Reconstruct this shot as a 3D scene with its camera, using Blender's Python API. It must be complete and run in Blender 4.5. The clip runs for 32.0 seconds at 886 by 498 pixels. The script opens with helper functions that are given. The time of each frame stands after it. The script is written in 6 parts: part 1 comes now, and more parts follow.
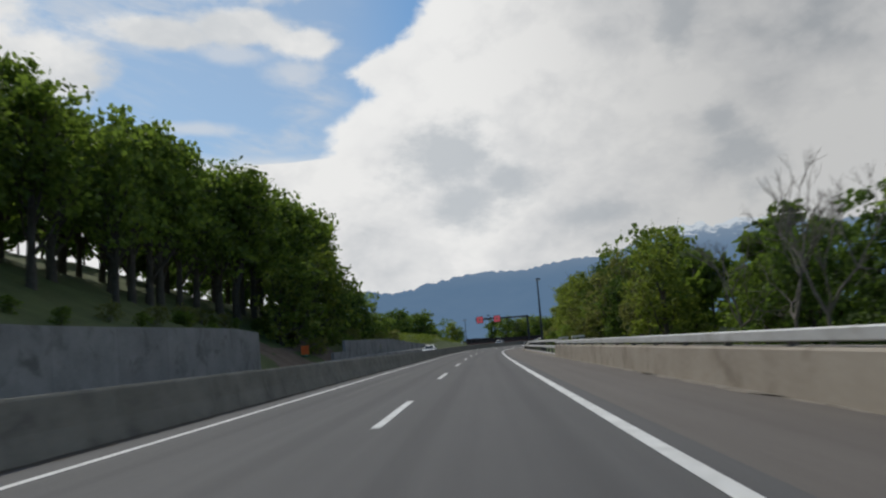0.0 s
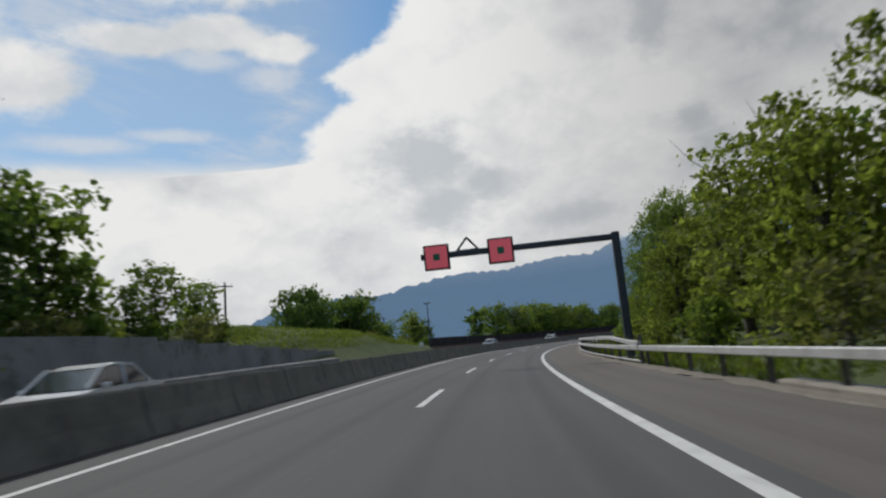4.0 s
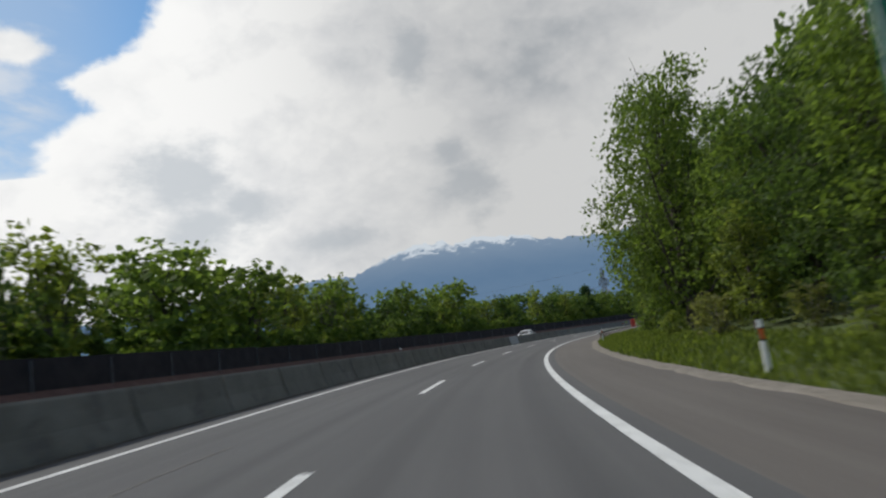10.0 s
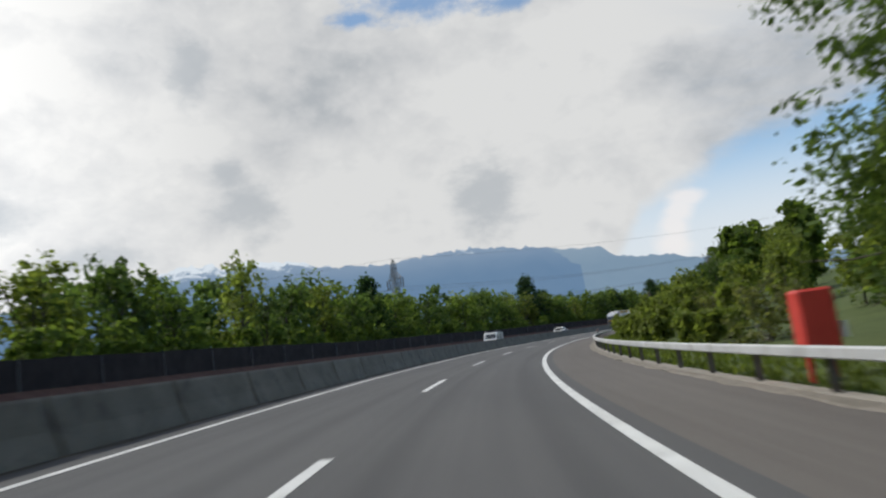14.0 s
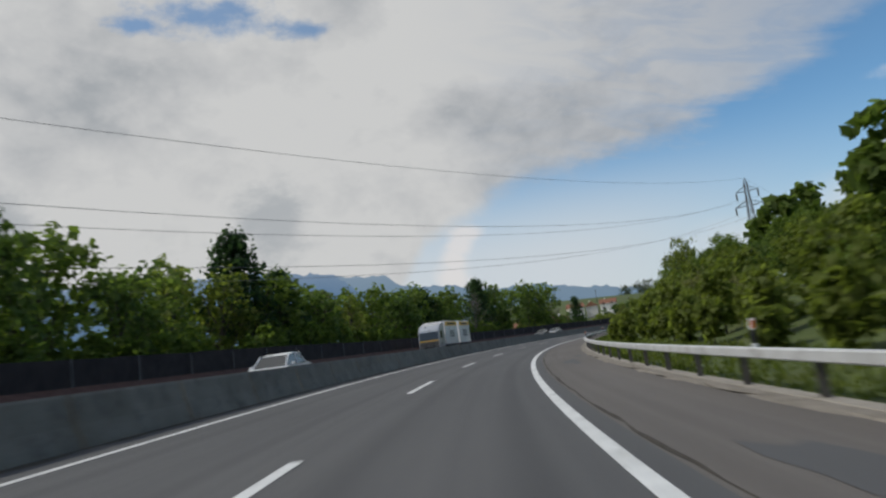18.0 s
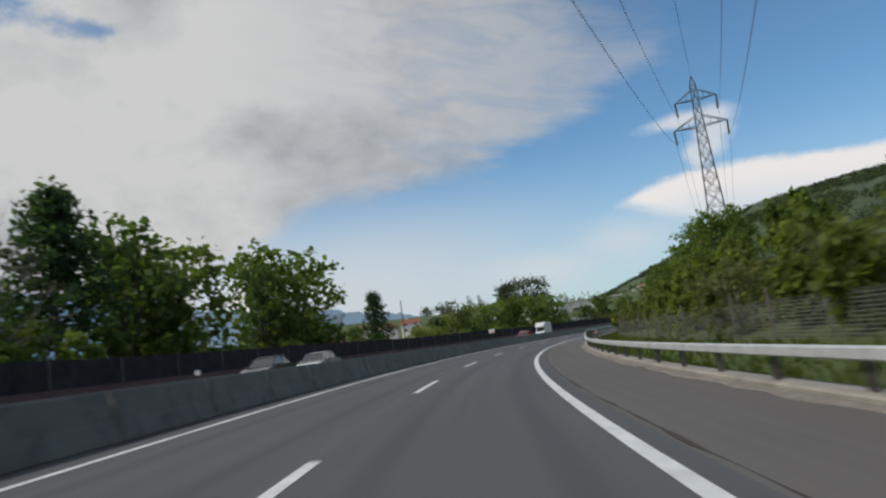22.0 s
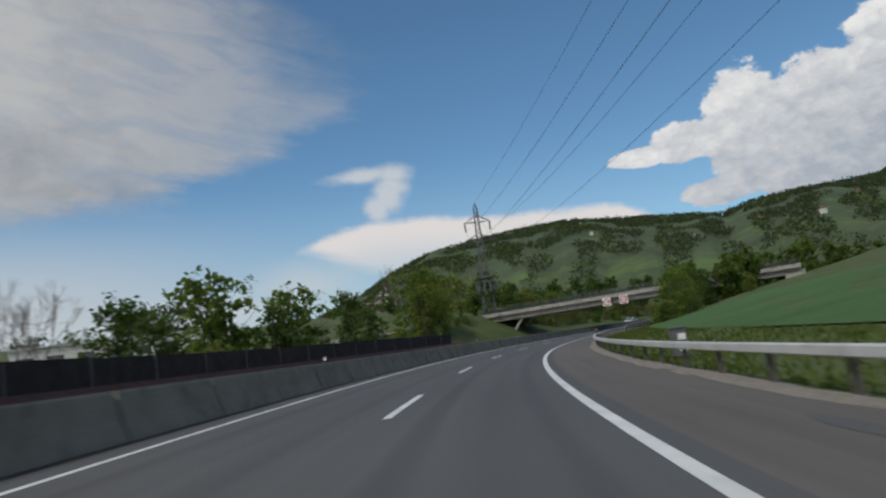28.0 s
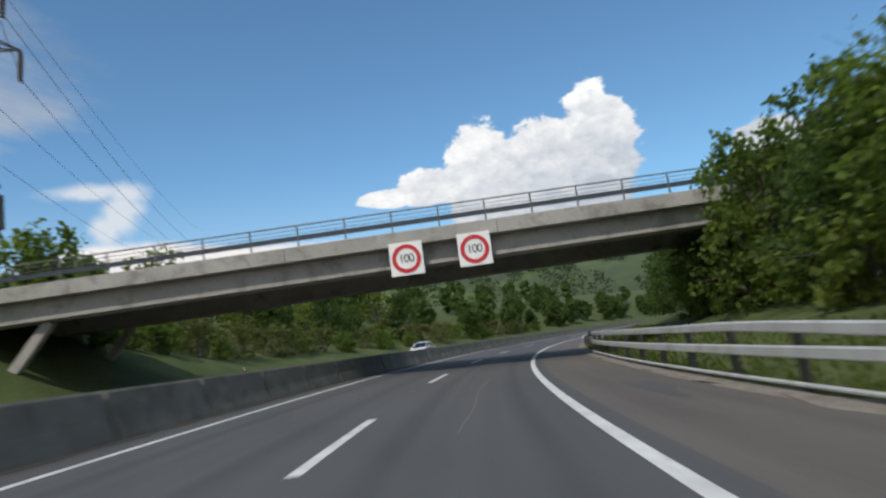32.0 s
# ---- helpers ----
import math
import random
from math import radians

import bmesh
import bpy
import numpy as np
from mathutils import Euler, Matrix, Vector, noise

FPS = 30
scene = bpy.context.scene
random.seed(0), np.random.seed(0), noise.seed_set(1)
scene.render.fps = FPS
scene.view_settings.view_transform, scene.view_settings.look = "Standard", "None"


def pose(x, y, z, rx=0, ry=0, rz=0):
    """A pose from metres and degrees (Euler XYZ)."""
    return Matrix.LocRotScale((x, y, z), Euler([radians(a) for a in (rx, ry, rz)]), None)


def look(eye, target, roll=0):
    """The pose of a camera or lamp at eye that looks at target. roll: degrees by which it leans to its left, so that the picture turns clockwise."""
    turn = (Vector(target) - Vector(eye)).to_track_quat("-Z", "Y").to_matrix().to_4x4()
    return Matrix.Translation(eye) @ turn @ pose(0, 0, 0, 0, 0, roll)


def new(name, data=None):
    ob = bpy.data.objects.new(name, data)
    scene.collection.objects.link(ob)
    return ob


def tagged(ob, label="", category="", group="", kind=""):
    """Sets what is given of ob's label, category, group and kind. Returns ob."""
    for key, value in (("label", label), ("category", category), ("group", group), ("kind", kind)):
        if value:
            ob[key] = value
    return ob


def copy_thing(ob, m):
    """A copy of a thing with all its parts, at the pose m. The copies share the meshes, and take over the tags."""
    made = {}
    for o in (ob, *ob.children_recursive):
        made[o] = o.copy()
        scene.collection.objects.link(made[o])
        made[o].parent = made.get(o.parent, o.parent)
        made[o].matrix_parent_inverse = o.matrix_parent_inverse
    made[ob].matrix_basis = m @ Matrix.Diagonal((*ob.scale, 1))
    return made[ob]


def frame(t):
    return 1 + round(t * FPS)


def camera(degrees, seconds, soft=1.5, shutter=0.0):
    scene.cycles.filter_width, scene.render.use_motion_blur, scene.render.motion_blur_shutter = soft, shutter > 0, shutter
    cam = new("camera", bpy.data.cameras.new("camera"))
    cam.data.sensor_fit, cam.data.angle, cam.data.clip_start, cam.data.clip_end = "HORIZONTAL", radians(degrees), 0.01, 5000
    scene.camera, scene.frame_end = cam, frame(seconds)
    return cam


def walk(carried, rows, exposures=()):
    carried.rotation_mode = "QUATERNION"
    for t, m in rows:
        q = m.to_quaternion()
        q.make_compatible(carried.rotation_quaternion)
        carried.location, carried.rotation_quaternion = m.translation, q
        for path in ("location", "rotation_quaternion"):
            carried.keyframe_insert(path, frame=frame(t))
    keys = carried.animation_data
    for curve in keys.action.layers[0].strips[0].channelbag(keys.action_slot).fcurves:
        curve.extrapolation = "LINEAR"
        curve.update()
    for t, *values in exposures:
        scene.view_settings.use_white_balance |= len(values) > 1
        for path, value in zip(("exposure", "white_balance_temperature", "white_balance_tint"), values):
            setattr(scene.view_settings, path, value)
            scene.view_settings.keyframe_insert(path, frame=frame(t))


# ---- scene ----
# The road's own coordinates: s runs along the lane, d to its right, z up from the tarmac.
HEAD_S = list(range(-120, 1251, 25))
HEAD = [0.9, 0.9, 0.9, 0.9, 0.9, 0.9, 0.8, 0.5, -0.3, -2.2, -4.9, -8.2, -11.9, -15.8, -20.2, -25.1, -29.9, -34.9, -40.2,
        -45.2, -50.0, -54.4, -59.2, -64.0, -68.2, -72.5, -77.3, -82.2, -86.6, -91.1, -95.7, -100.4, -105.4, -110.7, -116.1,
        -121.2, -126.3, -131.5, -136.6, -141.8, -147.0, -152.1, -157.2, -160.9, -161.9] + [-162.0] * 10
ss = np.arange(-120, 1251, 1.0)
heading = np.interp(ss, HEAD_S, HEAD)
bell = np.exp(-0.5 * (np.arange(-30, 31) / 10.0) ** 2)
heading = np.convolve(np.pad(heading, 30, "edge"), bell / bell.sum(), "valid")
road_x = np.cumsum(-np.sin(np.radians(heading)))
road_y = np.cumsum(np.cos(np.radians(heading)))
road_x, road_y = road_x - road_x[120], road_y - road_y[120]


def bank(s):
    """Cross fall of the road in degrees, right side down."""
    return np.interp(s, [-120, 70, 150, 1250], [-0.75, -0.75, 2.05, 2.05])


def at(s, d, z=0.0):
    """A place in the world from road coordinates; works on arrays."""
    x, y, a, b = np.interp(s, ss, road_x), np.interp(s, ss, road_y), np.radians(np.interp(s, ss, heading)), np.radians(bank(s))
    w, u = d * np.cos(b) + z * np.sin(b), z * np.cos(b) - d * np.sin(b)
    return np.stack(np.broadcast_arrays(x + np.cos(a) * w, y + np.sin(a) * w, u), -1)


def turn(s):
    return float(np.interp(s, ss, heading))


def way_at(t):
    """How far along the road the car is at t seconds."""
    return float(np.interp(t, [0, 1, 2, 3, 6, 7, 8, 9, 10, 11, 12, 13, 16, 17, 18, 19, 20, 21, 22, 23, 24, 25, 28, 29, 30, 31, 32],
                           [0, 22.1, 43.7, 66.1, 131.8, 155, 177.4, 200.3, 222.1, 244.6, 266.6, 289.8, 358.3, 380.8, 403.9, 426.8, 449.5, 472.4, 495.4, 519.4, 542.8, 567.2, 638.4, 662.9, 686.8, 710.4, 734.8]))


# seconds, sideways place, yaw, pitch and roll of the camera in the lane
RIDE = [
    (0, -0.37, 2.56, 7.97, 4.91), (1, -0.29, 3.25, 8.09, 5.69), (2, -0.20, 3.40, 8.10, 5.69), (3, -0.27, 3.66, 8.21, 5.69),
    (3.5, -0.36, 3.4, 8.08, 5.72), (5.5, -0.76, 1.3, 7.93, 5.78), (6, -0.82, 1.14, 7.91, 5.81), (7, -0.56, 0.81, 7.73, 6.15),
    (8, -0.30, 1.03, 7.80, 6.06), (9, -0.11, 1.39, 7.68, 6.04), (10, -0.24, 1.59, 7.78, 5.84), (11, -0.25, 1.17, 7.68, 6.00),
    (12, -0.27, 1.26, 7.87, 5.94), (13, -0.42, 1.05, 7.84, 5.50), (16, -0.14, 0.89, 7.85, 5.69), (17, 0.03, 0.78, 7.85, 5.78),
    (18, 0.04, 1.09, 7.88, 5.71), (19, -0.03, 1.36, 7.84, 5.70), (20, -0.21, 1.53, 7.86, 5.36), (21, -0.23, 1.10, 7.79, 5.59),
    (22, -0.22, 0.91, 7.85, 5.86), (23, -0.29, 1.06, 7.83, 5.54), (24, -0.32, 0.77, 7.93, 5.21), (25, -0.09, 0.61, 7.82, 5.62),
    (28, -0.33, 1.23, 7.87, 5.95), (29, -0.49, 0.97, 7.95, 5.80), (30, -0.67, 0.95, 7.95, 5.59), (31, -0.57, -0.06, 8.02, 5.89),
    (32, -0.29, 0.15, 7.86, 5.78),
]
EYE = 1.12
rows = []
for t in np.arange(0, 32.01, 0.5):
    side, yaw, pitch, roll = [float(np.interp(t, [r[0] for r in RIDE], [r[i] for r in RIDE])) for i in (1, 2, 3, 4)]
    s = way_at(t)
    lane = pose(0, 0, 0, 0, 0, turn(s)) @ pose(0, 0, 0, 0, float(bank(s)), 0)
    gaze = pose(0, 0, 0, 0, 0, yaw) @ pose(0, 0, 0, 90 + pitch) @ pose(0, 0, 0, 0, 0, -roll)
    rows.append((float(t), Matrix.Translation(at(s, side, EYE)) @ lane @ gaze))
cam = camera(64.5, 32.0, soft=2.3, shutter=0.35)
walk(cam, rows, [(0, -0.18), (3, -0.18), (6, -0.22), (8, -0.14), (10, 0.0), (12, 0.1), (13, 0.26), (16, 0.04), (18, -0.06), (21, -0.03), (23, -0.06), (25, -0.08), (28, -0.26), (30, 0.08), (32, 0.14)])

# ---- world and sun ----
SUN_AZ, SUN_EL = 42.0, 50.0  # degrees to the left of the first heading, and up


def link(tree, a, b):
    tree.links.new(a, b)


class Nodes:
    """Short hand for building a node tree."""

    def __init__(self, tree):
        self.t = tree

    def put(self, socket, value):
        if isinstance(value, bpy.types.NodeSocket):
            self.t.links.new(value, socket)
        else:
            socket.default_value = value

    def math(self, op, a, b=0.0, c=0.0, clamp=False):
        n = self.t.nodes.new("ShaderNodeMath")
        n.operation, n.use_clamp = op, clamp
        for i, v in enumerate((a, b, c)):
            self.put(n.inputs[i], v)
        return n.outputs[0]

    def noise(self, vec, scale, detail=4.0, rough=0.55, warp=0.0):
        n = self.t.nodes.new("ShaderNodeTexNoise")
        if vec is not None:
            self.t.links.new(vec, n.inputs["Vector"])
        n.inputs["Scale"].default_value, n.inputs["Detail"].default_value = scale, detail
        n.inputs["Roughness"].default_value, n.inputs["Distortion"].default_value = rough, warp
        return n.outputs[0]

    def cells(self, vec, scale, detail=2.0, rough=0.5):
        """Round billows: one minus the distance to the nearest cell."""
        n = self.t.nodes.new("ShaderNodeTexVoronoi")
        n.feature, n.normalize = "SMOOTH_F1", True
        self.t.links.new(vec, n.inputs["Vector"])
        n.inputs["Scale"].default_value, n.inputs["Detail"].default_value = scale, detail
        n.inputs["Roughness"].default_value, n.inputs["Smoothness"].default_value = rough, 0.35
        return self.math("SUBTRACT", 1.0, n.outputs["Distance"])

    def ramp(self, fac, stops, mode="LINEAR"):
        n = self.t.nodes.new("ShaderNodeValToRGB")
        n.color_ramp.interpolation = mode
        e = n.color_ramp.elements
        while len(e) < len(stops):
            e.new(0.5)
        for k, (p, c) in zip(e, stops):
            k.position = p
            k.color = (c, c, c, 1) if isinstance(c, (int, float)) else (*c, 1)
        self.put(n.inputs[0], fac)
        return n.outputs[0]

    def mix(self, fac, a, b, mode="MIX"):
        n = self.t.nodes.new("ShaderNodeMix")
        n.data_type, n.blend_type = "RGBA", mode
        self.put(n.inputs[0], fac)
        for i, v in ((6, a), (7, b)):
            self.put(n.inputs[i], (*v, 1) if isinstance(v, tuple) else v)
        return n.outputs[2]

    def smooth(self, x, lo, hi):
        n = self.t.nodes.new("ShaderNodeMapRange")
        n.interpolation_type = "SMOOTHSTEP"
        self.put(n.inputs[0], x)
        n.inputs[1].default_value, n.inputs[2].default_value = lo, hi
        return n.outputs[0]

    def xyz(self, x, y, z=0.0):
        n = self.t.nodes.new("ShaderNodeCombineXYZ")
        for i, v in enumerate((x, y, z)):
            self.put(n.inputs[i], v)
        return n.outputs[0]


world = bpy.data.worlds.new("world")
scene.world = world
world.use_nodes = True
wt = world.node_tree
wt.nodes.clear()
W = Nodes(wt)
sky = wt.nodes.new("ShaderNodeTexSky")
sky.sky_type, sky.sun_disc = "NISHITA", False
sky.sun_elevation, sky.sun_rotation = radians(SUN_EL), radians(-SUN_AZ)
sky.altitude, sky.air_density, sky.dust_density, sky.ozone_density = 450, 1.0, 0.6, 2.0
clear = W.mix(1.0, sky.outputs[0], (0.087, 0.118, 0.127), "MULTIPLY")

# Clouds lie over the clear sky by azimuth (degrees, left of the first heading positive) and elevation.
ray = wt.nodes.new("ShaderNodeTexCoord")
split = wt.nodes.new("ShaderNodeSeparateXYZ")
wt.links.new(ray.outputs["Generated"], split.inputs[0])
az = W.math("MULTIPLY", W.math("ARCTAN2", W.math("MULTIPLY", split.outputs[0], -1), split.outputs[1]), 57.2958)
el = W.math("MULTIPLY", W.math("ARCSINE", split.outputs[2]), 57.2958)
dome = W.xyz(W.math("MULTIPLY", az, 0.1), W.math("MULTIPLY", el, 0.16))
streak = W.xyz(W.math("MULTIPLY", az, 0.05), W.math("MULTIPLY", W.math("ADD", el, W.math("MULTIPLY", az, -0.22)), 0.2))
puff = W.noise(dome, 1.1, 6, 0.52, 0.3)
fine = W.noise(dome, 3.2, 8, 0.62)
wisp = W.noise(streak, 1.6, 9, 0.62, 0.5)
broad = W.noise(dome, 0.42, 5, 0.5, 0.4)
crisp = W.noise(dome, 7.0, 6, 0.6)
rough_edge = W.math("ADD", W.math("MULTIPLY", W.math("SUBTRACT", puff, 0.5), 9.0), W.math("MULTIPLY", W.math("SUBTRACT", fine, 0.5), 5.0))
bent = W.xyz(W.math("ADD", W.math("MULTIPLY", az, 0.12), W.math("MULTIPLY", fine, 0.35)), W.math("ADD", W.math("MULTIPLY", el, 0.15), W.math("MULTIPLY", puff, 0.5)))
billow = W.cells(bent, 2.6, 3.0, 0.6)
small_billow = W.cells(bent, 6.5, 2.0, 0.6)

# the grey-white deck: its lower edge in elevation for each azimuth, its left and right ends in azimuth for each elevation
swell = W.math("ADD", W.math("MULTIPLY", W.math("SUBTRACT", billow, 0.6), -2.6), W.math("ADD", W.math("MULTIPLY", W.math("SUBTRACT", puff, 0.5), 3.0), W.math("MULTIPLY", W.math("SUBTRACT", small_billow, 0.6), -1.8)))


def curve(x, lo, hi, points, base, span):
    """A broken line through points, as a ramp over x."""
    return W.math("MULTIPLY_ADD", W.ramp(W.math("DIVIDE", W.math("SUBTRACT", x, lo), hi - lo), [((a - lo) / (hi - lo), (b - base) / span) for a, b in points]), span, base)


edge = curve(az, -180, 180, [(-100, 44), (-97, 34), (-93, 21.0), (-88, 18.8), (-84, 17.0), (-80, 15.0), (-75, 13.8), (-70, 13.2), (-65, 12.3), (-60, 11.7), (-56, 9.8), (-52, 8), (-49, 3), (-45, -8)], -10, 60)
left_end = curve(el, 0, 40, [(13.8, 40.0), (15.7, 13.6), (16.4, 12.9), (18.0, 12.9), (20.5, 9.5), (22.4, 11.4), (24.7, 6.8), (26.5, 5.0), (30, 3)], 0, 40)
right_end = curve(el, 0, 40, [(19.0, -96.0), (21.0, -92.0), (24.0, -88.5), (27.0, -85.5), (33.0, -80.0)], -100, 40)
over = W.math("SUBTRACT", el, edge)
inside = W.math("ADD", W.math("SUBTRACT", left_end, az), swell)
thin = W.smooth(az, -52, -80)
left_a = W.smooth(inside, -0.4, 1.3)
deck_a = W.smooth(W.math("ADD", over, W.math("MULTIPLY", rough_edge, 0.35)), -0.6, 1.6)
streaks = W.math("ADD", W.math("MULTIPLY", W.math("SUBTRACT", wisp, 0.5), 3.2), W.math("MULTIPLY", W.math("SUBTRACT", fine, 0.5), 1.2))
deck_b = W.math("MULTIPLY", W.smooth(W.math("ADD", W.math("MULTIPLY", over, 0.42), streaks), -0.2, 1.1), W.smooth(W.math("ADD", W.math("SUBTRACT", az, right_end), W.math("MULTIPLY", streaks, 5.0)), -4.0, 8.0))
veil = W.math("ADD", 0.42, W.math("MULTIPLY", W.smooth(az, -97, -68), 0.5))
veil = W.math("MULTIPLY", veil, W.math("ADD", 0.72, W.math("MULTIPLY", W.smooth(W.noise(streak, 2.6, 7, 0.6, 0.8), 0.36, 0.6), 0.28)))
deck = W.math("MULTIPLY", left_a, W.math("ADD", W.math("MULTIPLY", deck_a, W.math("SUBTRACT", 1.0, thin)), W.math("MULTIPLY", W.math("MULTIPLY", deck_b, thin), veil)))
# low white haze towards the lake, and thin scraps in the blue gap above it
haze = W.math("MULTIPLY", W.smooth(az, 0, 9), W.smooth(W.math("ADD", el, W.math("MULTIPLY", W.math("SUBTRACT", wisp, 0.5), 2.6)), 16.3, 14.8))
scraps = W.math("MULTIPLY", W.math("MULTIPLY", W.smooth(az, 8, 14), W.smooth(W.math("ADD", W.math("MULTIPLY", wisp, 0.6), W.math("MULTIPLY", puff, 0.4)), 0.46, 0.66)), 0.6)
low = W.math("MULTIPLY", W.math("MULTIPLY", W.smooth(el, 16, 1), 0.55), W.smooth(az, -140, -90))


def heap(items, sharp, rough):
    """Clouds from soft ellipses (azimuth, elevation, half width, half height), eaten by noise at the rim."""
    field = None
    for a, e, ra, re in items:
        x, y = W.math("DIVIDE", W.math("SUBTRACT", az, a), ra), W.math("DIVIDE", W.math("SUBTRACT", el, e), re)
        d = W.math("SUBTRACT", 1.0, W.math("SQRT", W.math("ADD", W.math("MULTIPLY", x, x), W.math("MULTIPLY", y, y))))
        field = d if field is None else W.math("SMOOTH_MAX", field, d, 0.15)
    grain = W.math("ADD", W.math("MULTIPLY", W.math("SUBTRACT", puff, 0.5), rough), W.math("ADD", W.math("MULTIPLY", W.math("SUBTRACT", fine, 0.5), rough * 1.5), W.math("MULTIPLY", W.math("SUBTRACT", crisp, 0.5), rough * 0.4)))
    return W.smooth(W.math("ADD", field, grain), 0.0, sharp)


cumulus = heap([(-113.4, 12.5, 2.9, 0.75), (-116.9, 13.0, 2.8, 1.7), (-120.9, 14.5, 3.1, 3.2), (-122, 11.4, 4.8, 3.2), (-127, 13.6, 3.6, 4.2), (-131, 14.8, 3.6, 4.4), (-129.2, 10.4, 4.2, 3.6), (-119, 8.8, 3.4, 1.3), (-124.5, 9.0, 4.2, 2.2)], 0.16, 0.8)
far_heap = heap([(-143.2, 12.1, 2.9, 1.7), (-149, 9.8, 7, 2.2), (-162, 10, 8, 3)], 0.18, 0.7)
bank_top = curve(az, -180, 180, [(-120, 0), (-114.5, 7.6), (-111, 9.7), (-103.3, 10.1), (-99, 10.5), (-94.6, 11.1), (-90, 11.1), (-87.5, 10.5), (-85.5, 9.6), (-83.4, 9.2), (-82.6, -8)], -10, 60)
bank_tail = curve(el, 0, 40, [(5.5, -93.0), (7.4, -88.0), (8.6, -85.6), (9.2, -83.4)], -100, 40)
bank_cloud = W.math("MULTIPLY", W.smooth(W.math("ADD", W.math("SUBTRACT", bank_top, el), W.math("MULTIPLY", W.math("SUBTRACT", fine, 0.5), 1.3)), -0.05, 0.75), W.smooth(W.math("ADD", W.math("SUBTRACT", bank_tail, az), W.math("MULTIPLY", W.math("SUBTRACT", wisp, 0.5), 5.0)), -0.6, 3.2))
bank_cloud = W.math("MULTIPLY", bank_cloud, W.math("SUBTRACT", 1.0, W.math("MULTIPLY", W.smooth(W.math("SUBTRACT", bank_top, el), 1.2, 4.5), 0.45)))
bank_haze = W.math("MULTIPLY", heap([(-85, 6.4, 7, 3.2), (-78, 5, 9, 2.4)], 1.0, 0.3), 0.55)
hook = W.math("MULTIPLY", heap([(-93.0, 14.4, 2.6, 1.25), (-90.6, 14.6, 4.4, 0.95), (-92.4, 12.9, 1.7, 2.2), (-91.4, 11.8, 1.5, 1.6), (-92.8, 13.7, 2.0, 1.6)], 0.75, 0.6), 0.8)
plume = W.math("MULTIPLY", heap([(-54.0, 5.6, 1.9, 1.9), (-54.3, 6.8, 1.6, 1.9), (-54.8, 8.0, 1.5, 1.7), (-55.4, 8.9, 2.0, 0.9)], 0.75, 0.5), 0.7)
corner = heap([(34, 21.6, 6.5, 3.2), (41, 24, 9, 6), (25.5, 24.8, 5.5, 1.5), (19, 25.6, 6.0, 1.7), (14.0, 24.6, 3.2, 1.5), (20, 31, 16, 4.2)], 0.5, 0.55)
streak_cloud = W.math("MULTIPLY", heap([(15.0, 22.4, 3.6, 1.5), (20, 23.6, 4.5, 1.2), (23, 18.0, 5, 0.8), (29, 17.2, 6, 1.0)], 0.8, 0.6), 0.6)
dusk = W.math("MAXIMUM", heap([(2.8, 15.2, 6.6, 4.4), (1.5, 11.5, 5.0, 3.2), (-2.5, 13.0, 4.0, 2.4)], 0.8, 0.85), W.math("MULTIPLY", heap([(-20.3, 12.6, 4.0, 3.2), (-19.0, 15.5, 2.6, 2.0), (-40, 11.5, 4.2, 4.8), (-9, 9.6, 5.5, 1.6), (-17, 23.5, 2.6, 3.0)], 0.85, 1.0), 0.85))
gap = W.math("MULTIPLY", heap([(-36.5, 27.2, 6.5, 1.9), (-44.5, 26.2, 3.2, 1.0), (-31, 26.6, 3.4, 0.9)], 0.9, 1.3), 0.8)

shade = W.math("ADD", W.math("MULTIPLY", broad, 1.0), W.math("ADD", W.math("MULTIPLY", puff, 0.6), W.math("ADD", W.math("MULTIPLY", billow, 0.32), W.math("MULTIPLY", small_billow, 0.12))))
rim = W.math("MULTIPLY", W.smooth(inside, 9, 1), W.smooth(el, 14.5, 17.0))
deck_colour = W.mix(W.math("MULTIPLY", rim, 0.75), W.ramp(W.math("SUBTRACT", shade, 0.56), [(0.30, (0.58, 0.61, 0.64)), (0.45, (0.78, 0.79, 0.80)), (0.60, (0.93, 0.93, 0.92))]), (0.96, 0.96, 0.95))
deck_colour = W.mix(W.math("MULTIPLY", dusk, 0.85), deck_colour, (0.54, 0.58, 0.62))
deck_colour = W.mix(W.smooth(az, 4, -24), deck_colour, W.mix(1.0, deck_colour, (0.66, 0.665, 0.67), "MULTIPLY"))
deck_colour = W.mix(thin, deck_colour, W.mix(1.0, deck_colour, (0.82, 0.83, 0.85), "MULTIPLY"))
heap_light = W.math("ADD", W.math("ADD", W.math("MULTIPLY", fine, 0.5), W.math("ADD", W.math("MULTIPLY", billow, 0.22), W.math("MULTIPLY", small_billow, 0.25))), W.math("MULTIPLY", W.math("ADD", W.math("SUBTRACT", el, 10.0), W.math("MULTIPLY", W.math("MAXIMUM", W.math("ADD", az, 122.0), -9.0), 0.3)), 0.022))
heap_colour = W.ramp(heap_light, [(0.50, (0.46, 0.51, 0.58)), (0.66, (0.70, 0.72, 0.75)), (0.80, (0.95, 0.95, 0.94))])
out = W.mix(low, clear, (0.52, 0.60, 0.66))
out = W.mix(W.math("MULTIPLY", W.smooth(az, 2, 14), 0.38), out, (0.50, 0.56, 0.62))
south = W.math("MULTIPLY", W.math("MULTIPLY", W.smooth(az, -88, -62), W.smooth(az, -30, -46)), W.smooth(el, 15.0, 5.0))
out = W.mix(W.math("MULTIPLY", south, 0.9), out, (0.62, 0.66, 0.70))
out = W.mix(scraps, out, (0.74, 0.75, 0.76))
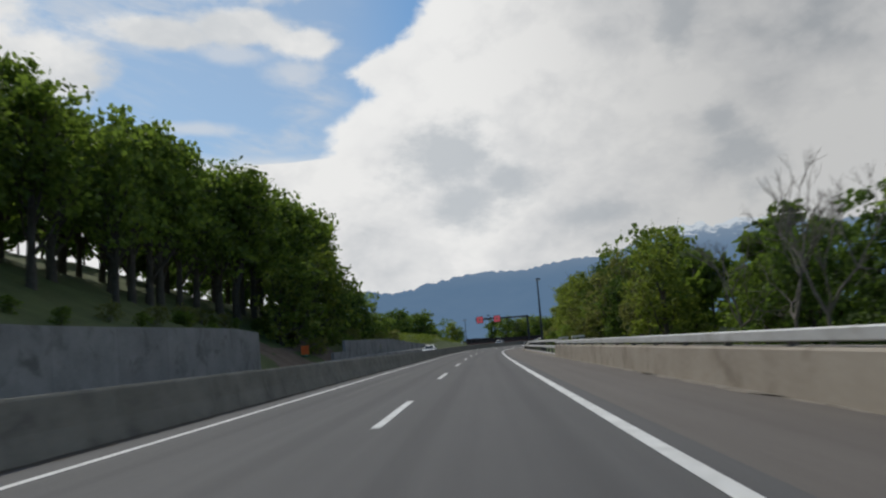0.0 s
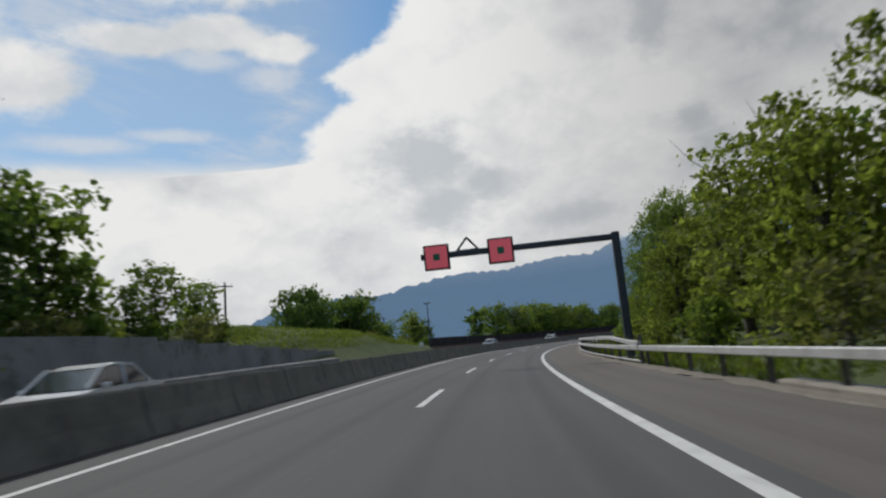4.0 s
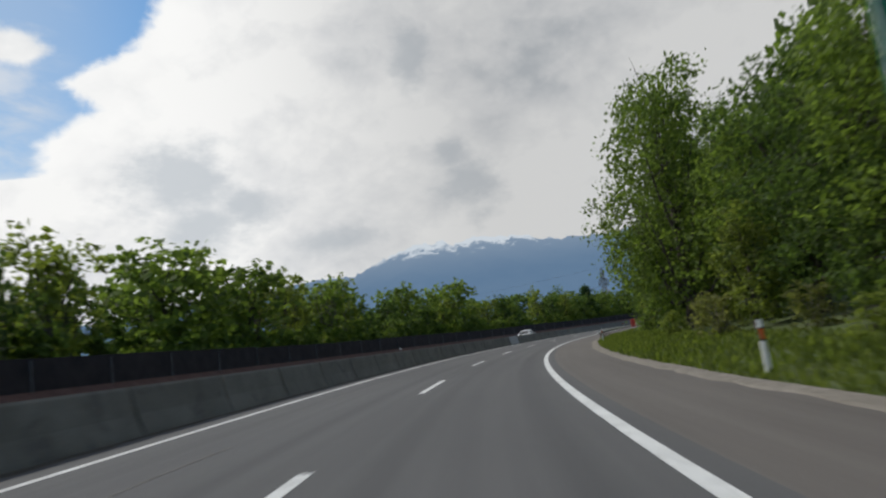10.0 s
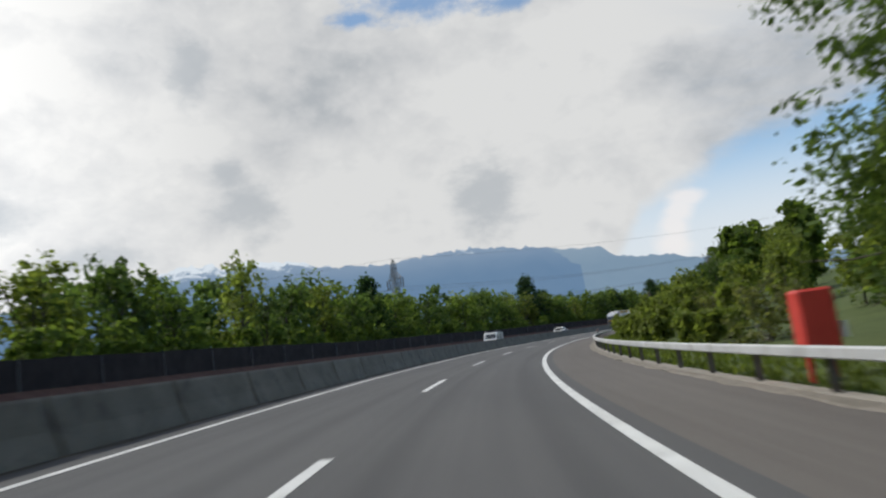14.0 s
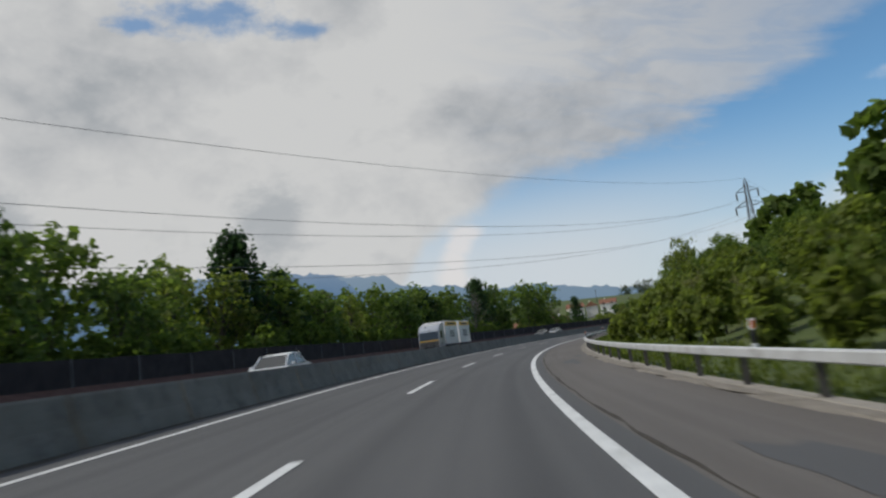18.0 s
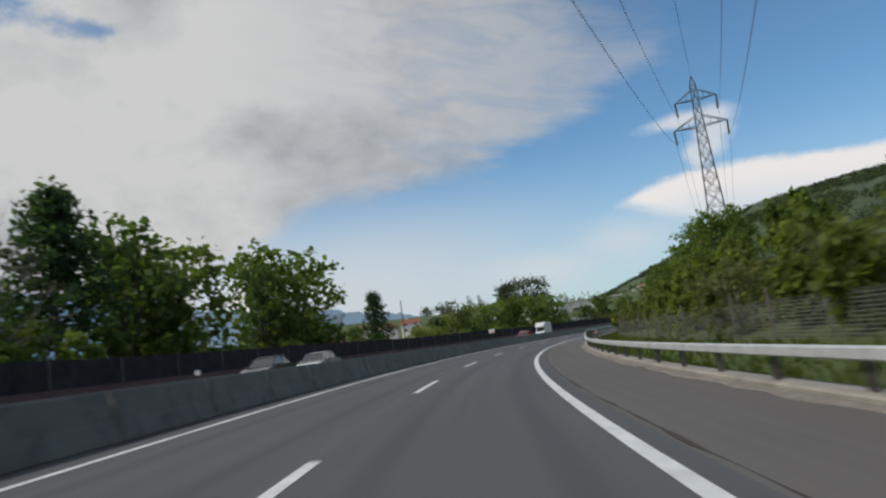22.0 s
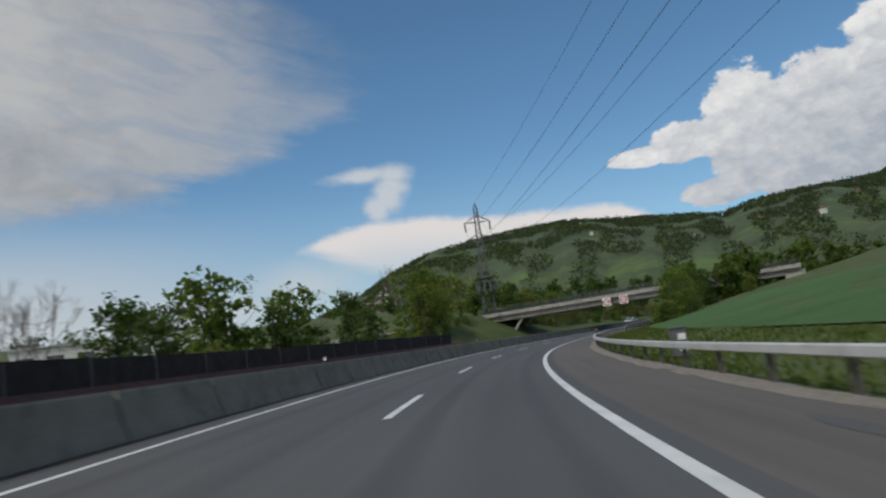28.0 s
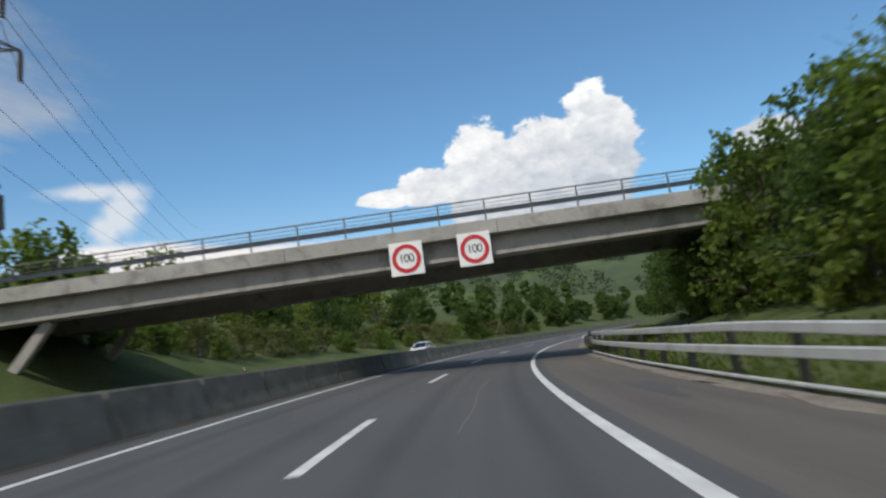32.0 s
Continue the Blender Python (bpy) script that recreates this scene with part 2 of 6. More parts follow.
out = W.mix(streak_cloud, out, (0.78, 0.79, 0.80))
out = W.mix(corner, out, W.mix(W.smooth(shade, 0.85, 1.25), (0.66, 0.69, 0.72), (0.92, 0.92, 0.91)))
out = W.mix(haze, out, (0.82, 0.83, 0.83))
out = W.mix(bank_haze, out, (0.70, 0.71, 0.73))
out = W.mix(bank_cloud, out, (0.84, 0.81, 0.80))
out = W.mix(hook, out, (0.72, 0.74, 0.76))
out = W.mix(W.math("MULTIPLY", deck, W.math("SUBTRACT", 1.0, gap)), out, deck_colour)
out = W.mix(plume, out, (0.78, 0.74, 0.72))
out = W.mix(W.math("MAXIMUM", cumulus, far_heap), out, heap_colour)
back = wt.nodes.new("ShaderNodeBackground")
wt.links.new(out, back.inputs[0])
wout = wt.nodes.new("ShaderNodeOutputWorld")
wt.links.new(back.outputs[0], wout.inputs[0])

sun_data = bpy.data.lights.new("sun", "SUN")
sun_data.energy, sun_data.angle, sun_data.color = 2.4, radians(1.5), (1.0, 0.95, 0.86)
sun = new("sun", sun_data)
up = Vector((-math.sin(radians(SUN_AZ)) * math.cos(radians(SUN_EL)), math.cos(radians(SUN_AZ)) * math.cos(radians(SUN_EL)), math.sin(radians(SUN_EL))))
sun.matrix_world = look(up * 100, (0, 0, 0))


# ---- materials ----
def surface(name, tones, scale=1.0, rough=0.8, metal=0.0, bump=0.0, bump_scale=40.0, stains=None, vary=0.0, object_coords=False, spec=0.4):
    """A procedural material: tones mixed by a coarse and a fine noise, stains (colour, scale, amount), a bump, and a change from piece to piece."""
    m = bpy.data.materials.new(name)
    m.use_nodes = True
    t = m.node_tree
    n = Nodes(t)
    b = t.nodes["Principled BSDF"]
    if object_coords:
        tc = t.nodes.new("ShaderNodeTexCoord")
        pos = tc.outputs["Object"]
    else:
        geo = t.nodes.new("ShaderNodeNewGeometry")
        pos = geo.outputs["Position"]
    coarse, grain = n.noise(pos, scale, 5, 0.6), n.noise(pos, scale * 17, 4, 0.65)
    fac = n.math("ADD", n.math("MULTIPLY", coarse, 0.62), n.math("MULTIPLY", grain, 0.38))
    k = len(tones)
    colour = n.ramp(fac, [(0.33 + 0.34 * i / max(1, k - 1), c) for i, c in enumerate(tones)])
    if stains:
        tint, s_scale, amount = stains
        colour = n.mix(n.math("MULTIPLY", n.smooth(n.noise(pos, s_scale, 6, 0.65, 0.6), 0.5, 0.68), amount), colour, tint)
    if vary:
        info = t.nodes.new("ShaderNodeObjectInfo")
        colour = n.mix(1.0, colour, n.ramp(info.outputs["Random"], [(0.0, 1 - vary), (1.0, 1 + vary)]), "MULTIPLY")
    t.links.new(colour, b.inputs["Base Color"])
    b.inputs["Metallic"].default_value, b.inputs["Specular IOR Level"].default_value = metal, spec
    t.links.new(n.ramp(fac, [(0.3, min(1, rough + 0.08)), (0.7, max(0.05, rough - 0.08))]), b.inputs["Roughness"])
    if bump:
        bn = t.nodes.new("ShaderNodeBump")
        bn.inputs["Strength"].default_value, bn.inputs["Distance"].default_value = bump, 0.02
        t.links.new(n.noise(pos, bump_scale, 4, 0.7), bn.inputs["Height"])
        t.links.new(bn.outputs[0], b.inputs["Normal"])
    return m


def foliage(name, dark_c, mid_c, light_c):
    m = bpy.data.materials.new(name)
    m.use_nodes = True
    t = m.node_tree
    n = Nodes(t)
    b = t.nodes["Principled BSDF"]
    geo, info = t.nodes.new("ShaderNodeNewGeometry"), t.nodes.new("ShaderNodeObjectInfo")
    pos = geo.outputs["Position"]
    f = n.math("ADD", n.math("MULTIPLY", geo.outputs["Random Per Island"], 0.45), n.math("ADD", n.math("MULTIPLY", n.noise(pos, 0.35, 3), 0.45), n.math("MULTIPLY", info.outputs["Random"], 0.25)))
    colour = n.ramp(f, [(0.25, dark_c), (0.55, mid_c), (0.85, light_c)])
    t.links.new(colour, b.inputs["Base Color"])
    b.inputs["Roughness"].default_value, b.inputs["Specular IOR Level"].default_value = 0.65, 0.25
    tr = t.nodes.new("ShaderNodeBsdfTranslucent")
    t.links.new(n.mix(1.0, colour, (1.45, 1.55, 0.85), "MULTIPLY"), tr.inputs[0])
    mx = t.nodes.new("ShaderNodeMixShader")
    mx.inputs[0].default_value = 0.55
    t.links.new(b.outputs[0], mx.inputs[1])
    t.links.new(tr.outputs[0], mx.inputs[2])
    t.links.new(mx.outputs[0], t.nodes["Material Output"].inputs[0])
    return m


def tarmac(name, tones, track=0.0):
    """Road surface: fine stone, patches of wear, streaks along the road given by the uv (metres across, metres along)."""
    m = bpy.data.materials.new(name)
    m.use_nodes = True
    t = m.node_tree
    n = Nodes(t)
    b = t.nodes["Principled BSDF"]
    uv = t.nodes.new("ShaderNodeUVMap")
    sep = t.nodes.new("ShaderNodeSeparateXYZ")
    t.links.new(uv.outputs[0], sep.inputs[0])
    d, s = sep.outputs[0], sep.outputs[1]
    lengthwise = n.noise(n.xyz(n.math("MULTIPLY", d, 1.6), n.math("MULTIPLY", s, 0.02)), 1.5, 5, 0.6)
    patch = n.noise(n.xyz(d, n.math("MULTIPLY", s, 0.35)), 0.22, 5, 0.6)
    grit = n.noise(n.xyz(d, s), 55, 3, 0.75)
    f = n.math("ADD", n.math("ADD", n.math("MULTIPLY", lengthwise, 0.4), n.math("MULTIPLY", patch, 0.35)), n.math("MULTIPLY", grit, 0.25))
    colour = n.ramp(f, [(0.36, tones[0]), (0.5, tones[1]), (0.64, tones[2])])
    if track:
        wheel = n.math("ABSOLUTE", n.math("SINE", n.math("MULTIPLY", n.math("SUBTRACT", d, 0.46), 3.14159 / 1.75)))
        colour = n.mix(n.math("MULTIPLY", n.smooth(wheel, 0.55, 0.05), track), colour, (0.045, 0.045, 0.047))
    t.links.new(colour, b.inputs["Base Color"])
    b.inputs["Specular IOR Level"].default_value = 0.35
    t.links.new(n.ramp(grit, [(0.3, 0.92), (0.7, 0.72)]), b.inputs["Roughness"])
    bn = t.nodes.new("ShaderNodeBump")
    bn.inputs["Strength"].default_value, bn.inputs["Distance"].default_value = 0.35, 0.008
    t.links.new(grit, bn.inputs["Height"])
    t.links.new(bn.outputs[0], b.inputs["Normal"])
    return m


def plain(name, colour, rough=0.5, metal=0.0, spec=0.5, coat=0.0):
    m = surface(name, [tuple(c * 0.9 for c in colour), tuple(min(1, c * 1.08) for c in colour)], 2.0, rough, metal, object_coords=True, spec=spec)
    m.node_tree.nodes["Principled BSDF"].inputs["Coat Weight"].default_value = coat
    return m


asphalt = tarmac("asphalt", [(0.072, 0.071, 0.072), (0.088, 0.087, 0.087), (0.105, 0.103, 0.102)], 0.35)
shoulder_mat = tarmac("shoulder_asphalt", [(0.096, 0.085, 0.076), (0.120, 0.107, 0.096), (0.144, 0.130, 0.116)])
fresh_patch = tarmac("repair_asphalt", [(0.13, 0.12, 0.105), (0.16, 0.148, 0.13), (0.18, 0.165, 0.145)])
old_asphalt = tarmac("old_asphalt", [(0.075, 0.066, 0.062), (0.095, 0.083, 0.078), (0.115, 0.1, 0.094)])
white_line = surface("line_paint", [(0.52, 0.52, 0.50), (0.78, 0.78, 0.76)], 1.2, 0.6, bump=0.2, bump_scale=70, stains=((0.3, 0.3, 0.29), 3.0, 0.5))
concrete = surface("barrier_concrete", [(0.130, 0.123, 0.099), (0.172, 0.163, 0.134), (0.213, 0.202, 0.170)], 0.9, 0.85, bump=0.3, stains=((0.09, 0.085, 0.075), 1.4, 0.7), vary=0.04)
new_concrete = surface("new_concrete", [(0.40, 0.40, 0.385), (0.50, 0.50, 0.485)], 1.2, 0.85, bump=0.2, stains=((0.22, 0.21, 0.2), 2.0, 0.4))
wall_concrete = surface("wall_concrete", [(0.17, 0.17, 0.17), (0.22, 0.22, 0.215), (0.27, 0.265, 0.26)], 0.5, 0.88, bump=0.3, stains=((0.08, 0.08, 0.075), 0.6, 0.7), vary=0.06)
beige_concrete = surface("parapet_concrete", [(0.25, 0.215, 0.175), (0.31, 0.27, 0.22), (0.36, 0.32, 0.265)], 0.6, 0.85, bump=0.25, stains=((0.17, 0.14, 0.11), 1.0, 0.7), vary=0.04)
bridge_concrete = surface("bridge_concrete", [(0.27, 0.255, 0.23), (0.34, 0.32, 0.29), (0.40, 0.38, 0.345)], 0.6, 0.85, bump=0.25, stains=((0.18, 0.165, 0.145), 0.9, 0.75))
kerb_concrete = surface("kerb_concrete", [(0.26, 0.235, 0.20), (0.34, 0.31, 0.265)], 1.3, 0.88, bump=0.3, stains=((0.16, 0.14, 0.11), 2.2, 0.7), vary=0.08)
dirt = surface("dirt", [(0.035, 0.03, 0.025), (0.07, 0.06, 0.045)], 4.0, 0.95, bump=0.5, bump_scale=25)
gravel = surface("gravel", [(0.14, 0.125, 0.10), (0.21, 0.185, 0.155), (0.29, 0.26, 0.225)], 5.0, 0.95, bump=0.8, bump_scale=30)
red_soil = surface("rust_soil", [(0.055, 0.026, 0.02), (0.095, 0.045, 0.035), (0.12, 0.065, 0.05)], 1.5, 0.95, bump=0.5)
earth = surface("earth", [(0.07, 0.05, 0.038), (0.13, 0.095, 0.07), (0.17, 0.13, 0.1)], 0.8, 0.95, bump=0.7, bump_scale=12)
galvanised = surface("galvanised_steel", [(0.44, 0.445, 0.44), (0.56, 0.565, 0.56), (0.64, 0.645, 0.64)], 1.6, 0.5, 0.2, stains=((0.25, 0.22, 0.19), 2.6, 0.45))
post_steel = surface("post_steel", [(0.08, 0.075, 0.07), (0.16, 0.15, 0.14)], 5.0, 0.6, 0.4, stains=((0.1, 0.06, 0.04), 6.0, 0.5))
lattice_steel = surface("lattice_steel", [(0.09, 0.095, 0.10), (0.16, 0.165, 0.17)], 3.0, 0.6, 0.3)
gantry_steel = surface("gantry_steel", [(0.035, 0.045, 0.055), (0.06, 0.07, 0.085)], 2.0, 0.5, 0.2)
dark_net = surface("dark_netting", [(0.012, 0.011, 0.012), (0.024, 0.02, 0.021), (0.036, 0.03, 0.03)], 1.2, 0.95, bump=0.5, bump_scale=18)
turf = surface("turf", [(0.042, 0.062, 0.016), (0.066, 0.090, 0.024), (0.095, 0.120, 0.036)], 0.35, 0.95, bump=0.35, bump_scale=9, stains=((0.085, 0.088, 0.036), 0.12, 0.4))
meadow = surface("meadow", [(0.036, 0.080, 0.017), (0.048, 0.108, 0.023), (0.068, 0.134, 0.031)], 0.12, 0.95, bump=0.4, bump_scale=6)
blades = foliage("grass_blades", (0.058, 0.078, 0.016), (0.096, 0.126, 0.026), (0.160, 0.190, 0.050))
bark = surface("bark", [(0.05, 0.042, 0.034), (0.10, 0.085, 0.07)], 3.0, 0.95, bump=0.6, bump_scale=14, object_coords=True)
grey_bark = surface("grey_bark", [(0.12, 0.105, 0.09), (0.2, 0.18, 0.155)], 3.0, 0.95, bump=0.5, bump_scale=14, object_coords=True)
leaf_deep = foliage("leaf_deep", (0.042, 0.066, 0.020), (0.072, 0.112, 0.032), (0.118, 0.172, 0.052))
leaf_mid = foliage("leaf_mid", (0.062, 0.092, 0.022), (0.112, 0.158, 0.036), (0.180, 0.240, 0.060))
leaf_fresh = foliage("leaf_fresh", (0.086, 0.108, 0.026), (0.148, 0.180, 0.040), (0.222, 0.258, 0.070))
leaf_olive = foliage("leaf_olive", (0.083, 0.093, 0.033), (0.135, 0.143, 0.054), (0.210, 0.210, 0.090))
leaf_far = foliage("leaf_far", (0.042, 0.055, 0.032), (0.062, 0.079, 0.042), (0.092, 0.112, 0.056))
needles = foliage("needles", (0.018, 0.039, 0.018), (0.036, 0.069, 0.030), (0.063, 0.108, 0.045))
sign_green = plain("sign_green", (0.005, 0.17, 0.085), 0.45)
sign_white = plain("sign_white", (0.78, 0.78, 0.76), 0.5)
sign_red = plain("sign_red", (0.5, 0.02, 0.03), 0.5)
sign_black = plain("sign_black", (0.015, 0.015, 0.016), 0.5)
orange_paint = plain("orange_paint", (0.7, 0.13, 0.02), 0.5)
red_paint = plain("red_paint", (0.55, 0.05, 0.035), 0.5)
yellow_paint = plain("yellow_paint", (0.75, 0.42, 0.02), 0.5)
rubber = plain("rubber", (0.012, 0.012, 0.012), 0.8)
white_body = plain("white_bodywork", (0.74, 0.74, 0.74), 0.3, 0.0, 0.5, 0.6)
silver_body = plain("silver_bodywork", (0.42, 0.43, 0.45), 0.3, 0.5, 0.5, 0.6)
dark_body = plain("dark_bodywork", (0.03, 0.033, 0.04), 0.3, 0.2, 0.5, 0.6)
red_body = plain("red_bodywork", (0.5, 0.035, 0.03), 0.3, 0.0, 0.5, 0.6)
plastic = plain("dark_plastic", (0.02, 0.02, 0.021), 0.6)
lamp_glass = plain("lamp_glass", (0.6, 0.6, 0.6), 0.15, 0.2)
roof_tile = surface("roof_tile", [(0.17, 0.075, 0.045), (0.26, 0.12, 0.075)], 1.5, 0.9, bump=0.4, vary=0.15)
render_wall = surface("rendered_wall", [(0.58, 0.56, 0.52), (0.74, 0.72, 0.68)], 0.6, 0.9, vary=0.12)
cable = plain("cable", (0.09, 0.092, 0.10), 0.6)
glass = bpy.data.materials.new("window_glass")
glass.use_nodes = True
gb = glass.node_tree.nodes["Principled BSDF"]
gb.inputs["Base Color"].default_value, gb.inputs["Roughness"].default_value, gb.inputs["Specular IOR Level"].default_value = (0.02, 0.024, 0.028, 1), 0.08, 0.8


def glowing(name, colour, power):
    m = bpy.data.materials.new(name)
    m.use_nodes = True
    b = m.node_tree.nodes["Principled BSDF"]
    b.inputs["Base Color"].default_value, b.inputs["Emission Color"].default_value = (*[c * 0.3 for c in colour], 1), (*colour, 1)
    b.inputs["Emission Strength"].default_value = power
    return m


led_red = glowing("led_red", (0.5, 0.09, 0.12), 0.6)


# far mountains: the blue of the air in front of them is painted in and glows; snow on their upper slopes
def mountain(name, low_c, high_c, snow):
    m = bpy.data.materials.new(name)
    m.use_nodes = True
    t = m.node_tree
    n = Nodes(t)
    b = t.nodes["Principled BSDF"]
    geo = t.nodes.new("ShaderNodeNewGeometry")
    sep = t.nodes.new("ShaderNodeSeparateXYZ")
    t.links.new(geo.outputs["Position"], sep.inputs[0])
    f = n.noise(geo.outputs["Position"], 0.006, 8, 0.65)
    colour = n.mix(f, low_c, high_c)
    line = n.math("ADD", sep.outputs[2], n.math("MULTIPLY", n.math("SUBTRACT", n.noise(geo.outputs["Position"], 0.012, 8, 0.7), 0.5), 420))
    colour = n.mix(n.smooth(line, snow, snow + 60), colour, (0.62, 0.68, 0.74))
    # haze painted in as a paler tint towards the tops
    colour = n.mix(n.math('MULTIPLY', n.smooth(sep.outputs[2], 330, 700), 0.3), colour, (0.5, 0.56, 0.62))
    # the hazed colour is given out as a glow, untouched by the sun
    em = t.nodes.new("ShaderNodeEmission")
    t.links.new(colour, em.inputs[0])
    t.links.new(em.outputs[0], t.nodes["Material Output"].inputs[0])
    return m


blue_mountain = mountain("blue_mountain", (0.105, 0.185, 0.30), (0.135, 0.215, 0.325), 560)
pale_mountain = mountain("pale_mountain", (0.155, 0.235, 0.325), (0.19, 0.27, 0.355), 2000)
hill_mat = surface("far_hill", [(0.040, 0.057, 0.030), (0.058, 0.081, 0.036), (0.088, 0.116, 0.046)], 0.008, 0.95, stains=((0.100, 0.150, 0.040), 0.007, 0.95))


# ---- building helpers ----
def mesh_of(name, verts, faces, mats, smooth=False):
    me = bpy.data.meshes.new(name)
    me.from_pydata([tuple(map(float, v)) for v in verts], [], [tuple(map(int, f)) for f in faces])
    for m in (mats if isinstance(mats, (list, tuple)) else [mats]):
        me.materials.append(m)
    if smooth:
        me.polygons.foreach_set("use_smooth", [True] * len(me.polygons))
    me.update()
    return me


def thing(name, label, category, group="", kind=""):
    return tagged(new(name), label, category, group, kind)


def part(name, data, parent, label="", material=None, m=None):
    """Links a mesh, or a bmesh with its material, as one part under a thing."""
    if isinstance(data, bmesh.types.BMesh):
        me = bpy.data.meshes.new(name)
        bmesh.ops.recalc_face_normals(data, faces=data.faces)
        data.to_mesh(me)
        data.free()
        me.materials.append(material)
    else:
        me = data
    ob = new(name, me)
    ob.parent = parent
    if m is not None:
        ob.matrix_basis = m
    if label:
        tagged(ob, label)
    return ob


def strip_mesh(name, s0, s1, profile, mat, step=2.0, closed=False, smooth=False, jitter=0.0):
    """A band of the cross profile [(d, z), ...] laid along the road; uv in metres across and along."""
    n = max(2, int(round((s1 - s0) / step)) + 1)
    st = np.linspace(s0, s1, n)
    k = len(profile)
    rng = np.random.RandomState(int(abs(s0) * 7) + k)
    cols = [at(st, d + (rng.rand(n) - 0.5) * jitter, z) for d, z in profile]
    verts = np.stack(cols, 1).reshape(-1, 3)
    faces = []
    for i in range(n - 1):
        for j in range(k if closed else k - 1):
            a, b = i * k + j, i * k + (j + 1) % k
            faces.append((a, b, b + k, a + k))
    if closed:
        faces += [tuple(range(k))[::-1], tuple(range((n - 1) * k, n * k))]
    me = mesh_of(name, verts, faces, mat, smooth)
    across = np.array([p[0] for p in profile])
    uv = me.uv_layers.new(name="UVMap")
    index = np.empty(len(me.loops), dtype=np.int32)
    me.loops.foreach_get("vertex_index", index)
    uv.data.foreach_set("uv", np.stack([across[index % k], st[index // k]], 1).ravel())
    return me


def spot(s, d, z=0.0, rz=0.0):
    """A pose on the road: x to the right, y along it."""
    p = at(s, d, z)
    return pose(float(p[0]), float(p[1]), float(p[2]), 0, 0, turn(s) + rz)


def box(bm, x, y, z, sx, sy, sz, bevel=0.0, m=None):
    """A box centred at x, y with its foot at z."""
    r = bmesh.ops.create_cube(bm, size=1.0)
    vs = r["verts"]
    bmesh.ops.scale(bm, vec=(sx, sy, sz), verts=vs)
    bmesh.ops.translate(bm, vec=(x, y, z + sz / 2), verts=vs)
    if bevel:
        es = list({e for v in vs for e in v.link_edges})
        vs = list({v for f in bmesh.ops.bevel(bm, geom=es, offset=bevel, segments=1, affect="EDGES")["faces"] for v in f.verts} | {v for v in vs if v.is_valid})
    if m is not None:
        bmesh.ops.transform(bm, matrix=m, verts=vs)
    return bm


def one_box(x, y, z, sx, sy, sz, bevel=0.0):
    return box(bmesh.new(), x, y, z, sx, sy, sz, bevel)


def rod(bm, a, b, r0, r1=None, sides=8):
    """A tapered rod from a to b."""
    a, b = Vector(a), Vector(b)
    r = bmesh.ops.create_cone(bm, cap_ends=True, segments=sides, radius1=r0, radius2=r0 if r1 is None else r1, depth=(b - a).length)
    turn_m = (b - a).to_track_quat("Z", "Y").to_matrix().to_4x4()
    bmesh.ops.transform(bm, matrix=Matrix.Translation((a + b) / 2) @ turn_m, verts=r["verts"])
    return bm


def one_rod(a, b, r0, r1=None, sides=8):
    return rod(bmesh.new(), a, b, r0, r1, sides)


def extrude(outline, x0, x1, bevel=0.0):
    """A closed outline [(y, z), ...] drawn from x0 to x1."""
    bm = bmesh.new()
    a = [bm.verts.new((x0, y, z)) for y, z in outline]
    b = [bm.verts.new((x1, y, z)) for y, z in outline]
    n = len(outline)
    bm.faces.new(a[::-1])
    bm.faces.new(b)
    for i in range(n):
        bm.faces.new((a[i], a[(i + 1) % n], b[(i + 1) % n], b[i]))
    if bevel:
        bmesh.ops.bevel(bm, geom=list(bm.edges), offset=bevel, segments=2, affect="EDGES")
    return bm


# ---- ground ----
def table(s, rows):
    """Heights between the stations of a table [(s, h at the first distance, ...)]."""
    k = [r[0] for r in rows]
    return [np.interp(s, k, [r[i] for r in rows]) for i in range(1, len(rows[0]))]


RIGHT_D = [4.15, 5.0, 7.0, 12.0, 20.0, 40.0, 90.0, 160.0]
RIGHT_Z = [(-120, -0.6, -0.8, -1.5, -2, -1, 2, 5), (40, -0.4, -0.4, -1, -1, 0, 3, 6), (70, -0.05, 0.1, 0.3, 0.6, 1.5, 4, 8), (150, 0.0, 0.2, 0.7, 1.5, 3, 6, 10),
           (330, 0.0, 0.3, 0.9, 2.2, 5, 10, 16), (380, 0.05, 0.5, 1.8, 3.8, 6, 9, 13), (560, 0.05, 0.5, 1.8, 3.8, 6, 8, 12), (610, 0.0, 0.3, 1.1, 2.6, 4.2, 7, 12),
           (720, 0.0, 0.35, 1.3, 3.0, 5.5, 9, 14), (780, 0.0, 0.5, 2.0, 4.5, 9, 14, 20), (1200, 0.0, 0.6, 2.5, 6, 12, 20, 30)]
LEFT_D = [-17.4, -19.0, -21.5, -26.0, -34.0, -50.0, -90.0, -200.0, -400.0]
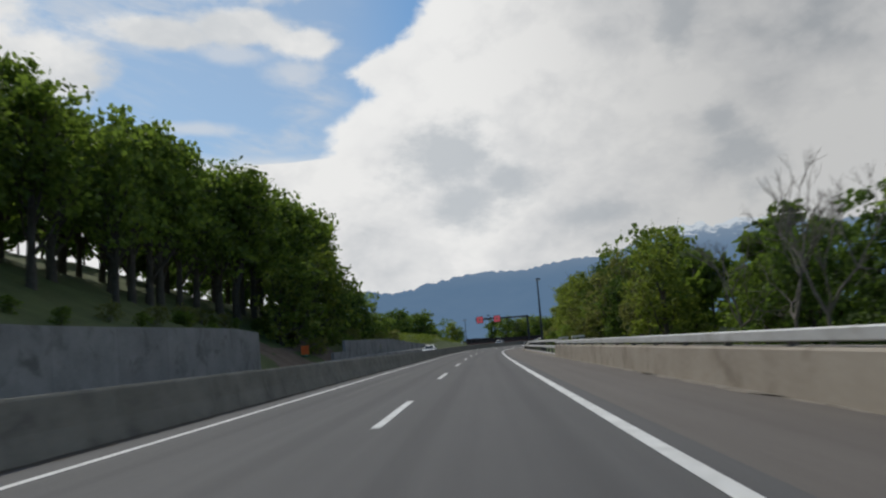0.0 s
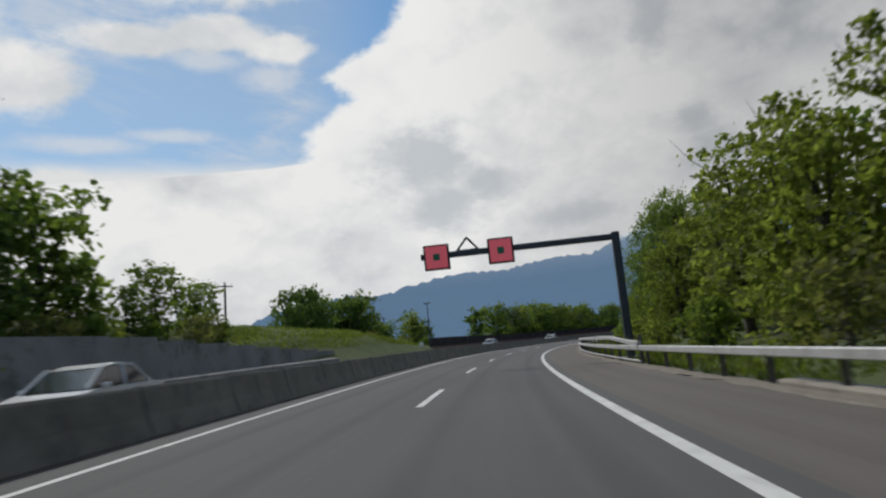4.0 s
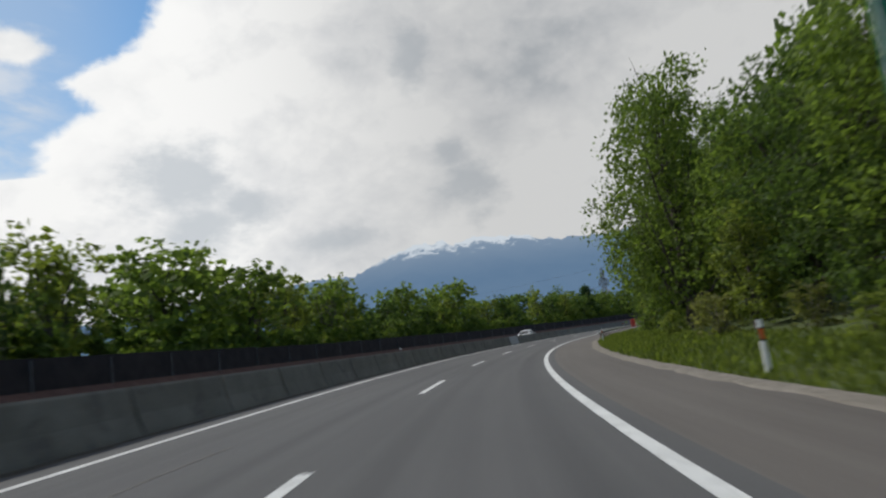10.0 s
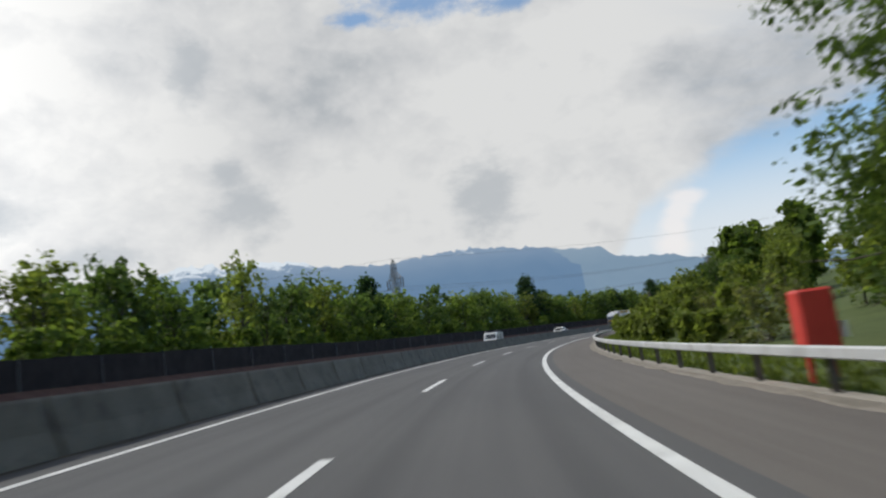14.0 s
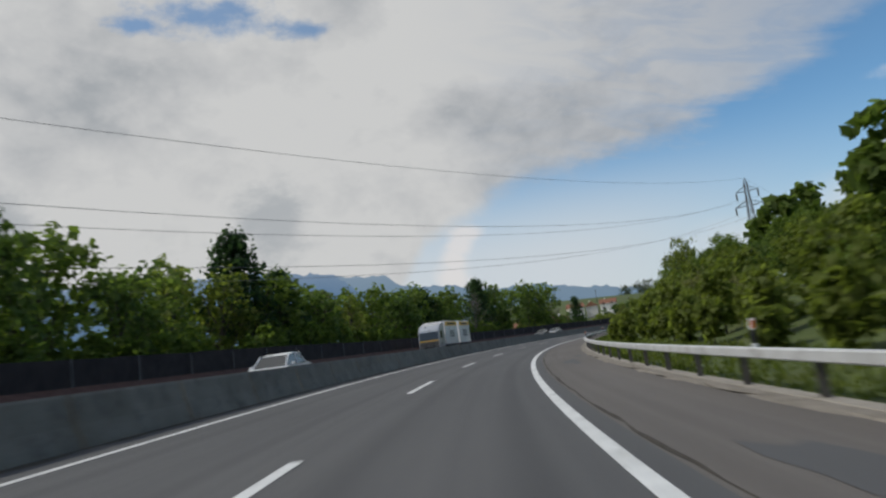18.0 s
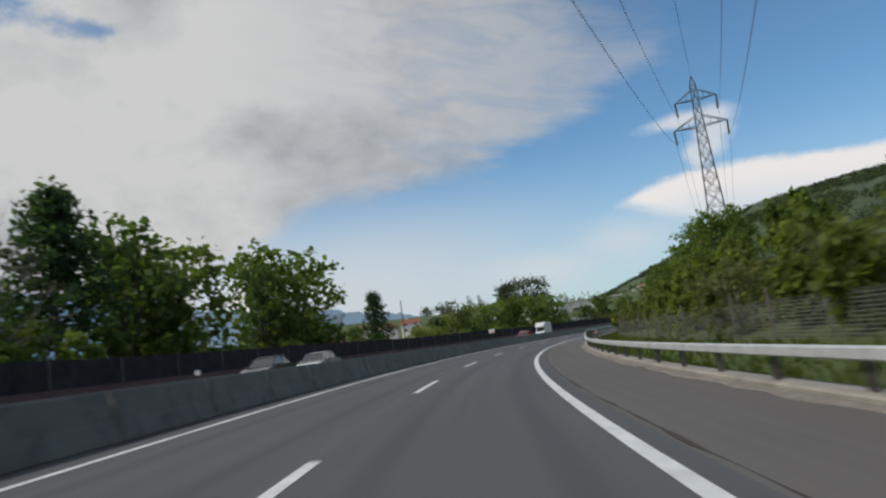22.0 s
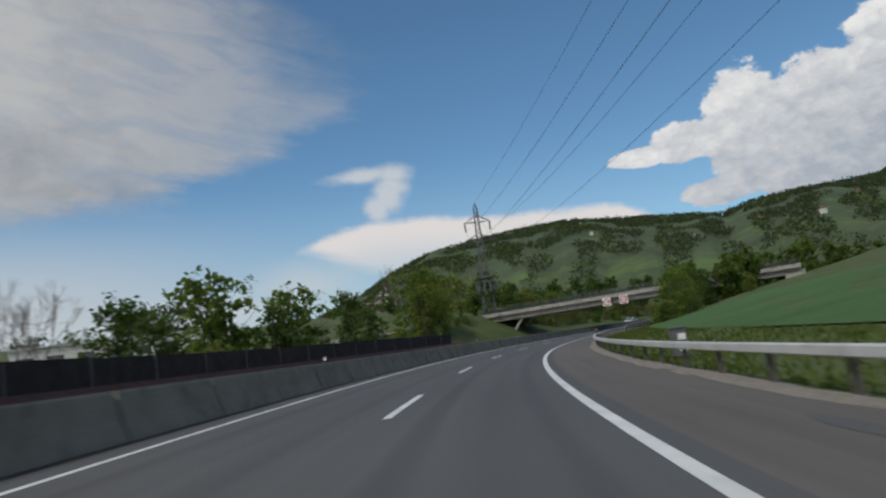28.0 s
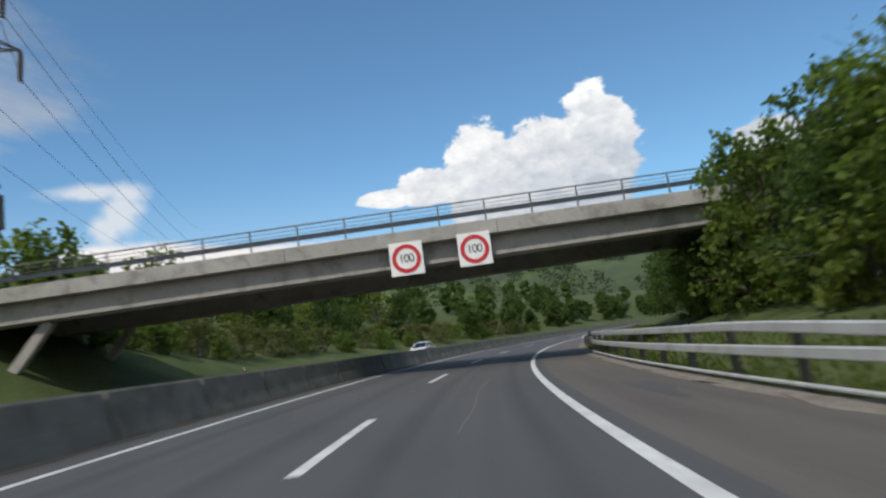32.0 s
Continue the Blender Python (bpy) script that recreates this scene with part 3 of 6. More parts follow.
LEFT_Z = [(-120, 0, 3.4, 5.4, 9.4, 16, 24, 24, 20), (54, 0, 3.6, 5.4, 9.4, 16, 24, 24, 20), (64, 0, 2.2, 4.4, 8.8, 15.5, 23, 23, 19), (70, 0, 1.2, 3.6, 8.6, 15, 22, 22, 18), (84, 0, 0.6, 3.2, 8.6, 15, 20, 18, 14),
          (92, 0, 2.4, 4.2, 8.4, 13.5, 16, 12, 8), (122, 0, 2.4, 4.2, 7.5, 9.5, 9, 5, 2), (136, 0.3, 2.4, 3.8, 4.6, 5, 3, 0, -2), (150, 0.9, 2.6, 3.9, 4.2, 3.6, 0, -3, -6), (176, 0.9, 2.5, 3.6, 3.8, 2.6, -1, -4, -10),
          (188, 0.9, 1.5, 2.0, 1.6, 0.4, -3, -8, -16), (200, 0.75, 0.7, 0.4, 0, -1, -3, -8, -16), (240, 0.85, 0.6, 0, -1, -3, -6, -12, -25), (560, 0.85, 0.6, 0, -1, -3, -6, -12, -25), (690, 0.85, 0.6, 0.2, -0.2, -1, -2, -6, -12),
          (726, 0.8, 0.9, 0.9, 0.6, 0, 0, 0, 0), (738, 0.8, 1.8, 3.4, 3.4, 3, 2, 0, 0), (752, 0.8, 2.4, 4.9, 5.4, 5.5, 6, 8, 12), (770, 0.8, 2.4, 4.9, 5.4, 5.5, 8, 12, 16), (786, 0.4, 1.2, 2.4, 4.5, 7, 10, 10, 8), (820, 0.3, 0.9, 2.0, 4.5, 8, 11, 9, 2), (1200, 0.3, 0.9, 2.5, 5, 9, 12, 12, 4)]


def land(s, d):
    """Height of the ground over the tarmac's own plane."""
    if d > 0:
        zs = [0.0] + [float(v) for v in table(s, RIGHT_Z)]
        return float(np.interp(d, RIGHT_D, zs))
    zs = [0.0] + [float(v) for v in table(s, LEFT_Z)]
    return float(np.interp(-d, [-v for v in LEFT_D], zs))


def ground_sheet(name, dists, rows, s0, s1, mat, fine_d, step=4.0):
    st = np.arange(s0, s1 + 0.1, step)
    dist = sorted(set(list(dists) + list(fine_d)), key=abs)
    cols = []
    rng = np.random.RandomState(5)
    heights = np.array([[land(s, d) for d in dist] for s in st])
    for j, d in enumerate(dist):
        rough = 0.0 if abs(d) < 5.2 or -19.1 < d < 0 else min(0.35, abs(d) * 0.012)
        cols.append(at(st, d + 0 * st, heights[:, j] + (rng.rand(len(st)) - 0.5) * rough))
    k = len(dist)
    verts = np.stack(cols, 1).reshape(-1, 3)
    faces = [(i * k + j, i * k + j + 1, (i + 1) * k + j + 1, (i + 1) * k + j) for i in range(len(st) - 1) for j in range(k - 1)]
    return new(name, mesh_of(name, verts, faces, mat, True))


tagged(ground_sheet("ground_right", RIGHT_D, RIGHT_Z, -110, 1200, turf, [6, 8.5, 10, 14, 17, 25, 32, 50, 65, 120]), "green verge and bank rising from the road", "ground", kind="structure")
tagged(ground_sheet("ground_left", LEFT_D, LEFT_Z, -110, 1200, turf, [-18.2, -20, -23, -24.5, -29, -40, -65, -130]), "grass slope beyond the other carriageway", "ground", kind="structure")
ring = [(r * math.cos(a * math.pi / 24) + 250, r * math.sin(a * math.pi / 24) + 250, z) for r, z in ((60, -32), (700, -32), (2200, -36), (4600, -40)) for a in range(48)]
ring_faces = [(i * 48 + j, i * 48 + (j + 1) % 48, (i + 1) * 48 + (j + 1) % 48, (i + 1) * 48 + j) for i in range(3) for j in range(48)] + [tuple(range(48))[::-1]]
tagged(new("ground", mesh_of("ground", ring, ring_faces, hill_mat)), "wide valley floor reaching the horizon", "ground", kind="structure")

middle = at(430, 285, 0.0)
plateau = [(float(middle[0]) + r * math.cos(a * math.pi / 24), float(middle[1]) + r * math.sin(a * math.pi / 24), z) for r, z in ((60, 7.0), (130, 5.5), (195, 2.5)) for a in range(48)]
tagged(new("ground_inner", mesh_of("ground_inner", plateau, [(i * 48 + j, (i + 1) * 48 + j, (i + 1) * 48 + (j + 1) % 48, i * 48 + (j + 1) % 48) for i in range(2) for j in range(48)] + [tuple(range(48))], turf, True)), "green farmland inside the bend", "ground", kind="structure")

# ---- roadway ----
tagged(new("road", strip_mesh("road", -100, 1190, [(-7.6, 0), (-6.0, 0), (-4, 0), (-2.1, 0), (0, 0), (1.62, 0)], asphalt)), "dark grey worn tarmac carriageway with faint wheel tracks", "road", kind="structure")
tagged(new("hard_shoulder", strip_mesh("hard_shoulder", -100, 1190, [(1.62, 0), (2.8, 0), (3.85, 0)], shoulder_mat)), "brownish grey hard shoulder beside the carriageway", "hard shoulder", kind="structure")
tagged(new("opposite_road", strip_mesh("opposite_road", -100, 1190, [(-17.4, 0), (-12, 0), (-7.6, 0)], old_asphalt)), "grey tarmac of the opposite carriageway", "road", kind="structure")
tagged(new("gravel_edge", strip_mesh("gravel_edge", -100, 1190, [(3.72, -0.01), (3.84, 0.025), (4.15, 0.04), (4.42, -0.03)], gravel, 1.0, jitter=0.22)), "pale gravel and dust along the tarmac's edge", "road edge", kind="structure")
tagged(new("soil_bank", strip_mesh("soil_bank", 188, 736, [(-16.6, 0.004), (-17.4, 0.09), (-18.9, 0.9)], red_soil, 2.0, jitter=0.1)), "rusty brown soil bank under the screen fence", "verge", kind="structure")
tagged(new("earth_bank", mesh_of("earth_bank", np.stack([at(np.linspace(65, 91, 14), d, np.array([land(a, d) + 0.06 for a in np.linspace(65, 91, 14)])) for d in (-18.6, -20, -21.5, -23, -24.6)], 1).reshape(-1, 3),
                                 [(i * 5 + j, i * 5 + j + 1, i * 5 + j + 6, i * 5 + j + 5) for i in range(13) for j in range(4)], earth, True)), "bare reddish brown earth slope above the wall", "earth slope", kind="structure")
tagged(new("shoulder_seam", strip_mesh("shoulder_seam", 372, 612, [(1.67, 0.005), (1.72, 0.006)], dirt, 0.7, jitter=0.07)), "dark seam between carriageway and shoulder", "seam", kind="structure")

marks = thing("lane_markings", "white painted road lines, slightly worn", "road marking", kind="structure")
part("edge_line", strip_mesh("edge_line", -100, 1190, [(-5.855, 0.006), (-5.695, 0.006)], white_line), marks)
part("edge_line", strip_mesh("edge_line", -100, 1190, [(1.144, 0.006), (1.328, 0.006)], white_line), marks)
part("edge_line", strip_mesh("edge_line", -100, 1190, [(-16.2, 0.006), (-16.05, 0.006)], white_line), marks)
for k in range(-4, 64):
    s = 10.78 + 15.23 * k
    part("dash", strip_mesh("dash", s, s + 5.14, [(-2.18, 0.006), (-2.02, 0.006)], white_line, 1.3), marks)
    part("dash", strip_mesh("dash", s + 4, s + 9.2, [(-12.28, 0.006), (-12.12, 0.006)], white_line, 1.3), marks)
# repairs and joints in the tarmac
for s0, s1, d0, d1 in ((479.0, 483.2, 0.45, 3.72), (492.5, 493.3, 0.9, 3.0)):
    tagged(new("road_patch", strip_mesh("road_patch", s0, s1, [(d0, 0.0045), (d1, 0.0045)], fresh_patch, 1.0)), "paler rectangular repair in the tarmac", "road patch", kind="structure")
for s0, s1, d0, d1 in ((140, 176, -4.9, -3.3), (184, 232, -4.8, -3.9), (240, 300, -4.6, -3.8), (20, 48, -4.4, -4.0), (668, 684, -0.1, 0.1), (744, 756, -0.5, -0.2), (706, 722, -0.2, 0.05)):
    st = np.linspace(s0, s1, 24)
    dd = np.linspace(d0, d1, 24) + 0.05 * np.sin(st * 0.7)
    v = np.concatenate([at(st, dd - 0.012, 0.005), at(st, dd + 0.012, 0.005)])
    tagged(new("tar_joint", mesh_of("tar_joint", v, [(i, i + 24, i + 25, i + 1) for i in range(23)], fresh_patch)), "thin pale joint line across the lane", "road joint", kind="structure")
for s0, d0, w, l in ((409, 2.6, 0.35, 1.6), (432, 2.75, 0.3, 2.2), (438, 3.3, 0.2, 1.0), (552, 2.9, 0.3, 1.6), (748, 2.9, 0.3, 1.9), (534, 2.5, 0.25, 1.4), (644, 3.1, 0.25, 2.0), (693, 3.2, 0.3, 1.5)):
    ang = np.linspace(0, 2 * np.pi, 15)[:-1]
    rr = 1 + 0.25 * np.sin(ang * 3 + s0) + 0.15 * np.sin(ang * 5 + d0)
    tagged(new("oil_stain", mesh_of("oil_stain", at(s0 + l * rr * np.sin(ang), d0 + w * rr * np.cos(ang), 0.0045), [tuple(range(14))], asphalt)), "dark stain on the hard shoulder", "stain", kind="structure")
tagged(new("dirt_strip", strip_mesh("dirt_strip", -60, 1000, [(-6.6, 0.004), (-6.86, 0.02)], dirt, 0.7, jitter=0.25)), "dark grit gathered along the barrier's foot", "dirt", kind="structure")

# ---- median barrier: cast concrete pieces, one of them new ----
barrier = thing("median_barrier", "grey stained concrete median barrier of cast pieces", "barrier", kind="structure")
PIECE = 4.2
B_OUT = [(-0.34, 0.0), (-0.32, 0.07), (-0.2, 0.4), (-0.1, 0.88), (-0.07, 0.93), (0.07, 0.93), (0.1, 0.88), (0.2, 0.4), (0.32, 0.07), (0.34, 0.0)]


def barrier_mesh(mat):
    verts = [(x, y, z) for y in (0.0, PIECE - 0.012) for x, z in B_OUT]
    n = len(B_OUT)
    faces = [(i, (i + 1) % n, n + (i + 1) % n, n + i) for i in range(n)] + [tuple(range(n))[::-1], tuple(range(n, 2 * n))]
    return mesh_of("barrier_piece", verts, faces, mat)


old_piece, fresh_piece = barrier_mesh(concrete), barrier_mesh(new_concrete)
new_at = round((302.3 + 50.5) / PIECE)
for k in range(0, 240):
    s = -50.5 + k * PIECE
    is_new = k == new_at
    part("barrier_piece", fresh_piece if is_new else old_piece, barrier, "paler newer concrete piece" if is_new else "", m=pose(*[float(c) for c in at(s, -7.13, 0)], 0, 0, turn(s + PIECE / 2)))


# ---- rails beside the shoulder ----
def box_rail(name, s0, s1, d, z, h=0.165, w=0.13):
    return strip_mesh(name, s0, s1, [(d, z + 0.02), (d, z + h - 0.02), (d + 0.02, z + h), (d + w - 0.02, z + h), (d + w, z + h - 0.02), (d + w, z + 0.02), (d + w - 0.02, z), (d + 0.02, z)], galvanised, 1.33, closed=True)


post_bm = bmesh.new()
for x, y, sx, sy in ((0, -0.05, 0.085, 0.01), (0, 0.05, 0.085, 0.01), (0, 0, 0.01, 0.095)):
    box(post_bm, x, y, -0.12, sx, sy, 0.7)
box(post_bm, 0.0, 0, -0.005, 0.22, 0.2, 0.018)
post_mesh = bpy.data.meshes.new("post")
post_bm.to_mesh(post_mesh)
post_bm.free()
post_mesh.materials.append(post_steel)
tall_bm = bmesh.new()
for x, y, sx, sy in ((0, -0.06, 0.11, 0.012), (0, 0.06, 0.11, 0.012), (0, 0, 0.012, 0.11)):
    box(tall_bm, x, y, -0.12, sx, sy, 1.12)
tall_mesh = bpy.data.meshes.new("post")
tall_bm.to_mesh(tall_mesh)
tall_bm.free()
tall_mesh.materials.append(post_steel)


def rising_rail(s0, s1, d, rise_in, rise_out, low=0.64, high=0.885, h=0.157, w=0.13):
    """The upper beam: it lifts off the lower one over rise_in metres and comes down on it again over rise_out metres."""
    n = int((s1 - s0) / 1.33) + 2
    st = np.linspace(s0, s1, n)
    lift = np.minimum(1.0, np.minimum((st - s0) / max(rise_in, 0.01) if rise_in else 1.0 + 0 * st, (s1 - st) / max(rise_out, 0.01) if rise_out else 1.0 + 0 * st))
    z = low + (high - low) * (3 * lift ** 2 - 2 * lift ** 3)
    out = [(0, 0.02), (0, h - 0.02), (0.02, h), (w - 0.02, h), (w, h - 0.02), (w, 0.02), (w - 0.02, 0), (0.02, 0)]
    verts = np.stack([at(st, d + a, z + b) for a, b in out], 1).reshape(-1, 3)
    faces = [(i * 8 + j, i * 8 + (j + 1) % 8, i * 8 + 8 + (j + 1) % 8, i * 8 + 8 + j) for i in range(n - 1) for j in range(8)]
    return mesh_of("beam", verts, faces + [tuple(range(8))[::-1], tuple(range((n - 1) * 8, n * 8))], galvanised)


def guardrail(s0, s1, double=False, label="galvanised steel guardrail with a single box beam", end=0.0, rise_in=0.0, rise_out=0.0):
    g = thing("guardrail", label, "guardrail", "guardrails")
    part("beam", box_rail("beam", s0, s1, 4.02, 0.49, 0.16), g)
    if double:
        part("beam", rising_rail(s0, s1, 4.04, rise_in, rise_out), g)
        part("lower_beam", box_rail("lower_beam", s0, s1, 4.06, 0.10, 0.06, 0.08), g)
    for k in range(int((s1 - s0) / 2.67) + 1):
        part("post", tall_mesh if double else post_mesh, g, m=spot(s0 + 0.4 + 2.67 * k, 4.23 if double else 4.2))
    if end:
        for z in (0.43, 0.83):
            part("end_cap", one_box(0, 0, 0, 0.17, 0.12, 0.25, 0.03), g, "dark end of the rail", post_steel, spot(s1, 4.1, z))
    return g


guardrail(43.5, 84, True, "galvanised guardrail with two box beams above a stone edge", rise_out=9)
guardrail(84.2, 112, False)
guardrail(112.2, 156, True, "galvanised guardrail with two box beams ending in grass", rise_in=9, rise_out=9)
guardrail(287, 547, False)
guardrail(547.3, 612, True, "galvanised guardrail with two box beams on a concrete kerb", rise_in=11, rise_out=9)
guardrail(612.3, 736, False)
guardrail(736.3, 770, True, "galvanised guardrail with two box beams before the bridge", 1.0, rise_in=12)
guardrail(785, 905, False)

far_rail = thing("guardrail", "low galvanised guardrail at the foot of the bridge bank", "guardrail", "guardrails")
part("beam", box_rail("beam", 731, 800, -16.75, 0.45, 0.16), far_rail)
for k in range(26):
    part("post", post_mesh, far_rail, m=spot(731.4 + 2.67 * k, -16.9))

kerb = thing("kerb", "pale weathered concrete kerb stones under the guardrail", "kerb", kind="structure")
kerb_bm = bmesh.new()
box(kerb_bm, 0, 0.995, -0.05, 0.42, 1.985, 0.17, 0.03)
kerb_mesh = bpy.data.meshes.new("kerb_stone")
kerb_bm.to_mesh(kerb_mesh)
kerb_bm.free()
kerb_mesh.materials.append(kerb_concrete)
for s in np.arange(458, 612, 2.0):
    part("kerb_stone", kerb_mesh, kerb, m=spot(float(s), 4.22))
for s in np.arange(44, 100, 2.0):
    part("kerb_stone", kerb_mesh, kerb, m=spot(float(s), 4.25))
for k in range(20):
    s = 288 + k * 8.5
    if s < 456:
        tagged(new("concrete_strip", strip_mesh("concrete_strip", s, s + 8.45, [(4.04, 0.0), (4.06, 0.045), (4.34, 0.045), (4.36, -0.05)], kerb_concrete, 2.1)), "narrow concrete strip at the rail's foot", "kerb", kind="structure")

# ---- parapet at the start ----
parapet = thing("parapet", "beige concrete parapet wall carrying a steel rail", "parapet", kind="structure")
for k in range(16):
    s = -52.5 + 6.0 * k
    part("wall_panel", strip_mesh("wall_panel", s, s + 5.985, [(3.85, -0.05), (3.9, 0.675), (3.96, 0.715), (4.3, 0.715), (4.32, -0.4)], beige_concrete, 2.0, closed=True), parapet)
part("top_rail", box_rail("top_rail", -52, 43.4, 3.93, 0.79, 0.18, 0.14), parapet, "galvanised box rail")
for k in range(36):
    part("rail_post", one_box(0, 0, 0, 0.1, 0.12, 0.1), parapet, "", post_steel, spot(-51 + 2.67 * k, 4.02, 0.705))
for s, d in ((43.9, 5.4), (59.0, 6.1)):
    pillar = thing("stone_pillar", "pale concrete pillar with a flat cap beside the rail", "pillar", "pillars by the rail")
    for dx in (-0.24, 0.24):
        part("shaft", one_box(dx, 0, -0.3, 0.2, 0.3, 1.2, 0.02), pillar, "", new_concrete)
    part("cap", one_box(0, 0, 0.9, 0.8, 0.5, 0.14, 0.03), pillar, "", new_concrete)
    pillar.matrix_basis = spot(s, d, 0.12)

# ---- retaining walls beyond the other carriageway ----
wall_a = thing("retaining_wall", "tall grey concrete retaining wall with dark streaks", "wall", kind="structure")
for k in range(26):
    s = -88 + 5.6 * k
    if s > 72:
        break
    a, b = [float(np.interp(v, [30, 50, 55.5, 59.6, 64.6, 71, 76], [3.5, 3.85, 3.9, 3.4, 2.4, 1.5, 0.9])) for v in (s, s + 5.58)]
    box_v = [at(u, d, z) for u, top in ((s, a), (s + 5.58, b)) for d, z in ((-18.9, 0), (-19.0, top), (-19.3, top), (-19.35, 0))]
    part("wall_panel", mesh_of("wall_panel", box_v, [(3, 2, 1, 0), (4, 5, 6, 7), (0, 1, 5, 4), (1, 2, 6, 5), (2, 3, 7, 6), (3, 0, 4, 7)], wall_concrete), wall_a)
part("drain_ledge", strip_mesh("drain_ledge", -90, 150, [(-17.4, 0), (-17.45, 0.55), (-17.6, 0.6), (-18.9, 0.62)], wall_concrete, 3.0), wall_a)
wall_b = thing("retaining_wall", "dark grey concrete retaining wall below a hedge", "wall", kind="structure")
for k in range(15):
    s = 90 + 4.2 * k
    top = 2.9 - max(0, s - 118) * 0.052
    part("wall_panel", strip_mesh("wall_panel", s, s + 4.185, [(-18.9, 0), (-19.0, top), (-19.3, top), (-19.35, 0)], wall_concrete, 2.1, closed=True), wall_b)
part("slope_edge", strip_mesh("slope_edge", 84, 90, [(-18.9, 0), (-19.0, 1.5), (-19.3, 1.5), (-19.35, 0)], wall_concrete, 2.0, closed=True), wall_b)
tagged(new("bare_slope", mesh_of("bare_slope", np.stack([at(np.linspace(67, 82, 16) - 0.5 * (abs(d) - 19), d, np.array([land(a, d) + 0.08 for a in np.linspace(67, 82, 16)])) for d in (-19.0, -20.2, -21.5, -23.5, -25.5, -27)], 1).reshape(-1, 3),
                                [(i * 6 + j, i * 6 + j + 1, i * 6 + j + 7, i * 6 + j + 6) for i in range(15) for j in range(5)], earth, True)), "bare reddish brown slip of earth on the bank", "slope", kind="structure")

# ---- dark screen along the far edge ----
screen = thing("screen_fence", "dark brown netting screen on pale posts", "fence")
for k in range(68):
    s = 188 + 8 * k
    part("netting", strip_mesh("netting", s, s + 8, [(-18.95, 0.9), (-19.0, 2.18 + 0.06 * math.sin(k)), (-19.05, 2.18 + 0.06 * math.sin(k)), (-19.03, 0.9)], dark_net, 2.0, closed=True), screen)
post_tube = one_rod((0, 0, 0.6), (0, 0, 2.15), 0.035)
tube_mesh = bpy.data.meshes.new("fence_post")
post_tube.to_mesh(tube_mesh)
post_tube.free()
tube_mesh.materials.append(lattice_steel)
for k in range(109):
    s = 188 + 5 * k
    part("fence_post", tube_mesh, screen, m=spot(s, -18.85))

# ---- wire fence behind the rail ----
wire = bpy.data.materials.new("wire_mesh")
wire.use_nodes = True
wn = Nodes(wire.node_tree)
uvn = wire.node_tree.nodes.new("ShaderNodeUVMap")
wsep = wire.node_tree.nodes.new("ShaderNodeSeparateXYZ")
wire.node_tree.links.new(uvn.outputs[0], wsep.inputs[0])
geo_w = wire.node_tree.nodes.new("ShaderNodeNewGeometry")
zsep = wire.node_tree.nodes.new("ShaderNodeSeparateXYZ")
wire.node_tree.links.new(geo_w.outputs["Position"], zsep.inputs[0])
lines = wn.math("MAXIMUM", wn.math("GREATER_THAN", wn.math("FRACT", wn.math("MULTIPLY", wsep.outputs[1], 12.0)), 0.86), wn.math("GREATER_THAN", wn.math("FRACT", wn.math("MULTIPLY", zsep.outputs[2], 12.0)), 0.86))
wb = wire.node_tree.nodes["Principled BSDF"]
wb.inputs["Base Color"].default_value, wb.inputs["Roughness"].default_value = (0.16, 0.165, 0.15, 1), 0.6
wire.node_tree.links.new(lines, wb.inputs["Alpha"])
mesh_fence = thing("wire_fence", "grey wire mesh fence on thin posts", "fence")
part("wire_mesh", strip_mesh("wire_mesh", 462, 610, [(6.7, 0.15), (6.7, 1.4)], wire, 2.0), mesh_fence)
for k in range(50):
    part("fence_post", one_rod((0, 0, -0.3), (0.03 * math.sin(k * 2.1), 0.05 * math.sin(k), 1.5), 0.03, 0.03, 6), mesh_fence, "", grey_bark, spot(462 + 3 * k, 6.75, 0.2))


# ---- far mountains and the hill ----
def ridge(name, label, eye, dist, line, mat, depth=900, seed=0, rough=10):
    """A range seen from eye: line gives its skyline as (azimuth, elevation)."""
    a0, a1 = line[0][0], line[-1][0]
    az_s = np.arange(min(a0, a1), max(a0, a1), 0.25)
    order = sorted(line)
    top = np.interp(az_s, [p[0] for p in order], [p[1] for p in order])
    verts, rows_n = [], 9

    def wave(x):
        return noise.noise((x, seed * 3.7, 0.5))

    for r in range(rows_n):
        f = r / (rows_n - 1)
        for i, a in enumerate(az_s):
            rad = dist - depth * (1 - f) + wave(i * 0.3 + r * 5) * 40
            swell = wave(i * 0.7 + seed * 9) + 0.5 * wave(i * 1.9) if f == 1 else 3.0 * noise.noise((i * 0.11, r * 0.9, seed))
            h = math.tan(radians(top[i])) * dist * f ** 0.8 + swell * rough * f - 40 * (1 - f)
            verts.append((eye[0] - math.sin(radians(a)) * rad, eye[1] + math.cos(radians(a)) * rad, h))
    n = len(az_s)
    faces = [(r * n + i, r * n + i + 1, (r + 1) * n + i + 1, (r + 1) * n + i) for r in range(rows_n - 1) for i in range(n - 1)]
    return tagged(new(name, mesh_of(name, verts, faces, mat, True)), label, "mountain", kind="structure")


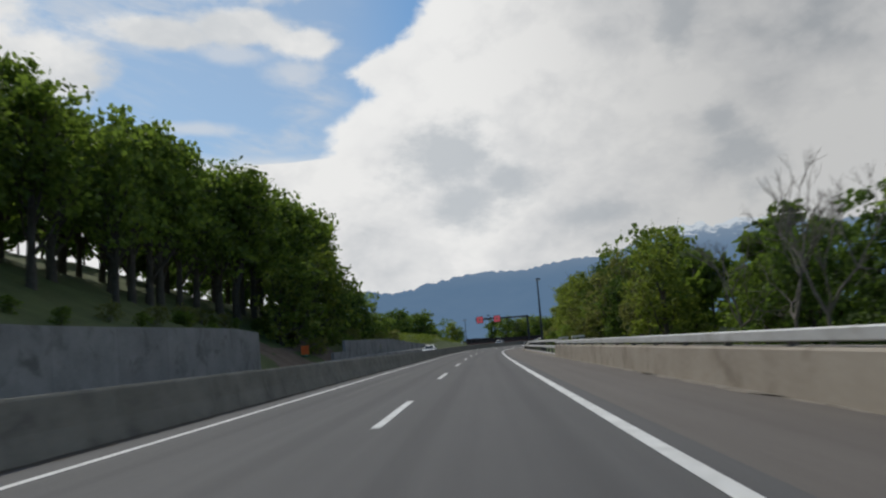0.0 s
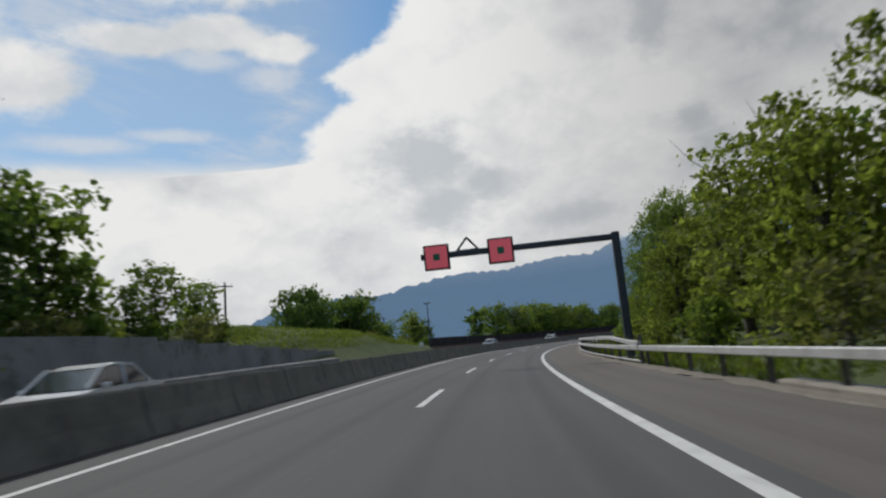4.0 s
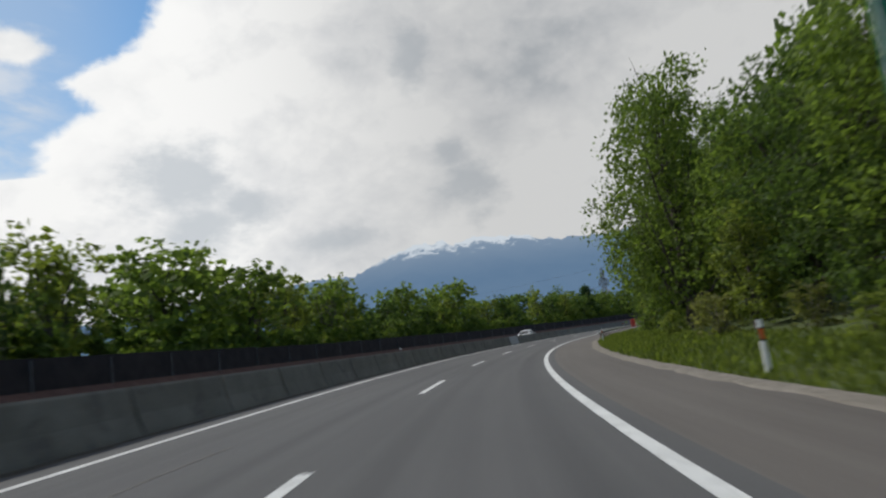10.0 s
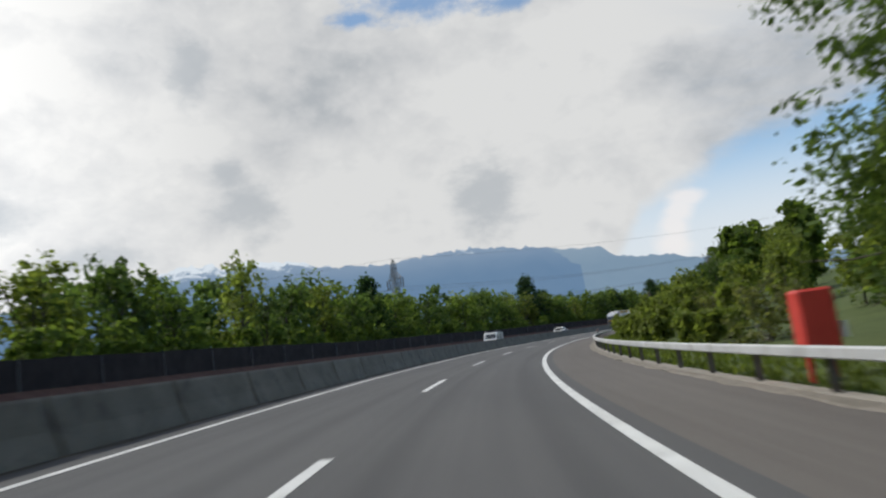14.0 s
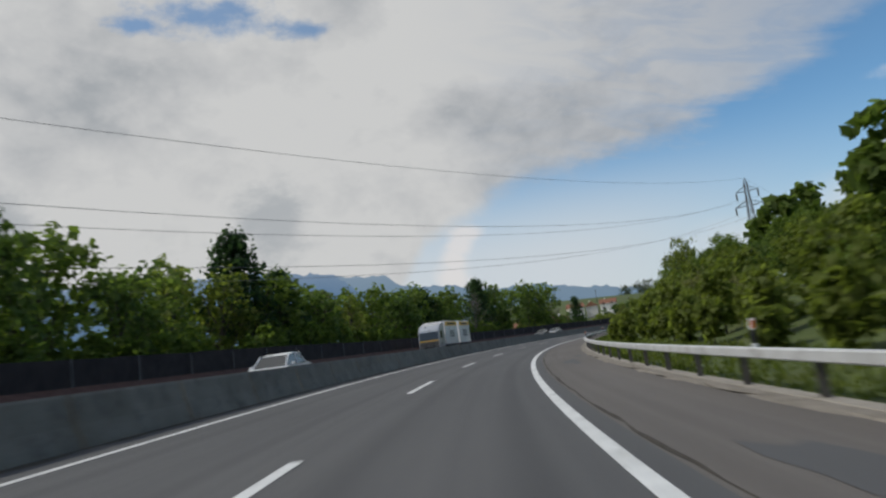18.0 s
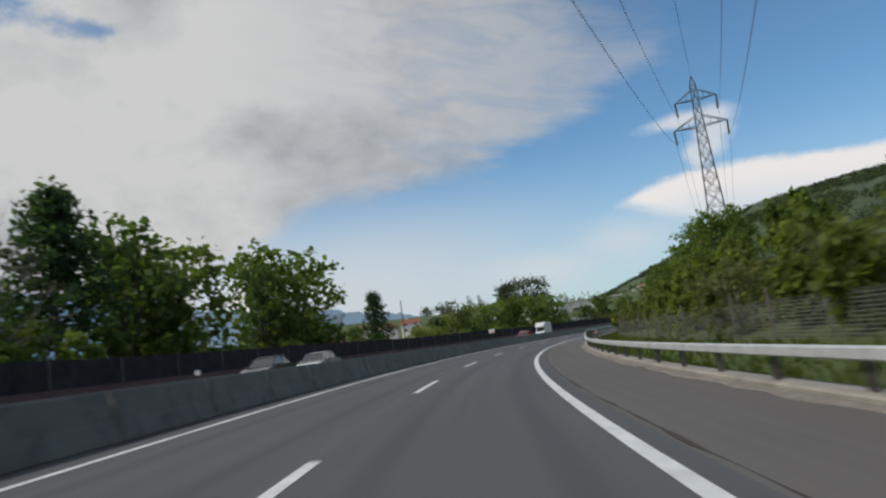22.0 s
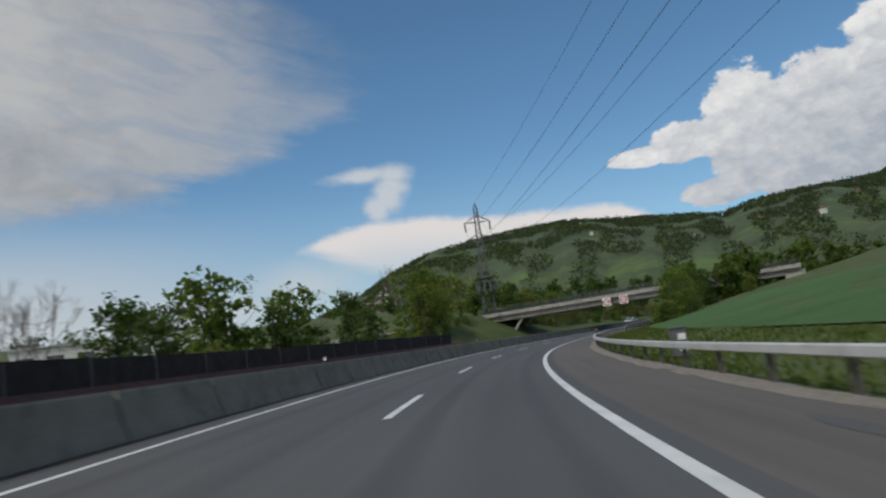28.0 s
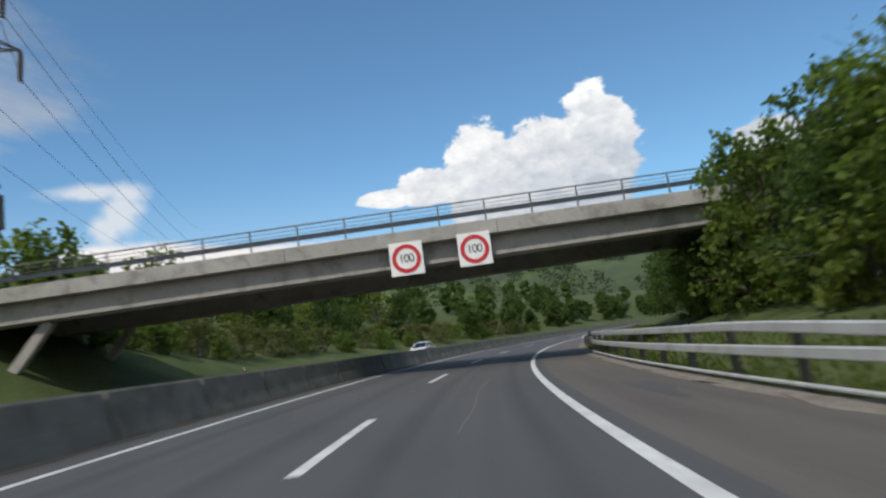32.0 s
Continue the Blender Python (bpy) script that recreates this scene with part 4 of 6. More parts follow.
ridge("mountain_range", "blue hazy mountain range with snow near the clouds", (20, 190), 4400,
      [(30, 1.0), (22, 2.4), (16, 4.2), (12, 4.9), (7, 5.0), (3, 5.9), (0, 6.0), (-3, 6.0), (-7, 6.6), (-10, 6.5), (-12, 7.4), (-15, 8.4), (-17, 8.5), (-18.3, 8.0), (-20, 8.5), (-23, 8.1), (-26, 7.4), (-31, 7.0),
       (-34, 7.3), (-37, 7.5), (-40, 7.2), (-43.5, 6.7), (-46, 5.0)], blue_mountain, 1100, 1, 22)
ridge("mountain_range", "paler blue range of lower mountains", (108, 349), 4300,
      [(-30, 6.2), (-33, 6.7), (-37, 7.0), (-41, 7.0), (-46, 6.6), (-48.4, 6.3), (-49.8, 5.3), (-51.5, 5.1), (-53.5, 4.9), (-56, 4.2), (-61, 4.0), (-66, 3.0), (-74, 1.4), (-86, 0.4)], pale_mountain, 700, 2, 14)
HILL = [(-76, 0.6), (-80, 1.5), (-84.5, 3.1), (-87, 4.1), (-89.5, 5.0), (-92, 6.4), (-95, 7.5), (-99, 8.1), (-102.5, 8.4), (-106.2, 8.5), (-111, 7.9), (-116, 7.3), (-118, 6.9), (-120, 7.4), (-123, 7.6), (-128.5, 7.5), (-131.4, 8.2), (-133.4, 8.7),
        (-136.8, 8.4), (-138.5, 9.4), (-142, 9.7), (-150, 10.3), (-165, 10)]
LOW_HILL = [(-63.2, 1.6), (-66.0, 1.8), (-68.9, 2.3), (-71.7, 2.7), (-73.6, 2.9), (-75.4, 3.0), (-78.0, 2.3), (-82.5, 1.7), (-87.9, 1.0), (-95.2, -0.1)]
ridge("low_hill", "low wooded rise behind the far bend", (186, 397), 600, LOW_HILL, turf, 320, 4, 2)
ridge("hill", "wooded green hillside with meadows under the sky", (330, 420), 2300, HILL, hill_mat, 1750, 3, 9)


# ---- overpass ----
BR = (468.8, 382.0)  # a point of its near face, over the lane
BA = -115.4          # the way one looks at it square on
bridge_m = pose(BR[0], BR[1], 0, 0, 0, BA)  # x along the deck to the right, y away
DECK_A, DECK_B = -20.0, 34.0

overpass = thing("overpass", "pale concrete overpass with steel railings and slanting legs", "bridge", kind="structure")
overpass.matrix_basis = bridge_m
slope = 0.011


def deck_piece(name, x0, x1, y0, y1, z0, z1, mat, label="", bevel=0.0):
    bm = one_box((x0 + x1) / 2, (y0 + y1) / 2, z0, x1 - x0, y1 - y0, z1 - z0, bevel)
    for v in bm.verts:
        v.co.z += v.co.x * slope
    return part(name, bm, overpass, label, mat)


for k in range(6):
    deck_piece("deck_edge", DECK_A + 9 * k, DECK_A + 8.985 + 9 * k, -0.06, 0.62, 5.48, 6.1, bridge_concrete, "", 0.02)
    deck_piece("deck_edge", DECK_A + 9 * k, DECK_A + 8.985 + 9 * k, 9.9, 10.5, 5.48, 6.1, bridge_concrete, "", 0.02)
deck_piece("girder", DECK_A, DECK_B, 0.5, 1.7, 4.6, 5.5, bridge_concrete, "", 0.03)
deck_piece("girder", DECK_A, DECK_B, 8.6, 9.8, 4.6, 5.5, bridge_concrete, "", 0.03)
deck_piece("slab", DECK_A, DECK_B, 0.64, 9.88, 5.52, 5.95, bridge_concrete)
for y in (0.16, 10.2):
    for z, r in ((7.02, 0.034), (6.84, 0.014), (6.68, 0.014)):
        part("handrail", one_rod((DECK_A, y, z + DECK_A * slope), (DECK_B, y, z + DECK_B * slope), r), overpass, "grey steel handrail", lattice_steel)
    deck_piece("crash_beam", DECK_A, DECK_B, y + 0.06, y + 0.18, 6.4, 6.6, gantry_steel, "dark steel crash beam")
    for k in range(27):
        x = DECK_A + 0.6 + 2 * k
        part("railing_post", one_box(x, y, 6.08 + x * slope, 0.06, 0.06, 0.94), overpass, "", lattice_steel)
for y in (1.1, 9.2):
    part("strut", extrude([(-0.2, 0.0), (0.2, 0.0), (0.2, 4.4), (-0.2, 4.4)], -0.2, 0.2), overpass, "", bridge_concrete, Matrix.Translation((-15.2, y, 1.1)) @ pose(0, 0, 0, 0, 40, 0))
    part("strut", extrude([(-0.25, 0.0), (0.25, 0.0), (0.25, 4.4), (-0.25, 4.4)], -0.2, 0.2), overpass, "", bridge_concrete, Matrix.Translation((22.0, y, 1.1)) @ pose(0, 0, 0, 0, -36, 0))
part("abutment", one_box(-20.5, 5.2, 0, 3, 9.4, 5.45, 0.05), overpass, "", bridge_concrete)
part("abutment", one_box(33, 5.2, 0, 3, 9.4, 5.6, 0.05), overpass, "", bridge_concrete)


def letters(name, text, size, mat, parent, m, spacing=1.0):
    """Raised letters of Blender's own font, as a mesh."""
    cu = bpy.data.curves.new(name, "FONT")
    cu.body, cu.size, cu.extrude, cu.align_x, cu.align_y, cu.space_character = text, size, 0.004, "CENTER", "CENTER", spacing
    tmp = bpy.data.objects.new(name, cu)
    scene.collection.objects.link(tmp)
    me = bpy.data.meshes.new_from_object(tmp.evaluated_get(bpy.context.evaluated_depsgraph_get()))
    bpy.data.objects.remove(tmp)
    bpy.data.curves.remove(cu)
    me.materials.clear()
    me.materials.append(mat)
    ob = new(name, me)
    ob.parent, ob.matrix_basis = parent, m
    return ob


FACE = pose(0, 0, 0, 90, 0, 0)  # turns a flat drawing upright, facing the driver


def ring_mesh(r0, r1, depth, n=32):
    bm = bmesh.new()
    vs = []
    for r, y in ((r0, 0), (r1, 0), (r1, -depth), (r0, -depth)):
        vs.append([bm.verts.new((r * math.cos(2 * math.pi * i / n), y, r * math.sin(2 * math.pi * i / n))) for i in range(n)])
    for a in range(4):
        p, q = vs[a], vs[(a + 1) % 4]
        for i in range(n):
            bm.faces.new((p[i], p[(i + 1) % n], q[(i + 1) % n], q[i]))
    return bm


for x, z in ((3.04, 4.95), (5.92, 4.98)):
    sg = thing("speed_limit_sign", "square white board with red ring reading 100", "road sign", "signs on the overpass")
    part("board", one_box(0, 0.03, -0.53, 1.06, 0.06, 1.06, 0.01), sg, "", sign_white)
    part("ring", ring_mesh(0.33, 0.46, 0.012), sg, "red ring", sign_red, Matrix.Translation((0, -0.002, 0)))
    letters("number", "100", 0.38, sign_black, sg, Matrix.Translation((0, -0.006, 0)) @ FACE, 0.85)
    for bx in (-0.4, 0.4):
        part("bracket", one_box(bx, 0.26, 0.25, 0.08, 0.44, 0.08), sg, "", lattice_steel)
    sg.matrix_basis = bridge_m @ Matrix.Translation((x, -0.12, z)) @ Matrix.Scale(1.32, 4)


# ---- signs, posts and lamps ----
gantry = thing("sign_gantry", "dark steel cantilever gantry with lit red lane signs", "gantry")
part("mast", one_box(4.9, 0, -0.1, 0.34, 0.34, 5.6, 0.03), gantry, "", gantry_steel)
part("beam", one_box(0.6, 0, 5.16, 8.9, 0.3, 0.26, 0.03), gantry, "", gantry_steel)
part("base_plate", one_box(4.9, 0, -0.1, 0.7, 0.7, 0.12, 0.02), gantry, "", new_concrete)
for x in (-3.1, -0.2):
    board = part("sign_board", one_box(x, -0.24, 4.62, 1.16, 0.18, 1.16, 0.03), gantry, "black square signal board", sign_black)
    part("signal_face", one_box(x, -0.345, 4.7, 0.98, 0.02, 1.0), board, "lit red signal face", led_red)
    part("signal_core", one_box(x, -0.36, 5.05, 0.3, 0.02, 0.3), board, "dull green core", sign_green)
for x0, z0, x1, z1 in ((-2.2, 5.4, -1.7, 6.0), (-1.7, 6.0, -1.2, 5.4), (-2.2, 5.42, -1.2, 5.42)):
    part("hoop", one_rod((x0, 0, z0), (x1, 0, z1), 0.05), gantry, "", gantry_steel)
gantry.matrix_basis = spot(119.5, 0, 0)

junction = thing("junction_sign", "green motorway junction board with white forked arrow", "road sign")
panel = part("panel", one_box(0, 0, 1.0, 2.0, 0.05, 2.05, 0.015), junction, "green panel", sign_green)
for x, z, w, h in ((0, 1.02, 1.96, 0.035), (0, 3.0, 1.96, 0.035)):
    part("border", one_box(x, -0.03, z, w, 0.012, h), panel, "white border", sign_white)
for x in (-0.965, 0.965):
    part("border", one_box(x, -0.03, 1.02, 0.035, 0.012, 2.015), panel, "white border", sign_white)
bm = bmesh.new()
for pts in ([(-0.1, 1.62), (0.1, 1.62), (0.1, 2.1), (-0.1, 2.1)], [(-0.1, 2.05), (0.1, 2.2), (-0.42, 2.62), (-0.52, 2.44)], [(0.1, 2.05), (0.52, 2.44), (0.42, 2.62), (-0.1, 2.2)],
            [(-0.78, 2.72), (-0.62, 2.3), (-0.3, 2.66), (-0.5, 2.7)], [(0.78, 2.72), (0.5, 2.7), (0.3, 2.66), (0.62, 2.3)]):
    a = [bm.verts.new((x, 0, z)) for x, z in pts]
    b = [bm.verts.new((x, -0.012, z)) for x, z in pts]
    bm.faces.new(b)
    bm.faces.new(a[::-1])
    for i in range(4):
        bm.faces.new((a[i], a[(i + 1) % 4], b[(i + 1) % 4], b[i]))
part("arrow", bm, panel, "white forked arrow", sign_white, Matrix.Translation((0, -0.027, 0)))
letters("distance", "1800 m", 0.4, sign_white, panel, Matrix.Translation((0, -0.032, 1.3)) @ FACE)
name_board = part("name_board", one_box(0, 0, 0.48, 2.0, 0.05, 0.46, 0.015), junction, "white name board", sign_white)
letters("place_name", "La Veyre", 0.36, sign_black, name_board, Matrix.Translation((0, -0.032, 0.72)) @ FACE)
number_board = part("number_board", one_box(-0.42, 0, -0.14, 1.15, 0.05, 0.52, 0.015), junction, "white number board with black fork", sign_white)
letters("exit_number", "14", 0.42, sign_black, number_board, Matrix.Translation((-0.15, -0.032, 0.13)) @ FACE)
for x0, z0, x1, z1 in ((-0.7, -0.03, -0.7, 0.12), (-0.7, 0.12, -0.88, 0.28), (-0.7, 0.12, -0.52, 0.28)):
    part("fork", one_rod((x0, -0.03, z0), (x1, -0.03, z1), 0.035), number_board, "black fork", sign_black)
for x in (-0.55, 0.75):
    leg = part("lattice_leg", one_rod((x - 0.12, 0.12, -1.9), (x - 0.12, 0.12, 2.6), 0.035), junction, "", lattice_steel)
    part("chord", one_rod((x + 0.12, 0.12, -1.9), (x + 0.12, 0.12, 2.6), 0.035), leg, "", lattice_steel)
    for k in range(8):
        part("lacing", one_rod((x - 0.12, 0.12, -1.8 + 0.5 * k), (x + 0.12, 0.12, -1.3 + 0.5 * k), 0.015, 0.015, 5), leg, "", lattice_steel)
junction.matrix_basis = spot(229.8, 5.55, 1.75)


def delineator(s, d, z=0.0, tall=True):
    p = thing("delineator_post", "white plastic delineator post with black band and orange reflector", "delineator", "delineator posts")
    h, w = (1.0, 0.045) if tall else (0.46, 0.036)
    low, top = (0.62, 0.86) if tall else (0.16, 0.62)
    part("shaft", extrude([(-w, -0.05), (w, -0.05), (w * 0.95, h * low), (-w * 0.95, h * low)], -w, w), p, "", sign_white)
    part("band", extrude([(-w * 0.95, h * low), (w * 0.95, h * low), (w * 0.92, h * top), (-w * 0.92, h * top)], -w * 0.94, w * 0.94), p, "black band", sign_black)
    part("cap", extrude([(-w, h * top), (w, h * top), (w * 0.2, h), (-w * 0.8, h)], -w * 0.95, w * 0.95), p, "", sign_white)
    part("reflector", one_box(-w * 0.2, -w - 0.006, h * (top - 0.2 if tall else top + 0.04), w * 1.5, 0.012, h * (0.18 if tall else 0.26)), p, "orange reflector", orange_paint)
    p.matrix_basis = spot(s, d, z) @ pose(0, 0, 0, 0, random.uniform(-3, 3), random.uniform(-6, 6))
    return p


for s in (192.8, 235, 276.3):
    delineator(s, 4.6, land(s, 4.6))
for s in (318.5, 376, 415, 453, 491, 530, 615, 697.2, 738.5):
    delineator(s, 4.2, 0.62, False)
for s in (737.5, 777.5):
    delineator(s, -17.3, 0.45, False)
small_markers = [(170, -7.13), (222, -7.13), (262, -7.13), (382, -7.13), (512, -7.13), (600, -7.13), (665, -7.13)]
for s, d in small_markers:
    mk = thing("barrier_reflector", "small white reflector on the barrier's top", "reflector", "reflectors on the barrier")
    part("stem", one_rod((0, 0, 0), (0, 0, 0.1), 0.015), mk, "", post_steel)
    part("plate", one_box(0, 0, 0.08, 0.1, 0.02, 0.12, 0.004), mk, "", sign_white)
    mk.matrix_basis = spot(s, d, 0.93)

supply_box = thing("supply_box", "small pale grey supply box at the lamp's foot", "supply box")
part("cabinet", one_box(0, 0, 0, 0.5, 0.35, 0.62, 0.02), supply_box, "", sign_white)
part("lid", one_box(0, 0, 0.62, 0.56, 0.41, 0.05, 0.015), supply_box, "", new_concrete)
supply_box.matrix_basis = spot(185.7, -19.4, land(185.7, -19.4) - 0.03)

hydrant = thing("emergency_post", "red metal emergency cabinet on legs behind the rail", "emergency post")
part("cabinet", one_box(0, 0, 0.35, 0.55, 0.4, 1.0, 0.04), hydrant, "", red_paint)
part("side_plate", one_box(0.32, 0.1, 0.3, 0.06, 0.3, 0.95, 0.02), hydrant, "", red_paint)
part("label_plate", one_box(0.38, -0.1, 0.55, 0.06, 0.1, 0.25), hydrant, "white plate", sign_white)
for x in (-0.18, 0.18):
    part("leg", one_box(x, 0, -0.2, 0.07, 0.07, 0.6), hydrant, "", red_paint)
hydrant.matrix_basis = spot(324.0, 4.9, 0.1)

for s, d, z in ((578.0, 6.0, 0.36), (596.0, 5.8, 0.36)):
    gm = thing("pipeline_marker", "leaning post with an orange roof-shaped marker", "marker post", "pipeline markers")
    part("pole", one_rod((0, 0, -0.3), (0, 0, 1.75), 0.022), gm, "", post_steel)
    part("roof_plate", extrude([(-0.05, 0), (0.05, 0), (0.02, 0.22), (-0.02, 0.22)], -0.2, 0.2), gm, "orange marker", yellow_paint, Matrix.Translation((0, 0, 1.7)))
    part("number_plate", one_box(0, -0.03, 1.45, 0.16, 0.02, 0.18), gm, "", orange_paint)
    gm.matrix_basis = spot(s, d, z) @ pose(0, 0, 0, 0, -7, 20) @ Matrix.Scale(0.8, 4)

cone = thing("warning_board", "orange red warning board standing on the earth bank", "warning board")
part("board", one_box(0, 0, 0.25, 0.9, 0.05, 1.0, 0.02), cone, "", orange_paint)
part("foot", one_box(0, 0, 0, 0.7, 0.4, 0.1, 0.02), cone, "", plastic)
for x in (-0.3, 0.3):
    part("leg", one_box(x, 0.05, 0.05, 0.05, 0.05, 0.9), cone, "", post_steel)
cone.matrix_basis = spot(77.4, -20.6, 1.3)
cover = thing("green_cover", "green plastic cover lying on the bank", "cover")
part("sheet", extrude([(-0.5, 0), (0.5, 0.1), (0.4, 0.8), (-0.3, 0.7)], -0.3, 0.3, 0.05), cover, "", sign_green)
cover.matrix_basis = spot(83.5, -22.5, land(83.5, -22.5))

board = thing("roadside_notice", "white notice board with red and yellow marks on the median", "road sign")
part("pole", one_rod((0, 0, -0.9), (0, 0, 1.0), 0.04), board, "", post_steel)
plate = part("plate", one_box(0, 0, 0.45, 1.25, 0.04, 0.85, 0.02), board, "white plate", sign_white)
part("text_bar", one_box(0.05, -0.03, 0.95, 0.7, 0.012, 0.13), plate, "", sign_red)
part("text_bar", one_box(0.0, -0.03, 0.72, 0.35, 0.012, 0.12), plate, "", sign_red)
part("stripe", one_box(0, -0.03, 0.5, 1.1, 0.012, 0.07), plate, "", yellow_paint)
board.matrix_basis = spot(573, -7.13, 1.42) @ Matrix.Scale(0.5, 4)

meter = thing("service_box", "grey metal service box with two white plates", "service box")
part("body", one_box(0, 0, 0, 0.6, 0.35, 1.1, 0.02), meter, "", lattice_steel)
part("roof", one_box(0, 0, 1.1, 0.68, 0.43, 0.06, 0.01), meter, "", lattice_steel)
for z in (0.2, 0.65):
    part("plate", one_box(0.1, -0.19, z, 0.3, 0.02, 0.25), meter, "white plate", sign_white)
meter.matrix_basis = spot(659.5, 5.0, land(659.5, 5.0) + 0.12) @ Matrix.Scale(0.72, 4)


def street_lamp(m, h, head="T", lean=0.0):
    lamp = thing("street_lamp", "slim dark street lamp on a tall mast", "street lamp", "street lamps")
    part("mast", one_rod((0, 0, -0.5), (0, 0, h), 0.11, 0.06), lamp, "", gantry_steel)
    part("base", one_rod((0, 0, -0.3), (0, 0, 0.9), 0.16, 0.15), lamp, "", gantry_steel)
    for x in ((-0.2, 0.2) if head == "T" else (0.05,)):
        part("arm", one_rod((0, 0, h - 0.05), (x, 0, h + 0.02), 0.04), lamp, "", gantry_steel)
        hd = part("lantern", one_box(x * 1.5, 0, h - 0.06, 0.42, 0.26, 0.14, 0.04), lamp, "", gantry_steel)
        part("lens", one_box(x * 1.5, 0, h - 0.1, 0.34, 0.2, 0.04), hd, "pale lens", lamp_glass)
    lamp.matrix_basis = m @ pose(0, 0, 0, 0, lean, 0)
    return lamp


street_lamp(spot(188.5, -18.9, 0.3), 7.0)
street_lamp(spot(63.6, 4.7, 0), 6.5, "one")
street_lamp(pose(437.3, 440.1, -1), 13.4)


def wood_pole(x, y, z0, h, arms=2):
    p = thing("utility_pole", "dark wooden utility pole with short crossarms", "utility pole", "utility poles")
    part("pole", one_rod((0, 0, 0), (0, 0, h), 0.17, 0.11), p, "", bark)
    for k in range(arms):
        part("crossarm", one_box(0, 0, h - 0.5 - 0.8 * k, 1.7, 0.12, 0.12), p, "", bark)
        for x2 in (-0.75, 0, 0.75):
            part("insulator", one_rod((x2, 0, h - 0.4 - 0.8 * k), (x2, 0, h - 0.18 - 0.8 * k), 0.05), p, "", lamp_glass)
    p.matrix_basis = pose(x, y, z0, 0, 1.5, 40)


pp = at(232, -48.0, 0)
wood_pole(float(pp[0]), float(pp[1]), -3, 12.5)
pp = at(185, -95.0, 0)
wood_pole(float(pp[0]), float(pp[1]), -6, 19, 1)
wood_pole(392, 486, -6, 22, 0)
pp = at(158, -33.0, 0)
wood_pole(float(pp[0]), float(pp[1]), 0, 10.5, 1)
pp = at(625, -30.0, 0)
wood_pole(float(pp[0]), float(pp[1]), -3, 12, 1)


# ---- power line ----
def tube_rows(points, radii, sides, verts, faces):
    base = len(verts)
    for i, (p, r) in enumerate(zip(points, radii)):
        d = (points[min(i + 1, len(points) - 1)] - points[max(i - 1, 0)]).normalized()
        u = d.cross(Vector((0.3, 1, 0.1))).normalized()
        w = d.cross(u)
        for k in range(sides):
            a = 2 * math.pi * k / sides
            verts.append(p + (u * math.cos(a) + w * math.sin(a)) * r)
    for i in range(len(points) - 1):
        for k in range(sides):
            a, b = base + i * sides + k, base + i * sides + (k + 1) % sides
            faces.append((a, b, b + sides, a + sides))


def pylon(x, y, z0, top, low_arm, high_arm, rz, work_platform=False):
    p = thing("pylon", "grey steel lattice pylon with two pairs of arms", "pylon", "pylons of the power line")
    h = top - z0

    def half(z):
        return 0.35 + (1.5 - 0.35) * (1 - min(1, z / (h * 0.92))) ** 1.15

    levels = [0]
    while levels[-1] < h * 0.9:
        levels.append(levels[-1] + max(1.6, half(levels[-1]) * 1.9))
    levels[-1] = h - 1.2
    for sx in (-1, 1):
        for sy in (-1, 1):
            verts, faces = [], []
            line = [Vector((sx * half(a), sy * half(a), a)) for a in levels] + [Vector((0, 0, h))]
            tube_rows(line, [0.075] * len(levels) + [0.06], 4, verts, faces)
            part("leg", mesh_of("leg", verts, faces, lattice_steel), p)
    for side in range(4):
        q = Matrix.Rotation(side * math.pi / 2, 3, "Z")
        for a, b in zip(levels, levels[1:]):
            ra, rb = half(a), half(b)
            pts = [q @ Vector(v) for v in ((-ra, ra, a), (ra, ra, a), (rb, rb, b), (-rb, rb, b))]
            for i, j in ((0, 2), (1, 3), (2, 3)):
                part("brace", one_rod(pts[i], pts[j], 0.036, None, 4), p, "", lattice_steel)
    tips = []
    for za, reach in ((low_arm - z0, 3.2), (high_arm - z0, 2.5)):
        for sgn in (-1, 1):
            bm = bmesh.new()
            r = half(za)
            for sy in (-1, 1):
                rod(bm, (sgn * r, sy * r, za), (sgn * reach, 0, za + 0.1), 0.06, None, 4)
                rod(bm, (sgn * r, sy * r, za + 1.3), (sgn * reach, 0, za + 0.1), 0.05, None, 4)
            for f in (0.3, 0.6):
                rod(bm, (sgn * (r + (reach - r) * f), 0, za + 0.05), (sgn * (r + (reach - r) * f), 0, za + 1.3 * (1 - f)), 0.04, None, 4)
            arm = part("arm", bm, p, "", lattice_steel)
            for dy in (-0.25, 0.25):
                part("insulator", one_rod((sgn * reach, dy, za), (sgn * (reach - 0.1), dy, za - 1.7), 0.11, 0.11, 6), arm, "brown insulator string", bark)
            tips.append((sgn * reach, 0, za - 1.7))
    if work_platform:
        for z in (h * 0.42, h * 0.47, h * 0.5):
            part("aerial_frame", one_box(0, 0, z, 3.4, 3.4, 0.12), p, "", lattice_steel)
        for k in range(10):
            a = k * math.pi / 5
            part("antenna", one_box(1.9 * math.cos(a), 1.9 * math.sin(a), h * 0.41, 0.25, 0.2, 1.9, 0.03), p, "pale antenna panel", lattice_steel)
    m = pose(x, y, z0, 0, 0, rz)
    p.matrix_basis = m
    return [m @ Vector(t) for t in tips] + [m @ Vector((0, 0, h))]


